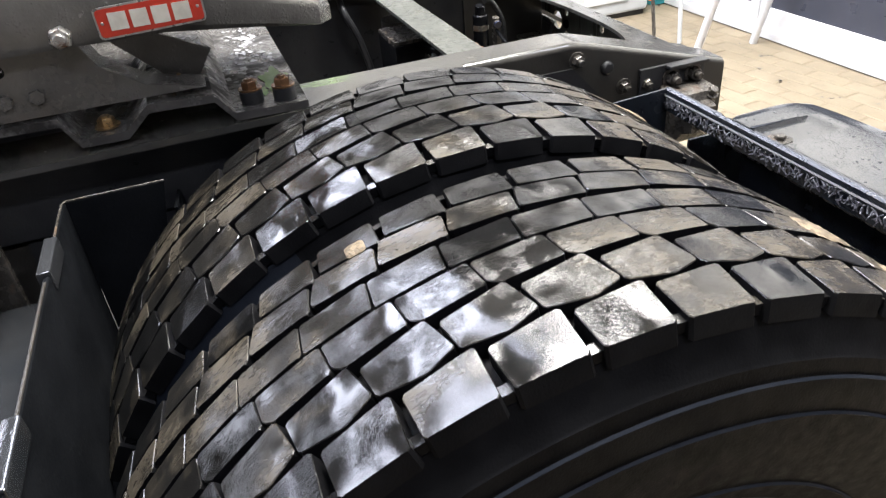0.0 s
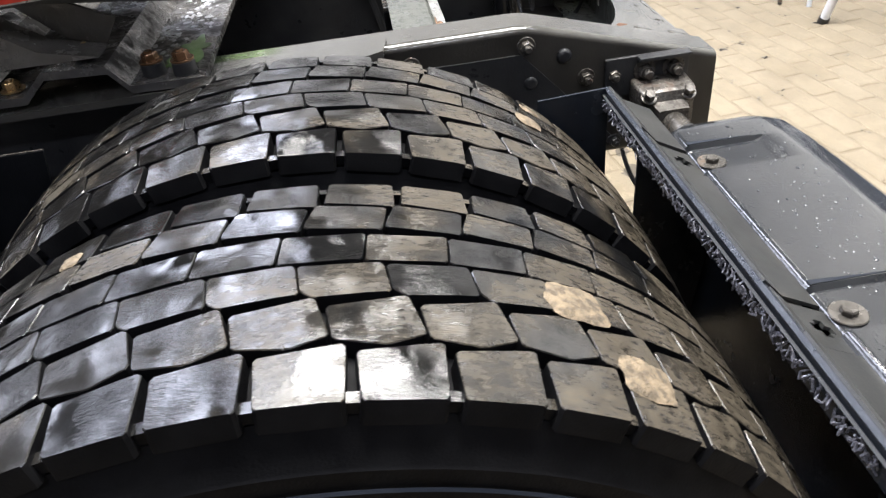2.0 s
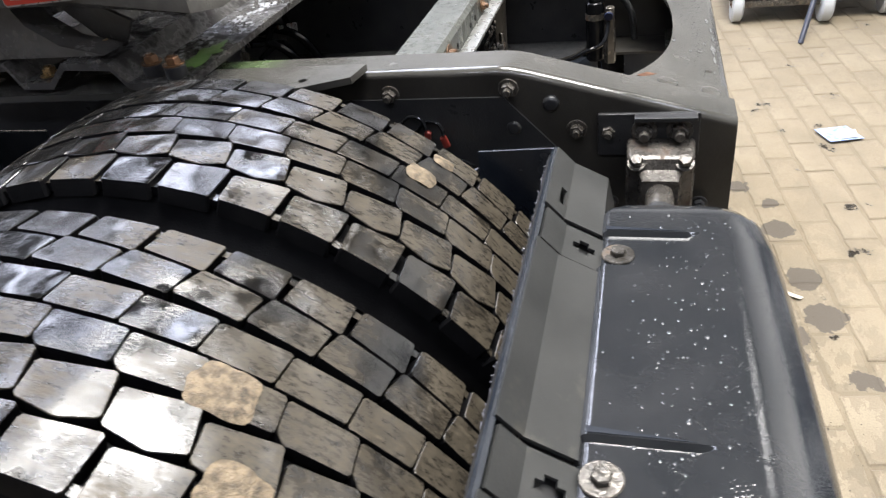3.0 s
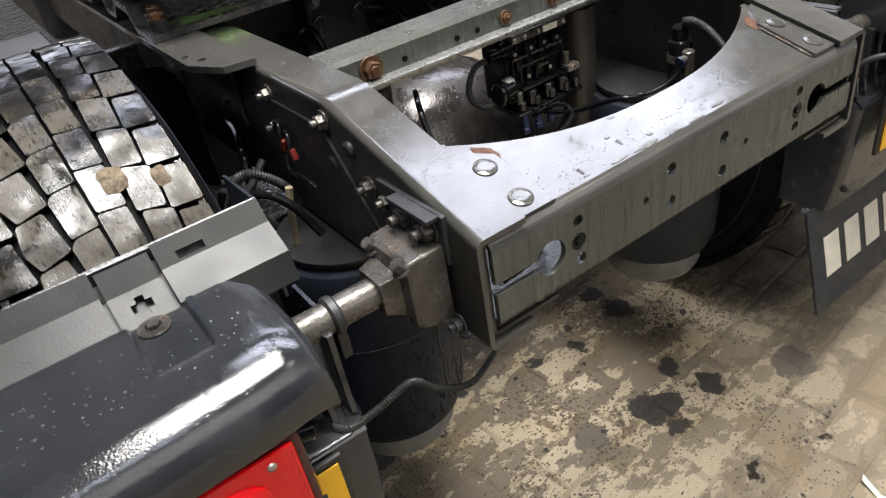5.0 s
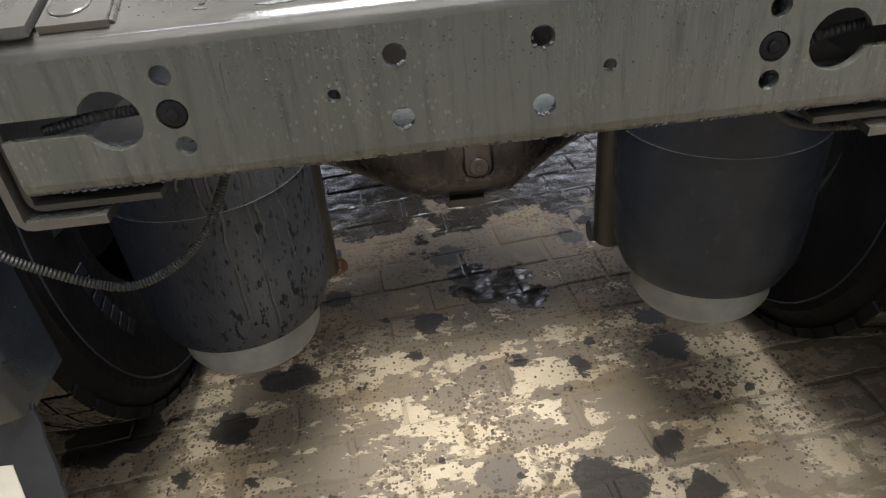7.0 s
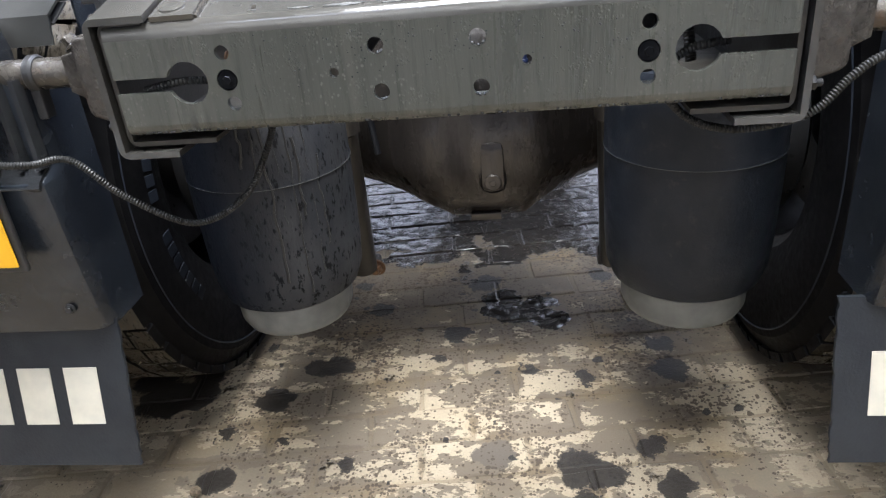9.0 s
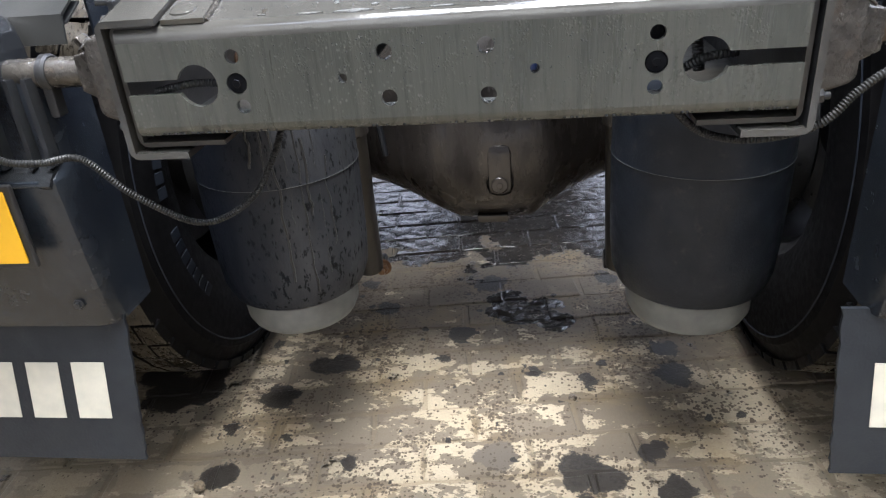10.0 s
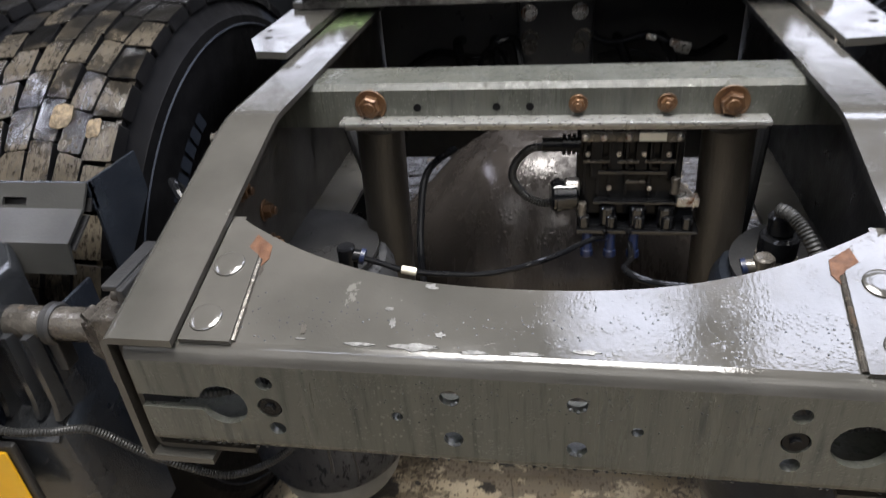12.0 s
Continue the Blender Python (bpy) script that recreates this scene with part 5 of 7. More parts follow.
    for place, ln in facets[:2]:
        plate(bm, [(GUARD_OUT, 0.0), (GUARD_IN, 0.0), (GUARD_IN, ln), (GUARD_OUT, ln)], [], -0.003, lambda u, v, w: place(u, v, w - 0.014))
    part("lip_backing", bm, BLACK, g)
    # flat wet top with two sunk bolt pockets; it rounds over to the rear
    prof = [(0.184, 0.872), (0.18, 0.886), (0.174, 0.8925), (0.168, 0.8945), (0.079, 0.895), (0.066, 0.895), (0.03, 0.8948), (0.018, 0.894), (-0.006, 0.888), (-0.024, 0.876), (-0.034, 0.861),
            (-0.038, 0.845), (-0.039, 0.824)]
    inner = [(y + (0.004 if y < 0.15 else -0.002), z - 0.008) for y, z in prof][::-1]
    stations = [(-0.598, 0.07, 0.034, 0.036, 0), (-0.5995, 0.02, 0.032, 0.034, 0), (-0.603, 0.013, 0.029, 0.031, 0), (-0.612, 0.007, 0.025, 0.02, 0), (-0.628, 0.0015, 0.021, 0.003, 0),
                (-0.64, 0.0, 0.018, 0.0, 0), (-0.68, 0.0, 0.0125, 0.0, 0), (-0.684, 0.0, 0.012, 0.0, 1), (-0.744, 0.0, 0.009, 0.0, 1), (-0.748, 0.0, 0.0085, 0.0, 0), (-0.9, 0.0, 0.004, 0.0, 0),
                (-0.99, 0.0, 0.0035, 0.0, 0), (-0.994, 0.0, 0.0035, 0.0, 1), (-1.054, 0.0, 0.003, 0.0, 1), (-1.058, 0.0, 0.003, 0.0, 0), (-1.19, 0.0, 0.003, 0.0, 0), (-1.215, 0.006, 0.008, 0.0, 0),
                (-1.232, 0.03, 0.02, 0.0, 0)]
    bm = bmesh.new()
    loops = []
    for x, dz, sh, fr, sunk in stations:
        loops.append([(x_of(x), y_of(y + (sh if y < 0.05 else 0.0) - (fr if y > 0.15 else 0.0)), z - dz - (0.0065 if sunk and y > 0.07 and z > 0.88 else 0.0)) for y, z in prof + inner])
    loft(bm, loops)
    top = part("guard_top", fix(bm), wet, g)
    bm = bmesh.new()
    rw = random.Random(31)
    for k in range(330 if lower else 0):
        wx, wy = rw.uniform(-1.19, -0.645), rw.triangular(0.03, 0.165, 0.05)
        sunk = wy > 0.066 and (-0.75 < wx < -0.678 or -1.06 < wx < -0.988)
        p = Vector((x_of(wx), y_of(wy), 0.8878 if sunk else 0.8944))
        e = rw.uniform(0.0006, 0.0019) * (1.5 if rw.random() < 0.12 else 1.0)
        lp = [[p + Vector((math.cos(a) * e * q * 1.2, math.sin(a) * e * q, e * h)) for a in (0, 0.9, 1.8, 2.7, 3.6, 4.5, 5.4)] for q, h in ((1.0, 0.0), (0.85, 0.4), (0.45, 0.62))]
        loft(bm, lp)
    if lower:
        tagged(part("water_drop", fix(bm), WATER, top, "scattered clear water drops"), kind="stuff")
    for bx in (-0.722, -1.032):
        # thin dark wedge draws both the slit and the pocket step's shadow
        bm = bmesh.new()
        plate(bm, [(bx + 0.043, 0.172), (bx + 0.05, 0.172), (bx + 0.0435, 0.08)], [], 0.0006, lambda u, v, w: (x_of(u), y_of(v), 0.8949 + w))
        part("guard_slit", bm, RUBBER, top, "tapering dark slit with the step's shadow, laid on top")
        bm = bmesh.new()
        p = Vector((x_of(bx), y_of(0.156), 0.888))
        rod(bm, p, p + Vector((0, 0, 0.003)), 0.019, 24, chamfer=0.001)
        hexa(bm, p + Vector((0, 0, 0.003)), (0, 0, 1), 0.009, 0.006, False)
        part("guard_bolt", bm, GALV, top, "bolt with a wide washer")
    if lower:
        bm = bmesh.new()
        loops = []
        for z, y0 in ((0.83, 0.088), (0.78, 0.088), (0.702, 0.088), (0.698, 0.086), (0.684, 0.058), (0.678, 0.056), (0.62, 0.06), (0.55, 0.066), (0.48, 0.075), (0.43, 0.085)):
            y1 = 0.192
            xi, xo = GUARD_IN - 0.002, GUARD_OUT
            r = 0.03
            lp = [(xi, y1), (xi, y0 + r), (xi - r * 0.3, y0 + r * 0.3), (xi - r, y0), (xo + r, y0), (xo, y0 + r), (xo, y1), (xo + 0.005, y1), (xo + 0.005, y0 + r + 0.005),
                  (xo + r, y0 + 0.005), (xi - r, y0 + 0.005), (xi - 0.005, y0 + r + 0.005), (xi - 0.005, y1)]
            loops.append([(x_of(x), y_of(y), z) for x, y in lp])
        loft(bm, loops)
        skirt = part("rear_skirt", fix(bm), SKIRT, g)
        for rx, z0, z1 in ((-0.563, 0.7, 0.822), (-0.59, 0.7, 0.822), (-0.632, 0.7, 0.822)):
            bm = bmesh.new()
            lp = []
            for z, w in ((z1, 0.012), (z0 + 0.025, 0.013), (z0, 0.018)):
                lp.append([(x_of(rx - 0.009), y_of(0.09), z), (x_of(rx - 0.004), y_of(0.088 - w), z), (x_of(rx + 0.003), y_of(0.088 - w), z), (x_of(rx + 0.007), y_of(0.09), z)])
            loft(bm, lp)
            part("skirt_rib", fix(bm), PLASTIC, skirt)
        bm = bmesh.new()
        lp = [[(x_of(-0.561), y_of(y), z), (x_of(-0.588), y_of(y), z), (x_of(-0.64), y_of(y), z), (x_of(-0.64), y_of(y + 0.004), z - 0.006), (x_of(-0.561), y_of(y + 0.004), z - 0.006)]
              for y, z in ((0.088, 0.704), (0.078, 0.697), (0.062, 0.687), (0.055, 0.679))]
        loft(bm, lp)
        part("skirt_ledge", fix(bm), PLASTIC, skirt, "wet glossy ledge")
        bm = bmesh.new()
        hexa(bm, (x_of(-0.595), y_of(0.0745), 0.477), (0, y_of(0) - y_of(1), 0), 0.006, 0.005)
        part("skirt_screw", bm, DARK, skirt)
    return g


def same(v):
    return v


def right(x):
    return 2 * C - x


build_guard(same, same, "wet black moulded rear mudguard beside the dual tyres", True, PLASTIC, PLASTIC_DRY)
build_guard(right, same, "wet black moulded rear mudguard on the far side", True, PLASTIC, PLASTIC_DRY)

# front mudguard: black trough ahead of the tyres, open at the top, with a worn rim
fg = thing("mudguard", "plain black front mudguard ahead of the dual tyres", "mudguard", (-0.9, 1.19, 0.5), "mudguards")
bm = bmesh.new()
sec = [(1.19, 0.977), (1.196, 0.974), (1.2, 0.5), (1.196, 0.5), (1.188, 0.974)]
loft(bm, [[(x, y, z) for y, z in sec] for x in (-0.556, -1.235)])
hood = part("front_wall", fix(bm), HOOD, fg)
bm = bmesh.new()
plate(bm, [(1.061, 0.976), (1.1885, 0.976), (1.1885, 0.55), (1.16, 0.55), (1.1, 0.8)], [], 0.005, lambda u, v, w: (-0.561 + w, u, v))
part("inner_end_wall", bm, HOOD, fg)
bm = bmesh.new()
tube(bm, [(-0.559, 1.061, 0.9772), (-0.559, 1.175, 0.9775), (-0.561, 1.188, 0.9775), (-0.58, 1.1915, 0.9775), (-0.66, 1.1915, 0.9775)], 0.0015, 8)
part("worn_edge", fix(bm), GALV, hood, "pale worn edge")
bm = bmesh.new()
tube(bm, [(-0.76, 1.1915, 0.9775), (-0.9, 1.1915, 0.9775), (-1.06, 1.1915, 0.9775)], 0.0018, 8)
part("worn_edge", fix(bm), POST, hood, "brown worn edge")
for x0 in (-0.745, -1.06):
    bm = bmesh.new()
    box(bm, (x0, 1.186, 0.955), (x0 + 0.085, 1.202, 0.982), 0.003)
    part("edge_clip", bm, PLASTIC, hood, "bluish wet edge clip")
# added black sheet standing in for the dark gap beside the rail
bm = bmesh.new()
plate(bm, [(-0.553, 0.3), (-0.4, 0.3), (-0.4, 0.86), (-0.43, 0.9), (-0.553, 0.93)], [], 0.005, lambda u, v, w: (u, 1.055 + w, v))
part("gap_blank_panel", bm, HOOD, fg)
bm = bmesh.new()
lathe(bm, [(0.62, 0.05), (0.622, 0.075), (0.74, 0.078), (0.76, 0.07), (0.768, 0.045), (0.79, 0.04), (0.8, 0.02)], (-0.8, 1.14, 0), "z", 32)
solo("brake_canister", fix(bm), DARK, "black round canister behind the front mudguard", "canister", loc=(-0.8, 1.14, 0.62))

# rusty fixing plate over the front mudguard
fx = thing("guard_bracket", "brown cast bracket with two rusty bolts over the front mudguard", "bracket", (-0.56, 1.36, 0.9))
bm = bmesh.new()
box(bm, (-0.62, 1.3, 0.9), (-0.5, 1.46, 0.915), 0.004)
box(bm, (-0.515, 1.3, 0.8), (-0.5, 1.46, 0.905), 0.004)
box(bm, (-0.502, 1.36, 0.82), (-0.407, 1.4, 0.89), 0.004)
part("bracket_body", bm, GALV, fx)
for y in (1.335, 1.4):
    bm = bmesh.new()
    hexa(bm, (-0.575, y, 0.915), (0, 0, 1), 0.012, 0.011, True, 0.006)
    part("bolt", bm, RUST_WET, fx, "rusty bolt")

# ---- tail lamps, number plates, mud flaps ----
for s in (-1, 1):
    f = same if s < 0 else right

    def bx(b, lo, hi, bev=0.0):
        p, q = (f(lo[0]), lo[1], lo[2]), (f(hi[0]), hi[1], hi[2])
        box(b, tuple(min(a) for a in zip(p, q)), tuple(max(a) for a in zip(p, q)), bev)

    lamp = thing("tail_lamp", "red rectangular tail lamp cluster under the mudguard edge", "tail lamp", (f(-0.87), 0.02, 0.69), "tail lamps")
    bm = bmesh.new()
    bx(bm, (-0.655, 0.004, 0.694), (-1.115, 0.05, 0.82), 0.012)
    part("lamp_housing", bm, BLACK, lamp)
    bm = bmesh.new()
    bx(bm, (-0.652, -0.02, 0.697), (-1.118, 0.006, 0.817), 0.01)
    part("lamp_side", bm, LENS_SIDE, lamp, "dark red glossy lamp side")
    bm = bmesh.new()
    bx(bm, (-0.664, -0.0245, 0.706), (-1.108, -0.0185, 0.81), 0.004)
    lens = part("lamp_lens", bm, LENS, lamp, "glossy red lens")
    bm = bmesh.new()
    loft(bm, [[(f(-0.742) + r * 1.12 * math.cos(a * math.tau / 32), -0.0245 - d, 0.762 + r * 0.85 * math.sin(a * math.tau / 32)) for a in range(32)]
              for r, d in ((0.036, -0.002), (0.0358, 0.002), (0.033, 0.0035), (0.026, 0.0065), (0.014, 0.008), (0.003, 0.0085))])
    disc = part("lens_disc", fix(bm), LENS, lens)
    for k in range(-4, 5):
        hh = math.sqrt(0.026 ** 2 - (k * 0.0055) ** 2) * 0.75
        bm = bmesh.new()
        tube(bm, [(f(-0.742 + k * 0.0058), -0.0312, 0.762 - hh), (f(-0.742 + k * 0.0058), -0.0333 + abs(k) * 0.0004, 0.762), (f(-0.742 + k * 0.0058), -0.0312, 0.762 + hh)], 0.0014, 6, 3)
        part("lens_rib", fix(bm), LENS, disc)
    for z in (0.795, 0.719):
        bm = bmesh.new()
        dome(bm, (f(-0.692), -0.0242, z), (0, -1, 0), 0.0055, 0.003, 12)
        part("lens_screw", bm, STEEL, lens, "small bright screw")
    bm = bmesh.new()
    rod(bm, (f(-0.657), 0.02, 0.775), (f(-0.632), 0.02, 0.768), 0.013, 16, chamfer=0.002)
    rod(bm, (f(-0.634), 0.02, 0.768), (f(-0.612), 0.02, 0.755), 0.009, 16, chamfer=0.002)
    part("lamp_plug", bm, VALVE, lamp, "black cable plug")

    pl = thing("number_plate", "yellow number plate with dark marks, partly behind the lamp", "number plate", (f(-0.875), 0.03, 0.57), "number plates")
    bm = bmesh.new()
    bx(bm, (-0.606, 0.034, 0.562), (-1.144, 0.044, 0.69), 0.004)
    part("plate_holder", bm, BLACK, pl)
    bm = bmesh.new()
    bx(bm, (-0.615, 0.03, 0.572), (-1.135, 0.0335, 0.682), 0.0014)
    part("plate_sheet", bm, YELLOW, pl)
    for k, (x, w) in enumerate(((-0.672, 0.02), (-0.735, 0.024), (-0.795, 0.02), (-0.87, 0.02), (-0.935, 0.024), (-1.0, 0.02), (-1.07, 0.02))):
        bm = bmesh.new()
        bx(bm, (x + w / 2, 0.0285, 0.594), (x - w / 2, 0.0299, 0.656))
        part("plate_mark", bm, BLACK, pl)
    bm = bmesh.new()
    dome(bm, (f(-0.645), 0.0299, 0.645), (0, -1, 0), 0.005, 0.002, 12)
    part("plate_screw", bm, BLACK, pl)

    flap = thing("mud_flap", "dark grey rubber mud flap with white printed marks", "mud flap", (f(-0.88), 0.07, 0.19), "mud flaps")
    edge_in = -0.55 if s < 0 else -0.516
    rnd = random.Random(8)
    zs = [0.188 + k * (0.437 - 0.188) / 24 for k in range(25)]
    right_edge = [(edge_in - rnd.uniform(0.0, 0.003), z) for z in zs]
    o = [(-1.22, 0.188)] + right_edge + [(-1.22, 0.437)]
    bm = bmesh.new()
    tilt = (0.1 - 0.045) / 0.22
    plate(bm, o, [], 0.006, lambda u, v, w: (f(u), 0.045 + (v - 0.19) * tilt + w, v))
    part("flap_sheet", bm, FLAP, flap)
    for k in range(7):
        bm = bmesh.new()
        x0 = edge_in - 0.05 - k * 0.082
        plate(bm, [(x0, 0.262), (x0 - 0.058, 0.262), (x0 - 0.058, 0.358), (x0, 0.358)], [], -0.0012,
              lambda u, v, w: (f(u), 0.0445 + (v - 0.19) * tilt + w, v))
        part("white_mark", bm, WHITE, flap, "white printed bar")


# ---- cables ----
def hose(name, pts, r, material, label, category="cable", rib=0.0, seg=10, group="hoses"):
    b = bmesh.new()
    tube(b, pts, r, seg, 8, rib, 0.0038)
    return solo(name, fix(b), material, label, category, group, loc=pts[0])


LEFT_RUN = [(-0.614, 0.02, 0.756), (-0.59, 0.025, 0.728), (-0.545, 0.035, 0.72), (-0.492, 0.042, 0.721), (-0.448, 0.062, 0.662), (-0.385, 0.085, 0.608), (-0.34, 0.1, 0.606),
            (-0.292, 0.11, 0.636), (-0.262, 0.115, 0.68), (-0.236, 0.115, 0.735), (-0.23, 0.09, 0.79), (-0.29, 0.022, 0.818), (-0.35, 0.02, 0.81)]
hose("lamp_cable", LEFT_RUN, 0.0053, CABLE, "black corrugated cable sleeve drooping from lamp to crossmember", rib=0.0012)
hose("lamp_cable", [(0.63, 0.02, 0.756), (0.56, 0.03, 0.795), (0.508, 0.05, 0.788), (0.472, 0.05, 0.764), (0.441, 0.05, 0.73), (0.406, 0.07, 0.708), (0.356, 0.09, 0.698),
                    (0.3, 0.08, 0.72), (0.26, 0.055, 0.775), (0.285, 0.03, 0.812), (0.33, 0.03, 0.82)], 0.0056, CABLE,
     "black corrugated cable sleeve under the frame corner", rib=0.0013)

# ---- valve block under the crossbeam ----
vb = thing("valve_block", "glossy black electro-pneumatic valve block with fittings", "valve", (0.13, 0.5, 0.755))
bm = bmesh.new()
box(bm, (0.058, 0.497, 0.78), (0.19, 0.57, 0.893), 0.004)
part("valve_body", bm, VALVE, vb)
for x in (0.075, 0.1, 0.13, 0.16):
    bm = bmesh.new()
    box(bm, (x, 0.487, 0.835), (x + 0.016, 0.5, 0.885), 0.003)
    part("solenoid_cap", bm, VALVE, vb)
for x in (0.09, 0.128, 0.163):
    bm = bmesh.new()
    rod(bm, (x + 0.01, 0.483, 0.775), (x + 0.01, 0.483, 0.8), 0.011, 18, chamfer=0.002)
    part("port_collar", bm, WET_BLACK, vb)
for lo, hi, bv in (((0.085, 0.484, 0.842), (0.17, 0.4868, 0.847), 0.001), ((0.08, 0.48, 0.802), (0.2, 0.4965, 0.808), 0.002), ((0.06, 0.472, 0.763), (0.215, 0.56, 0.772), 0.003)):
    bm = bmesh.new()
    box(bm, lo, hi, bv)
    part("valve_rib", bm, WET_BLACK, vb)
for x in (0.066, 0.083, 0.097, 0.118, 0.147, 0.178):
    bm = bmesh.new()
    box(bm, (x, 0.4885, 0.812), (x + 0.005, 0.4985, 0.886), 0.0015)
    part("valve_fin", bm, VALVE, vb)
for x, z in ((0.072, 0.868), (0.11, 0.868), (0.14, 0.868), (0.17, 0.868), (0.1, 0.823), (0.15, 0.823)):
    bm = bmesh.new()
    hexa(bm, (x, 0.4875, z), (0, -1, 0), 0.0035, 0.003, False)
    part("valve_screw", bm, STEEL, vb, "small bright screw")
for x0, x1, z in ((0.066, 0.1, 0.857), (0.108, 0.135, 0.857), (0.142, 0.18, 0.857), (0.12, 0.145, 0.83)):
    bm = bmesh.new()
    box(bm, (x0, 0.4835, z), (x1, 0.489, z + 0.0035), 0.001)
    part("valve_clip", bm, GALV, vb, "bright metal clip")
for x in (0.07, 0.105, 0.14, 0.175, 0.2):
    bm = bmesh.new()
    rod(bm, (x, 0.474, 0.774), (x, 0.474, 0.79), 0.0075, 16, chamfer=0.0015)
    part("port_cap", bm, WET_BLACK, vb)
bm = bmesh.new()
rod(bm, (0.043, 0.4875, 0.822), (0.062, 0.4895, 0.822), 0.0125, 22, chamfer=0.002)
part("connector_ring", bm, STEEL, vb, "bright metal ring")
bm = bmesh.new()
box(bm, (0.062, 0.478, 0.886), (0.187, 0.57, 0.9), 0.003)
part("cover_plate", bm, GALV, vb, "grey metal cover")
for x in (0.068, 0.09, 0.12, 0.18):
    bm = bmesh.new()
    dome(bm, (x, 0.4785, 0.893), (0, -1, 0), 0.005, 0.005, 12)
    part("cover_screw", bm, STEEL, vb)
bm = bmesh.new()
box(bm, (0.132, 0.4765, 0.8885), (0.164, 0.479, 0.898))
part("white_sticker", bm, WHITE, vb, "small white sticker")
bm = bmesh.new()
box(bm, (0.184, 0.475, 0.802), (0.212, 0.495, 0.814), 0.002)
part("silencer", bm, STEEL, vb, "bright metal silencer")
for x, z in ((0.18, 0.83), (0.067, 0.795)):
    bm = bmesh.new()
    rod(bm, (x, 0.476, z - 0.009), (x, 0.476, z + 0.012), 0.006, 14, chamfer=0.001)
    part("metal_fitting", bm, GALV, vb, "dull metal fitting")
bm = bmesh.new()
rod(bm, (0.026, 0.485, 0.812), (0.06, 0.49, 0.812), 0.02, 26, chamfer=0.003)
rod(bm, (0.032, 0.485, 0.812), (0.038, 0.486, 0.812), 0.0225, 26)
part("round_connector", bm, WET_BLACK, vb)
bm = bmesh.new()
for k in range(4):
    rod(bm, (0.04 + k * 0.006, 0.488, 0.88), (0.0445 + k * 0.006, 0.488, 0.88), 0.013, 20)
rod(bm, (0.015, 0.486, 0.88), (0.06, 0.489, 0.88), 0.009, 18)
part("cable_gland", bm, VALVE, vb)
for x in (0.075, 0.105, 0.135):
    bm = bmesh.new()
    rod(bm, (x, 0.48, 0.765), (x, 0.475, 0.735), 0.0065, 14, chamfer=0.001)
    rod(bm, (x, 0.476, 0.74), (x, 0.475, 0.73), 0.0085, 14, chamfer=0.001)
    part("push_fitting", bm, FITTING_BLUE if x < 0.14 else GOLD, vb, "dark blue push-in air fitting")
vb.location += Vector((0.004, -0.018, -0.012))
vb.scale = (1.12, 1.0, 1.17)
hose("sensor_cable", [(0.018, 0.47, 0.885), (-0.012, 0.483, 0.877), (-0.034, 0.48, 0.855), (-0.038, 0.48, 0.83), (-0.022, 0.482, 0.803), (0.005, 0.484, 0.788), (0.03, 0.486, 0.79)],
     0.0065, CABLE, "black corrugated cable looping beside the valve block", rib=0.001)
hose("air_hose", [(-0.209, 0.215, 0.86), (-0.175, 0.22, 0.845), (-0.146, 0.22, 0.836), (-0.1, 0.225, 0.829), (-0.044, 0.235, 0.826), (0.02, 0.27, 0.826), (0.075, 0.36, 0.8), (0.105, 0.47, 0.735)],
     0.0037, VALVE, "thin black air hose with a white marker")
bm = bmesh.new()
rod(bm, (-0.152, 0.2195, 0.8385), (-0.134, 0.2215, 0.8335), 0.0048, 14, chamfer=0.001)
solo("hose_marker", bm, WHITE, "white marker sleeve on the air hose", "marker", loc=(-0.146, 0.22, 0.836))
hose("air_hose", [(0.135, 0.47, 0.733), (0.13, 0.38, 0.76), (0.111, 0.26, 0.82), (0.14, 0.23, 0.823), (0.19, 0.22, 0.826), (0.24, 0.218, 0.84)], 0.0045, VALVE, "thin black air hose to the far fitting")
hose("air_hose", [(-0.13, 0.52, 0.86), (-0.162, 0.46, 0.85), (-0.17, 0.42, 0.79), (-0.165, 0.38, 0.72), (-0.15, 0.36, 0.6)], 0.0055, VALVE, "black air hose hanging beside the damper")
for x, lab in ((-0.215, "black and blue elbow fitting with a dull metal foot"), (0.25, "dull metal elbow air fitting with a blue ring")):
    e = thing("elbow_fitting", lab, "fitting", (x, 0.215, 0.83), "elbow fittings")
    bm = bmesh.new()
    rod(bm, (x, 0.215, 0.82), (x, 0.215, 0.872), 0.011, 18, chamfer=0.002)
    rod(bm, (x, 0.215, 0.86), (x + (0.02 if x < 0 else -0.02), 0.217, 0.856), 0.0085, 16, chamfer=0.001)
    part("elbow_body", bm, VALVE if x < 0 else GALV, e)
    bm = bmesh.new()
    rod(bm, (x + (0.016 if x < 0 else -0.016), 0.217, 0.857), (x + (0.021 if x < 0 else -0.021), 0.217, 0.8555), 0.0098, 16)
    part("release_ring", bm, FITTING_BLUE, e, "blue release ring")
    bm = bmesh.new()
    hexa(bm, (x, 0.215, 0.742), (0, 0, 1), 0.014, 0.085, False)
    part("hex_foot", bm, GALV, e)
hose("brake_hose", [(-0.452, 0.4, 0.85), (-0.458, 0.405, 0.81), (-0.46, 0.42, 0.75), (-0.468, 0.41, 0.7)], 0.006, TAN_HOSE, "pale grimy hose bending down beside the clamp")
hose("brake_hose", [(-0.54, 0.42, 0.84), (-0.51, 0.36, 0.88), (-0.48, 0.33, 0.86), (-0.45, 0.32, 0.8)], 0.007, VALVE, "black brake hose beside the rail")
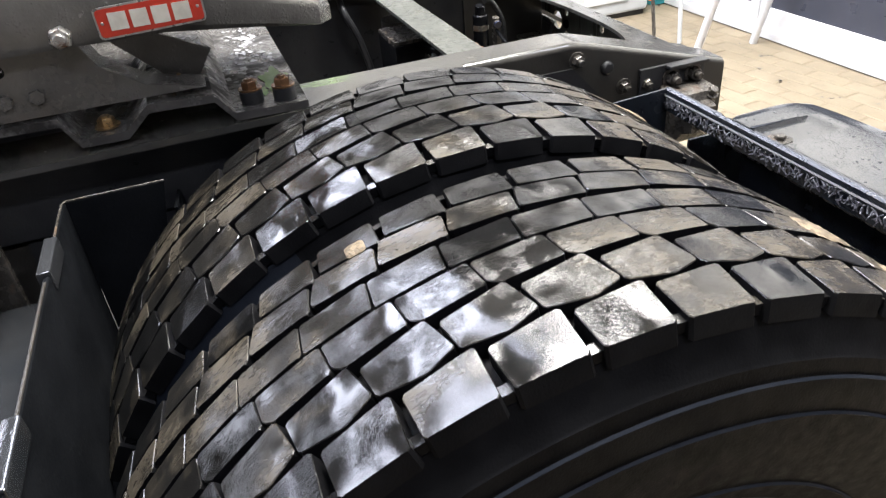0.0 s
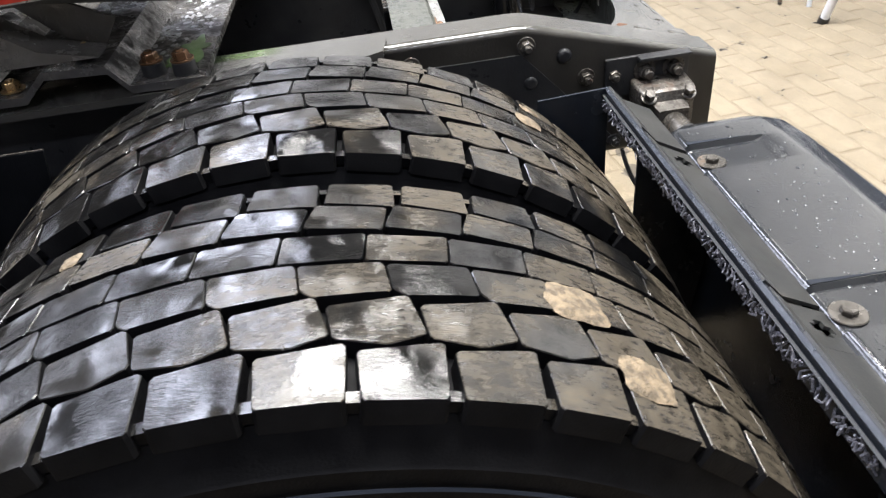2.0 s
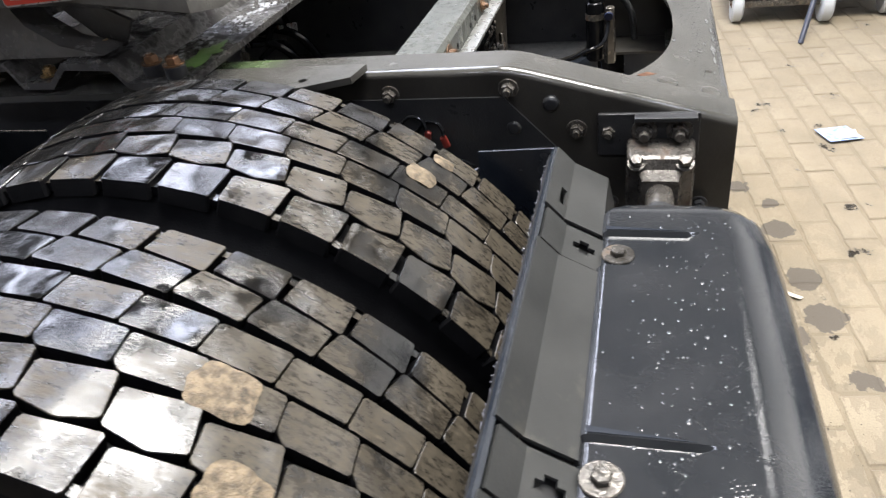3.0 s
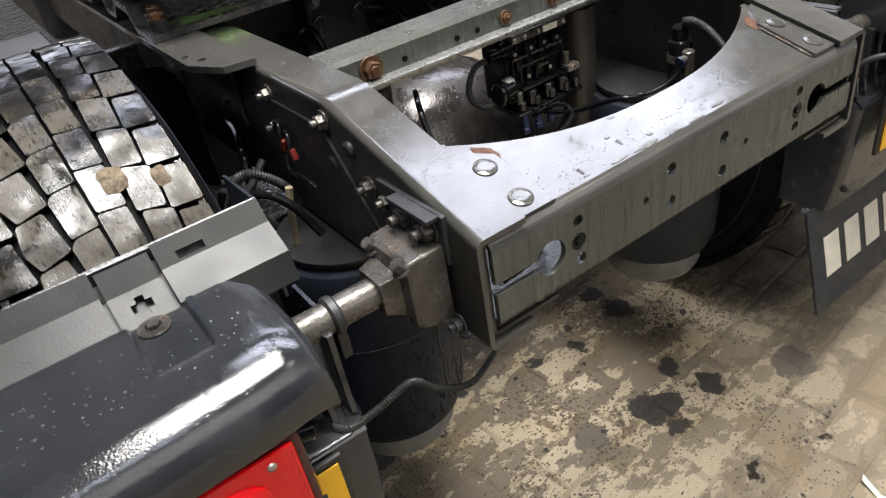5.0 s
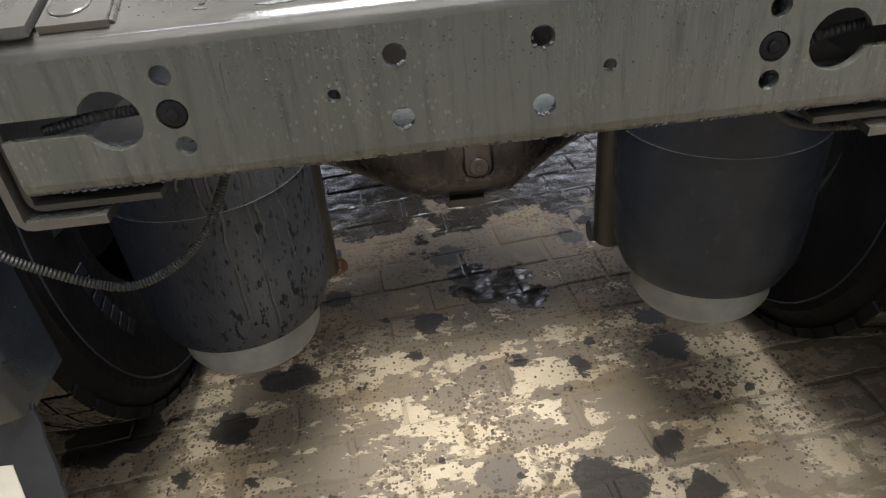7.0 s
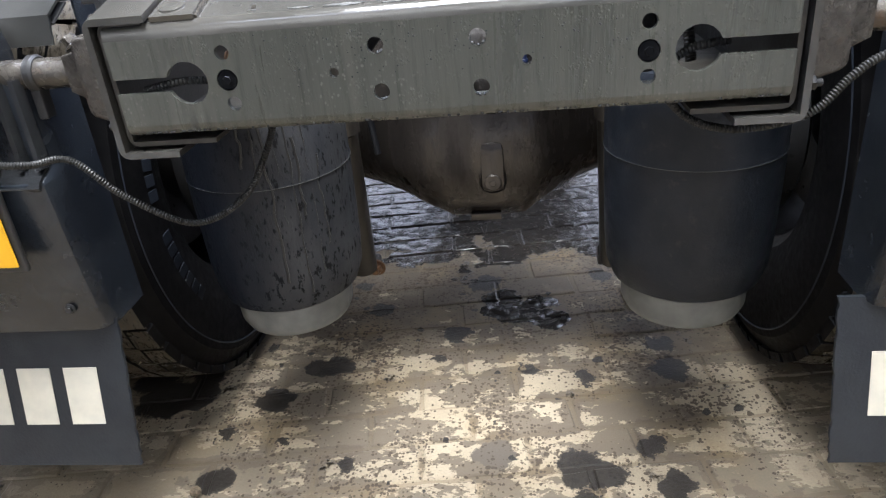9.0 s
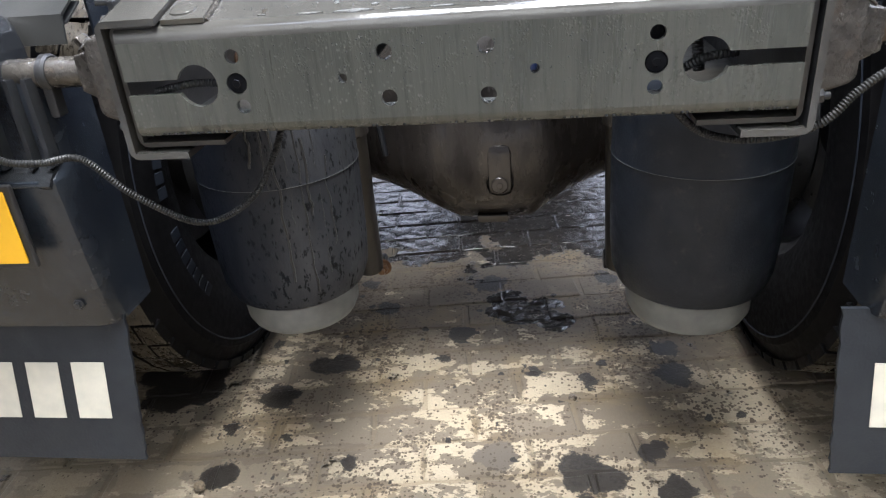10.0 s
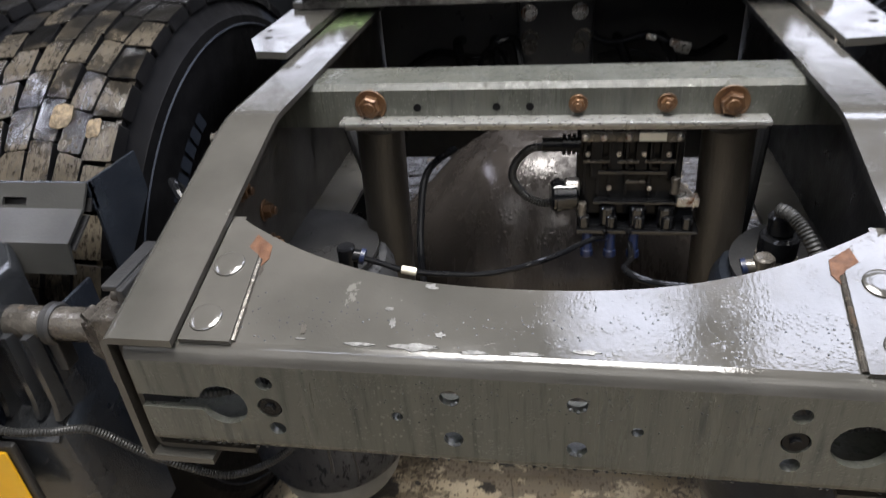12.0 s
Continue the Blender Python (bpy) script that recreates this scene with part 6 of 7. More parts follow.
hose("brake_hose", [(-0.53, 0.5, 0.8), (-0.5, 0.46, 0.87), (-0.45, 0.45, 0.84), (-0.42, 0.47, 0.78)], 0.008, CABLE, "black corrugated hose beside the rail", rib=0.0012)
# height sensor with its corrugated lead on the far side
hs_ = thing("height_sensor", "black level sensor with a dull metal band and plug", "sensor", (0.278, 0.24, 0.74))
bm = bmesh.new()
rod(bm, (0.272, 0.25, 0.742), (0.272, 0.25, 0.88), 0.021, 22, chamfer=0.003)
rod(bm, (0.272, 0.25, 0.88), (0.27, 0.25, 0.905), 0.014, 22, chamfer=0.003)
part("sensor_body", bm, VALVE, hs_)
bm = bmesh.new()
rod(bm, (0.272, 0.25, 0.84), (0.272, 0.25, 0.854), 0.0222, 22)
part("metal_band", bm, GALV, hs_, "dull metal band")
hose("sensor_cable", [(0.262, 0.24, 0.915), (0.274, 0.225, 0.913), (0.292, 0.2, 0.89), (0.31, 0.17, 0.84), (0.32, 0.16, 0.77)], 0.008, CABLE, "black corrugated cable from the level sensor", rib=0.0013)
# air hoses lying deep in the frame
hose("air_hose", [(-0.375, 0.62, 0.93), (-0.34, 0.62, 0.9), (-0.31, 0.6, 0.82), (-0.29, 0.62, 0.72), (-0.28, 0.7, 0.64)], 0.009, DARK, "thick black hose along the rail")
hose("air_hose", [(0.385, 0.6, 0.95), (0.34, 0.6, 0.925), (0.325, 0.57, 0.84), (0.31, 0.55, 0.7), (0.29, 0.6, 0.6)], 0.009, DARK, "thick black hose along the rail")

# ---- black filler box added ahead of the mudguard, hiding bright floor ----
eb = thing("filler_box", "added black box on brackets, filling the dark space beside the rail", "box", (-0.88, 1.7, 0.4))
bm = bmesh.new()
box(bm, (-1.2, 1.235, 0.38), (-0.54, 2.2, 0.8), 0.02)
part("box_shell", bm, HOOD, eb)
bm = bmesh.new()
box(bm, (-1.21, 1.225, 0.79), (-0.528, 2.21, 0.825), 0.012)
lid = part("box_lid", bm, PLASTIC, eb)
for y in (1.5, 1.95):
    bm = bmesh.new()
    box(bm, (-0.545, y - 0.03, 0.62), (-0.404, y + 0.03, 0.7), 0.004)
    part("box_bracket", bm, DARK, eb)
    bm = bmesh.new()
    box(bm, (-1.213, y - 0.02, 0.74), (-1.198, y + 0.02, 0.81), 0.003)
    part("latch", bm, DARK, lid)

# ---- fifth wheel coupling ----
fw_ = thing("fifth_wheel", "wet black fifth wheel coupling on a corrugated mounting plate", "coupling", (C, 1.2, 1.0))
WAVE = [(0.882, 1.009), (0.99, 1.011), (1.015, 1.045), (1.105, 1.049), (1.142, 1.017), (1.204, 1.018), (1.222, 1.053), (1.33, 1.056), (1.36, 1.02), (1.42, 1.02), (1.44, 1.055),
        (1.53, 1.055), (1.56, 1.02), (1.66, 1.02)]
bm = bmesh.new()
loop = WAVE + [(y, z - 0.012) for y, z in WAVE[::-1]]
loft(bm, [[(x, y, z) for y, z in loop] for x in (C - 0.482, C + 0.482)])
base = part("mounting_plate", fix(bm), MOUNT, fw_, "black corrugated mounting plate with flaking paint")
rnd = random.Random(11)
for cx, cy, r, n in ((-0.08, 0.93, 0.03, 26), (-0.17, 0.95, 0.03, 24), (-0.21, 0.915, 0.026, 18), (-0.03, 0.95, 0.03, 20), (-0.27, 0.965, 0.02, 10), (-0.33, 0.955, 0.03, 14)):
    bm = bmesh.new()
    for q in range(n):
        px, py, pr = cx + rnd.gauss(0, r), cy + rnd.gauss(0, r * 0.5), rnd.uniform(0.0015, 0.0075)
        if not 0.886 < py < 0.985:
            continue
        o = [(px + pr * rnd.uniform(0.4, 1.5) * math.cos(k * math.tau / 9), py + pr * rnd.uniform(0.4, 1.1) * math.sin(k * math.tau / 9)) for k in range(9)]
        plate(bm, o, [], 0.0004 + rnd.random() * 0.0004, lambda u, v, w: (u, v, 1.0096 + (v - 0.882) * 0.0185 + w))
    tagged(part("paint_flake", bm, FLAKE, base, "bare flaked patch"), kind="stuff")
for cx, cy, hx, hy, sd in ((-0.345, 0.914, 0.05, 0.02, 1), (-0.4, 0.94, 0.022, 0.01, 6)):
    o = []
    for k in range(44):
        t_ = k * math.tau / 44
        rr = 1 + 0.9 * noise.noise(Vector((math.cos(t_) * 2.2 + sd, math.sin(t_) * 2.2, 0.3)))
        o.append((cx + hx * rr * math.cos(t_), max(0.885, cy + hy * rr * math.sin(t_))))
    bm = bmesh.new()
    plate(bm, o, [], 0.0006, lambda u, v, w: (u, v, 1.0097 + (v - 0.882) * 0.0185 + w))
    part("primer_patch", bm, GREEN, base, "bright green primer patch")
for s in (-1, 1):
    f = same if s < 0 else right
    for x, y, z, tall in ((-0.437, 0.96, 1.01, 1), (-0.447, 0.912, 1.0095, 1), (-0.41, 1.058, 1.048, 0), (-0.44, 1.168, 1.018, 0), (-0.41, 1.28, 1.055, 0), (-0.44, 1.39, 1.02, 0)):
        bm = bmesh.new()
        q = z
        if tall:
            rod(bm, (f(x), y, z), (f(x), y, z + 0.02), 0.0175, 22, chamfer=0.001)
            part("spacer", bm, DARK, fw_)
            bm = bmesh.new()
            q = z + 0.02
        hexa(bm, (f(x), y, q), (0, 0, 1), 0.0125, 0.011, True, 0.003)
        part("coupling_bolt", bm, RUST_WET if tall else GOLD, fw_, "wet red-brown flange bolt" if tall else "brown zinc flange bolt")
    # bearing bracket
    bm = bmesh.new()
    o = [(1.02, 1.056), (1.1, 1.075), (1.15, 1.11), (1.17, 1.15), (1.22, 1.17), (1.29, 1.165), (1.33, 1.12), (1.35, 1.058)]
    plate(bm, o, [circle(1.27, 1.125, 0.009, 14)], 0.06, lambda u, v, w: (f(-0.465 + w), u, v))
    part("bearing_bracket", bm, COUPLING, fw_)
    for y in (1.235, 1.275):
        bm = bmesh.new()
        hexa(bm, (f(-0.465), y, 1.085), (s, 0, 0), 0.011, 0.007, False)
        part("bracket_bolt", bm, COUPLING, fw_)
    bm = bmesh.new()
    hexa(bm, (f(-0.497), 1.175, 1.163), (s, 0, 0), 0.0145, 0.014, False, 0.008)
    part("pivot_nut", bm, STEEL, fw_, "bright pivot nut")
    bm = bmesh.new()
    o = [(0.9, 1.04), (1.03, 1.048), (1.06, 1.052), (1.14, 1.13), (1.1, 1.14), (1.0, 1.09), (0.93, 1.052)]
    plate(bm, o[1:6], [], 0.008, lambda u, v, w: (f(-0.40 + w), u, v))
    part("stiffener", bm, COUPLING, fw_)
# coupling top: horseshoe with drooping ramp tips and a rolled rim
outl = [(0.06, 1.3), (0.1, 1.05), (0.2, 0.86), (0.27, 0.82), (0.42, 0.815), (0.47, 0.84), (0.495, 0.93), (0.505, 1.05), (0.505, 1.35), (0.48, 1.52), (0.4, 1.66), (0.25, 1.74)]
full = [(C + x, y) for x, y in outl] + [(C - x, y) for x, y in outl[::-1]]


def sag(y):
    return 0.0 if y > 1.1 else ((1.1 - y) / 0.28) ** 1.6 * 0.085


def rim_loop(inset, z, droop):
    cx, cy = C, 1.25
    out = []
    for x, y in full:
        dx, dy = x - cx, y - cy
        ln = math.hypot(dx, dy)
        y2 = y - dy / ln * inset
        out.append((x - dx / ln * inset, y2, z - sag(y2) * droop))
    return out


bm = bmesh.new()
tmp = bmesh.new()
loops = [rim_loop(0.03, 1.15, 0.55), rim_loop(0.006, 1.148, 0.5), rim_loop(0.0, 1.158, 0.6), rim_loop(0.0, 1.195, 0.8), rim_loop(0.006, 1.218, 0.95), rim_loop(0.022, 1.23, 1.0), rim_loop(0.045, 1.234, 1.0)]
rows = loft(bm, loops, caps=False)
edges = []
for row in (rows[0], rows[-1]):
    es = []
    for i in range(len(row)):
        e = bm.edges.get((row[i], row[(i + 1) % len(row)]))
        es.append(e)
    bmesh.ops.triangle_fill(bm, edges=es, use_beauty=True)
tmp.free()
top_plate = part("coupling_plate", fix(bm), COUPLING, fw_, "wet scuffed coupling plate with traces of green grease")
badge = bmesh.new()
bd = lambda u, v, w: (-0.4985 - w - 0.002, u, v)
def rounded(u0, v0, u1, v1, r, tilt):
    out = []
    for cu, cv, a0 in ((u1 - r, v1 - r, 0), (u0 + r, v1 - r, 90), (u0 + r, v0 + r, 180), (u1 - r, v0 + r, 270)):
        for k in range(5):
            a = radians(a0 + k * 22.5)
            out.append((cu + r * math.cos(a), cv + r * math.sin(a) - tilt * (cu - u0)))
    return out


plate(badge, rounded(0.998, 1.157, 1.128, 1.192, 0.005, 0.03), [], 0.002, bd)
bdg = part("badge", badge, RED, top_plate, "red maker's badge with pale bars")
bm = bmesh.new()
plate(bm, rounded(0.9955, 1.1545, 1.1305, 1.1945, 0.006, 0.03), [], 0.0015, bd)
part("badge_rim", bm, BRIGHT, bdg, "thin metal rim")
for u, v in ((1.0035, 1.174), (1.1225, 1.171)):
    bm = bmesh.new()
    dome(bm, (-0.5025, u, v), (-1, 0, 0), 0.0022, 0.0015, 10)
    part("badge_rivet", bm, STEEL, bdg)
for u0, u1 in ((1.092, 1.114), (1.066, 1.087), (1.04, 1.061), (1.013, 1.035)):
    bm = bmesh.new()
    plate(bm, [(u0, 1.161), (u1, 1.161), (u1, 1.183), (u0, 1.183)], [], 0.0008, lambda u, v, w: (-0.5026 - w, u, v))
    part("badge_bar", bm, CREAM, bdg)
def smear(name, line, wide, mat, label, lift):
    """A thin uneven streak lying on the plate's rolled rim along (x, y, z) places."""
    b_ = bmesh.new()
    r_ = random.Random(len(line) * 7)
    top_, low_ = [], []
    for k, (x, y, z) in enumerate(line):
        w_k = wide * (0.25 if k in (0, len(line) - 1) else r_.uniform(0.7, 1.2))
        top_.append(b_.verts.new((x + w_k, y, z + lift + w_k * 0.12)))
        low_.append(b_.verts.new((x - w_k, y, z + lift - w_k * 0.3)))
    for k in range(len(line) - 1):
        b_.faces.new((low_[k], low_[k + 1], top_[k + 1], top_[k]))
    bmesh.ops.solidify(b_, geom=b_.faces[:], thickness=0.0012)
    return part(name, fix(b_), mat, top_plate, label)


smear("grease_trace", [(C - 0.487 + 0.0016 * math.sin(y * 90), y, 1.2295 - sag(y)) for y in [1.075 + 0.0125 * k for k in range(15)]], 0.006, GREASE, "yellow-green grease streak", 0.001)
smear("grease_trace", [(C - 0.474, y, 1.2325 - sag(y)) for y in [1.13 + 0.012 * k for k in range(7)]], 0.003, GREASE, "yellow-green grease streak", 0.001)
smear("grease_trace", [(C - 0.478 - 0.06 * (1.07 - y), y, 1.231 - sag(y)) for y in [1.012 + 0.01 * k for k in range(6)]], 0.009, TAN_GREASE, "orange-tan grease patch", 0.001)

fw_.location += Vector((0, -0.046, 0.007))

# ---- dark parts deeper in the frame ----
deep = thing("inner_crossmember", "black crossmember plate with bolts and brake hoses between the rails", "truck frame", (C, 1.12, 0.7))
bm = bmesh.new()
# plate widened to black out the background; bolts and hoses below are real parts
box(bm, (C - WEB + 0.012, 1.12, 0.57), (C + WEB - 0.012, 1.14, 0.975), 0.003)
part("crossmember_plate", bm, DARK, deep)
bm = bmesh.new()
box(bm, (-0.07, 1.06, 0.78), (0.09, 1.12, 0.98), 0.01)
part("centre_bracket", bm, DARK, deep)
for x in (-0.045, 0.06):
    for z in (0.93, 0.86):
        bm = bmesh.new()
        hexa(bm, (x, 1.06, z), (0, -1, 0), 0.012, 0.01)
        part("bolt", bm, STEEL if z > 0.9 else GALV, deep)
for x in (-0.2, -0.12, 0.14, 0.23):
    bm = bmesh.new()
    tube(bm, [(x, 1.12, 0.86), (x, 1.05, 0.87), (x + 0.02, 0.99, 0.83), (x + 0.05, 0.95, 0.72)], 0.011, 10)
    part("brake_hose", fix(bm), VALVE, deep)
for line, r in (([(-0.33, 1.1, 0.8), (-0.25, 1.06, 0.85), (-0.152, 1.04, 0.842), (-0.11, 1.04, 0.876), (-0.075, 1.05, 0.875), (-0.06, 1.03, 0.82)], 0.009),
                ([(-0.16, 1.05, 0.8), (-0.135, 1.03, 0.86), (-0.1, 1.03, 0.862), (-0.085, 1.04, 0.8)], 0.006),
                ([(0.09, 1.05, 0.88), (0.13, 1.03, 0.872), (0.2, 1.04, 0.884), (0.25, 1.03, 0.865), (0.3, 1.05, 0.84), (0.36, 1.09, 0.86)], 0.008),
                ([(0.1, 1.04, 0.84), (0.16, 1.02, 0.855), (0.22, 1.03, 0.835), (0.27, 1.04, 0.79)], 0.007)):
    bm = bmesh.new()
    tube(bm, line, r, 10)
    part("brake_hose", fix(bm), VALVE, deep, "wet black hose")
for x, z in ((-0.043, 0.885), (0.068, 0.885)):
    bm = bmesh.new()
    tube(bm, [(x + 0.016 * math.cos(a), 1.052, z - 0.008 + 0.016 * math.sin(a)) for a in (0, 0.6, 1.2, 1.8, 2.5, 3.14)], 0.004, 8, 4)
    part("hose_clip", fix(bm), GALV, deep, "dull metal hose clip")
# bright steel pieces added where the wet hoses glint
for lo, hi in (((0.192, 1.018, 0.878), (0.214, 1.028, 0.888)), ((0.238, 1.015, 0.852), (0.282, 1.027, 0.874))):
    bm = bmesh.new()
    box(bm, lo, hi, 0.003, (0, 14, 0))
    part("hose_clip", bm, STEEL, deep, "bright metal piece in place of a glint on the wet hose")
# unseen block, added to keep window light and its reflection off the wet floor
box_b = bmesh.new()
box(box_b, (C - WEB - 0.05, 2.9, 0.62), (C + WEB + 0.05, 5.4, 0.98), 0.05)
solo("underbody", box_b, DARK, "plain black block for the truck's unseen underbody, blocking light", "truck underbody", loc=(C, 3.4, 0.62))
prop = bmesh.new()
rod(prop, (0.03, 1.0, 0.6), (0.03, 2.2, 0.68), 0.055, 24)
solo("propshaft", prop, DARK, "black propeller shaft running to the axle", "shaft", loc=(0.03, 1.0, 0.6))

# ---- things on the floor behind the truck ----
bm = bmesh.new()
plate(bm, [(0.35, -0.19), (0.335, -0.196), (0.322, -0.235), (0.326, -0.26), (0.298, -0.312), (0.31, -0.322), (0.336, -0.268), (0.334, -0.236)], [], 0.002,
      lambda u, v, w: (u, v, 0.003 + w + 0.004 * math.sin(v * 60)))
solo("paper_scrap", bm, WHITE, "twisted strip of white paper on the pavers", "litter", loc=(0.33, -0.25, 0))
w_ = thing("wrapper", "pale blue plastic wrapper with a white corner on the pavers", "litter", (1.3, -0.64, 0))
bm = bmesh.new()
plate(bm, [(1.24, -0.6), (1.34, -0.56), (1.38, -0.68), (1.27, -0.72)], [], 0.002, lambda u, v, w: (u, v, 0.004 + w + 0.008 * math.sin(u * 50) ** 2))
part("blue_film", bm, FILM, w_)
bm = bmesh.new()
plate(bm, [(1.26, -0.64), (1.31, -0.65), (1.33, -0.7), (1.27, -0.7)], [], 0.002, lambda u, v, w: (u, v, 0.015 + w + 0.004 * math.sin(v * 90)))
part("white_film", bm, WHITE, w_)
bm = bmesh.new()
bmesh.ops.create_icosphere(bm, subdivisions=2, radius=0.014)
for v in bm.verts:
    v.co *= 0.8 + 0.35 * noise.noise(v.co * 60)
    v.co.z *= 0.7
    v.co += Vector((-0.553, 0.16, 0.008))
solo("pebble", bm, CAKED, "pale crumb of gravel on the pavers", "pebble", loc=(-0.553, 0.16, 0))

# ladder legs
ld = thing("step_ladder", "aluminium step ladder standing open near the doors", "ladder", (1.75, -1.74, 0))
bm = bmesh.new()
for a, b_ in (((1.75, -1.72, 0.0), (1.15, -1.72, 1.75)), ((1.75, -2.12, 0.0), (1.2, -2.05, 1.75))):
    rod(bm, a, b_, 0.022, 12)
part("front_stile", bm, ALU, ld, "bright aluminium stiles")
bm = bmesh.new()
for a, b_ in (((2.05, -1.9, 0.0), (1.4, -1.9, 1.75)),):
    rod(bm, (1.98, -1.78, 0.0), (2.12, -1.76, 1.6), 0.013, 10)
part("rear_stile", bm, GREY, ld)
bm = bmesh.new()
rod(bm, (1.752, -1.72, -0.001), (1.74, -1.72, 0.03), 0.026, 12)
part("foot", bm, BLACK, ld, "black rubber foot")
br = thing("broom", "thin dark broom handle with an orange grip", "broom", (2.07, -1.6, 0))
bm = bmesh.new()
rod(bm, (2.075, -1.6, 0.0), (2.36, -1.6, 1.4), 0.011, 10)
part("handle", bm, GALV, br)
bm = bmesh.new()
rod(bm, (2.14, -1.6, 0.235), (2.175, -1.6, 0.36), 0.0145, 12)
part("grip", bm, ORANGE, br, "orange grip")

cb = thing("machine_cabinet", "pale grey sheet-metal machine with a film-wrapped front", "cabinet", (2.9, -1.7, 0))
bm = bmesh.new()
box(bm, (2.62, -1.92, 0.03), (3.3, -1.32, 1.5), 0.03)
part("cabinet_body", bm, GREY, cb)
bm = bmesh.new()
box(bm, (2.606, -1.75, 0.12), (2.618, -1.42, 1.4), 0.004)
part("front_panel", bm, ALU, cb)
bm = bmesh.new()
box(bm, (2.65, -1.9, 0.0), (3.27, -1.35, 0.031))
part("plinth", bm, BLACK, cb)
bm = bmesh.new()
tube(bm, [(2.6, -1.5, 0.9), (2.59, -1.48, 0.6), (2.595, -1.52, 0.35), (2.6, -1.5, 0.2)], 0.008, 8)
part("lead", fix(bm), BLACK, cb)
bk = thing("bucket", "teal plastic bucket beside the machine", "bucket", (2.85, -2.12, 0))
bm = bmesh.new()
lathe(bm, [(0.002, 0.09), (0.26, 0.125), (0.265, 0.13), (0.26, 0.12), (0.01, 0.085)], (2.85, -2.12, 0), "z", 28, True)
part("bucket_shell", fix(bm), TEAL, bk)

dl = thing("dolly", "grey-tyred workshop dolly with a blue handle", "dolly", (2.75, -0.75, 0))
for x, y in ((2.68, -0.5), (2.62, -0.92), (3.1, -0.5), (3.05, -0.92), (2.7, -1.22)):
    bm = bmesh.new()
    lathe(bm, [(-0.025, 0.04), (-0.03, 0.085), (-0.02, 0.1), (0.02, 0.1), (0.03, 0.085), (0.025, 0.04)], (x, y, 0.1), "y", 32)
    wh = part("dolly_wheel", fix(bm), GREY, dl, "grey rubber wheel")
    bm = bmesh.new()
    hexa(bm, (x, y + 0.026, 0.1), (0, 1, 0), 0.02, 0.01)
    part("axle_nut", bm, STEEL, wh)
bm = bmesh.new()
box(bm, (2.6, -0.9, 0.09), (2.66, -0.5, 0.125), 0.006)
box(bm, (2.6, -1.25, 0.13), (3.15, -0.45, 0.17), 0.008)
part("deck", bm, GALV, dl)
bm = bmesh.new()
rod(bm, (2.3, -0.77, 0.0), (2.62, -0.92, 0.5), 0.013, 12)
part("blue_leg", bm, NAVY, dl, "dark blue painted strut")

dl.location.y += 0.17
ld.location.y += 0.07
w_.location.y += 0.05

# ---- dried mud on the tyres ----
def mud_cake(x, a, w, h, seed):
    """A cake of dry mud on a tread at angle a from its top (positive to the rear)."""
    b = bmesh.new()
    r_ = random.Random(seed)
    rings = []
    for q, lift in ((1.0, 0.0004), (0.85, 0.0016), (0.6, 0.0022), (0.3, 0.0026)):
        lp = []
        for k in range(36):
            t = k * math.tau / 36
            sq = 1 / max(abs(math.cos(t)), abs(math.sin(t))) ** 0.6
            rr = q * sq * (0.8 + 0.13 * noise.noise(Vector((math.cos(t) * 1.5 + seed, math.sin(t) * 1.5, 0))) + 0.025 * noise.noise(Vector((math.cos(t) * 5 + seed, math.sin(t) * 5, 0))))
            u, v = h * rr * math.sin(t), x + w * rr * math.cos(t)
            rad = crown(v - (OUT_X if x < -0.9 else IN_X)) + lift + r_.uniform(-0.0006, 0.0006)
            th = -(a + u / RT)
            lp.append((v, AX_Y + rad * math.sin(th), AX_Z + rad * math.cos(th)))
        rings.append(lp)
    loft(b, rings)
    return fix(b)


for x, a, w, h, sd in ((-1.073, 0.523, 0.03, 0.036, 1), (-1.143, 0.609, 0.026, 0.034, 2), (-0.954, -0.32, 0.015, 0.013, 3), (-0.676, 0.634, 0.02, 0.026, 4), (-0.621, 0.67, 0.013, 0.02, 5)):
    solo("mud_cake", mud_cake(x, a, w, h, sd), CAKED, "cake of pale dry mud stuck on the tread", "mud", "mud on the tyres")

# ---- worn paint on the rear crossmember's flange ----
def fleck(cx, cy, w, h, seed):
    """A ragged thin flake lying on the sloping flange."""
    b_ = bmesh.new()
    lo, hi = [], []
    for k in range(22):
        t = k * math.tau / 22
        q = 0.7 + 0.55 * noise.noise(Vector((math.cos(t) * 2.2 + seed, math.sin(t) * 2.2, seed)))
        x, y = cx + w * q * math.cos(t), cy + h * 0.65 * q * math.sin(t)
        z = 0.8861 + 0.2727 * y
        lo.append((x, y, z - 0.001))
        hi.append((x, y, z + 0.0006))
    loft(b_, [lo, hi])
    return fix(b_)


bm = bmesh.new()
rw = random.Random(77)
for k in range(95):
    # hanging along the bend under the face
    e = rw.uniform(0.0008, 0.002)
    dome(bm, (rw.uniform(XL + 0.01, XR - 0.01), 0.004, FB - 0.0095), (0, -0.5, -0.87), e, e * 1.1, 8)
for hx, hz, hr in holes_at[6:]:
    for k in range(3):
        a = math.pi * 1.5 + rw.uniform(-0.9, 0.9)
        dome(bm, (hx + hr * 0.9 * math.cos(a), 0.0005, hz + hr * 0.9 * math.sin(a)), (0, -0.8, 0.6), hr * 0.2, 0.0014, 8)
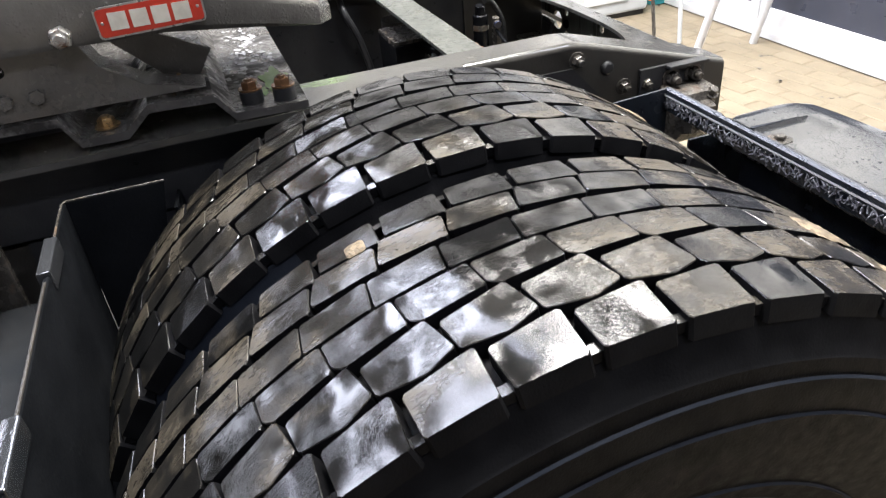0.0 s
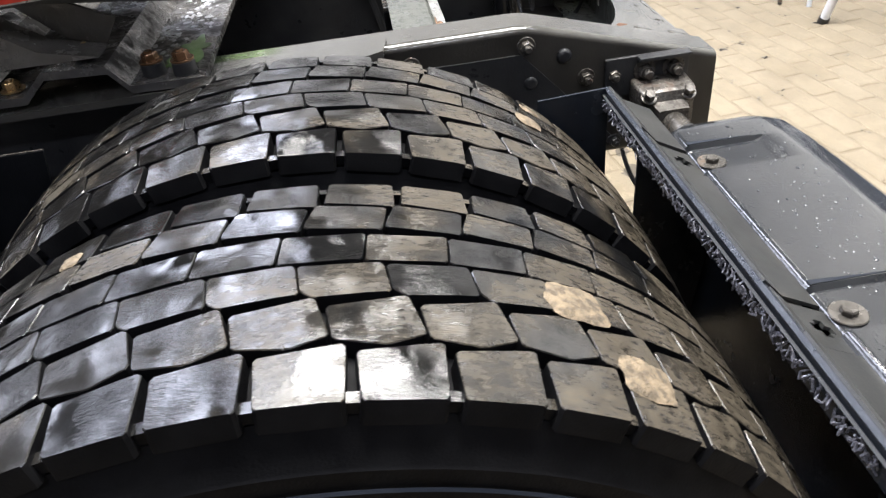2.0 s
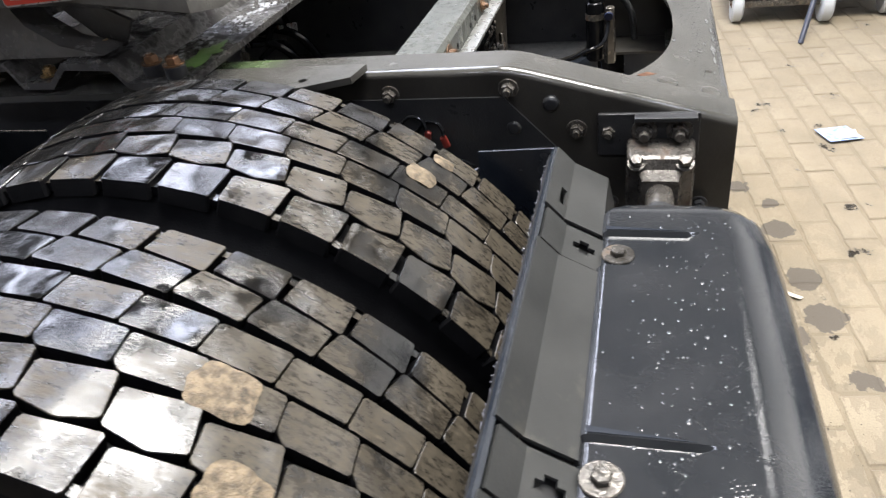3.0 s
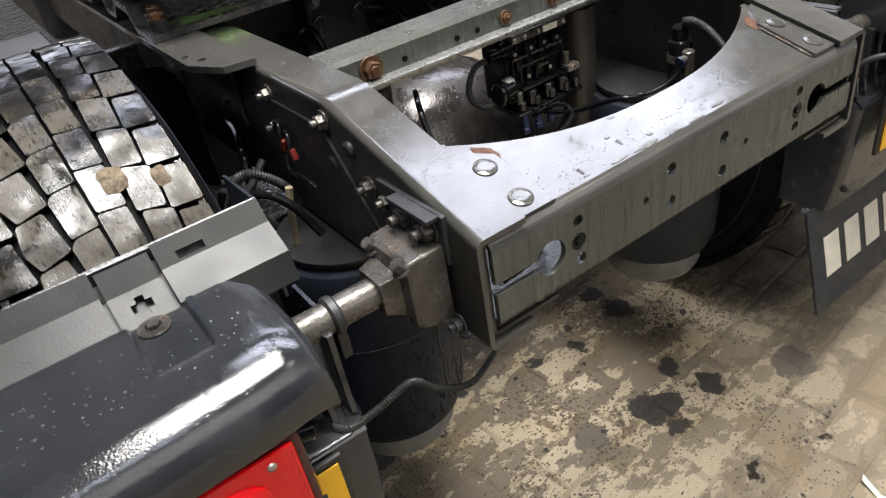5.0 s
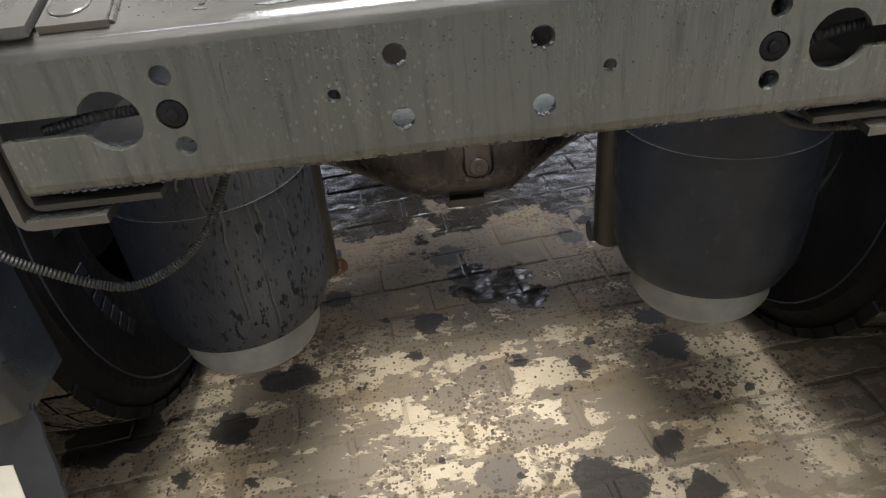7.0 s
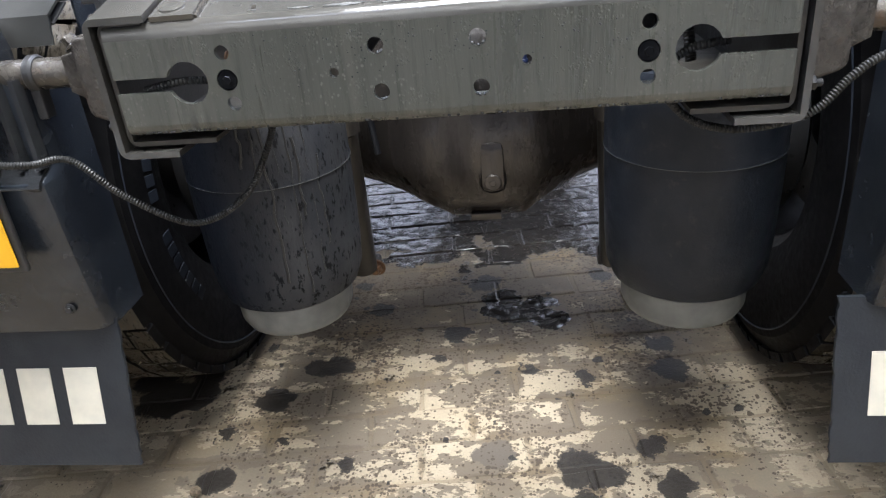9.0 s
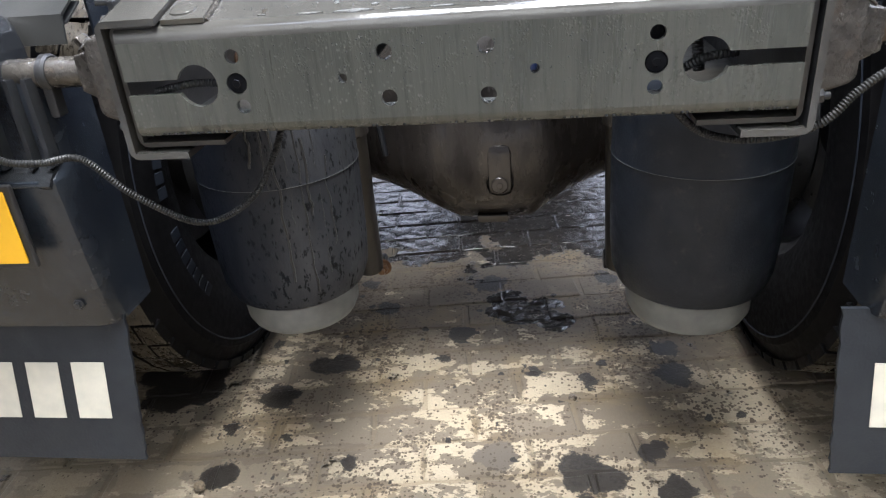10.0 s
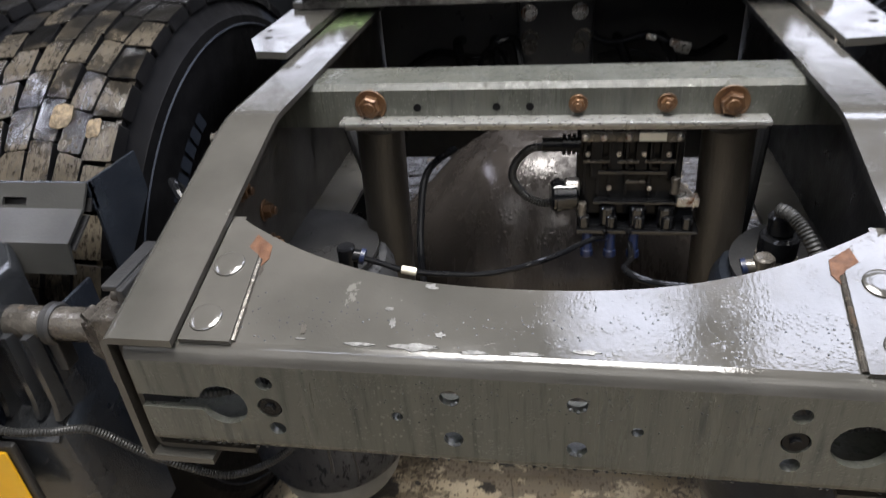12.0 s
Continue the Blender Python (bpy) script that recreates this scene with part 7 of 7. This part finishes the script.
for k in range(220):
    x, q = rw.uniform(-0.27, 0.3), rw.triangular(0.002, 0.07, 0.03)
    e = rw.uniform(0.0004, 0.001)
    dome(bm, on_slope(x, q, 0.0), (0, -0.26, 0.96), e * 1.2, e * 0.5, 8)
for k in range(170):
    # runs of drops on the upper half of the face
    e = rw.uniform(0.0005, 0.0012)
    dome(bm, (rw.uniform(-0.2, 0.22), 0.0002, rw.triangular(0.8, 0.87, 0.865)), (0, -1, 0), e, e * 0.6, 8)
tagged(part("water_drop", fix(bm), WATER, crossmember, "scattered clear water drops"), kind="stuff")

for k, (x, y, w, h) in enumerate(((-0.143, 0.017, 0.02, 0.004), (-0.09, 0.0165, 0.03, 0.007), (-0.07, 0.03, 0.006, 0.006), (-0.038, 0.014, 0.016, 0.004), (0.007, 0.015, 0.022, 0.004),
                                  (-0.086, 0.085, 0.009, 0.006), (-0.122, 0.057, 0.006, 0.004), (-0.116, 0.042, 0.004, 0.011), (0.06, 0.02, 0.018, 0.005), (-0.2, 0.02, 0.008, 0.002))):
    part("paint_scuff", fleck(x, y, w, h, k * 3.7), SCUFF, crossmember, "pale worn paint")
for k, (x, y, w, h) in enumerate(((-0.284, 0.128, 0.011, 0.014), (-0.266, 0.098, 0.0035, 0.02), (-0.266, 0.05, 0.003, 0.018), (-0.2, 0.03, 0.004, 0.012))):
    part("rust_stain", fleck(x, y, w, h, 50 + k * 2.3), POST, crossmember, "reddish rust stain")

# ---- pavers ----
PAVERS = []
for k in range(6):
    rj = random.Random(50 + k)
    hx, hy = PL / 2 - 0.003, PW / 2 - 0.003
    edge = [(-hx + i * hx / 3, -hy) for i in range(6)] + [(hx, -hy + i * hy) for i in range(2)] + [(hx - i * hx / 3, hy) for i in range(6)] + [(-hx, hy - i * hy) for i in range(2)]
    edge = [(x + rj.uniform(-0.004, 0.0018) * (1 if x > 0 else -1), y + rj.uniform(-0.0045, 0.0018) * (1 if y > 0 else -1)) for x, y in edge]
    n_ = len(edge)
    vs = [(x, y, -0.012) for x, y in edge] + [(x, y, -0.003 + rj.uniform(-0.001, 0.0005)) for x, y in edge]
    vs += [(x * (1 - 0.004 / hx), y * (1 - 0.004 / hy), rj.uniform(-0.0006, 0)) for x, y in edge]
    fs = [tuple(range(2 * n_, 3 * n_))] + [(q * n_ + i, q * n_ + (i + 1) % n_, (q + 1) * n_ + (i + 1) % n_, (q + 1) * n_ + i) for q in range(2) for i in range(n_)]
    pv = bpy.data.meshes.new("paver")
    pv.from_pydata(vs, [], fs)
    pv.materials.append(PAVER)
    PAVERS.append((pv, vs, fs))
rnd = random.Random(21)
far_v, far_f = [], []
turn = Matrix.Rotation(TURN, 4, "Z")
for j in range(-34, 124):
    for i in range(-40, 41):
        p = turn @ Vector(((i + (0.5 if j % 2 else 0.0)) * PL + 0.0152, j * PW + 0.0445, 0))
        if not (X0 + 0.12 < p.x < X1 - 0.12 and Y0 + 0.25 < p.y < Y1 - 0.12):
            continue
        p.z = rnd.uniform(-0.003, 0.0005)
        m = Matrix.Translation(p) @ pose(0, 0, 0, rnd.uniform(-0.5, 0.5), rnd.uniform(-0.35, 0.35), math.degrees(TURN) + rnd.uniform(-0.5, 0.5))
        pv, vs, fs = PAVERS[rnd.randrange(6)]
        if -0.9 < p.x < 0.95 and -0.42 < p.y < 1.12:
            ob = new("paver", pv)
            ob.parent = floor
            ob.matrix_basis = m
        else:
            n = len(far_v)
            far_v += [tuple(m @ Vector(q)) for q in vs]
            far_f += [tuple(n + k for k in q) for q in fs]
rest = bpy.data.meshes.new("paving")
rest.from_pydata(far_v, [], far_f)
rest.materials.append(PAVER)
paving = new("paving", rest)
paving.parent = floor
tagged(paving, kind="stuff")
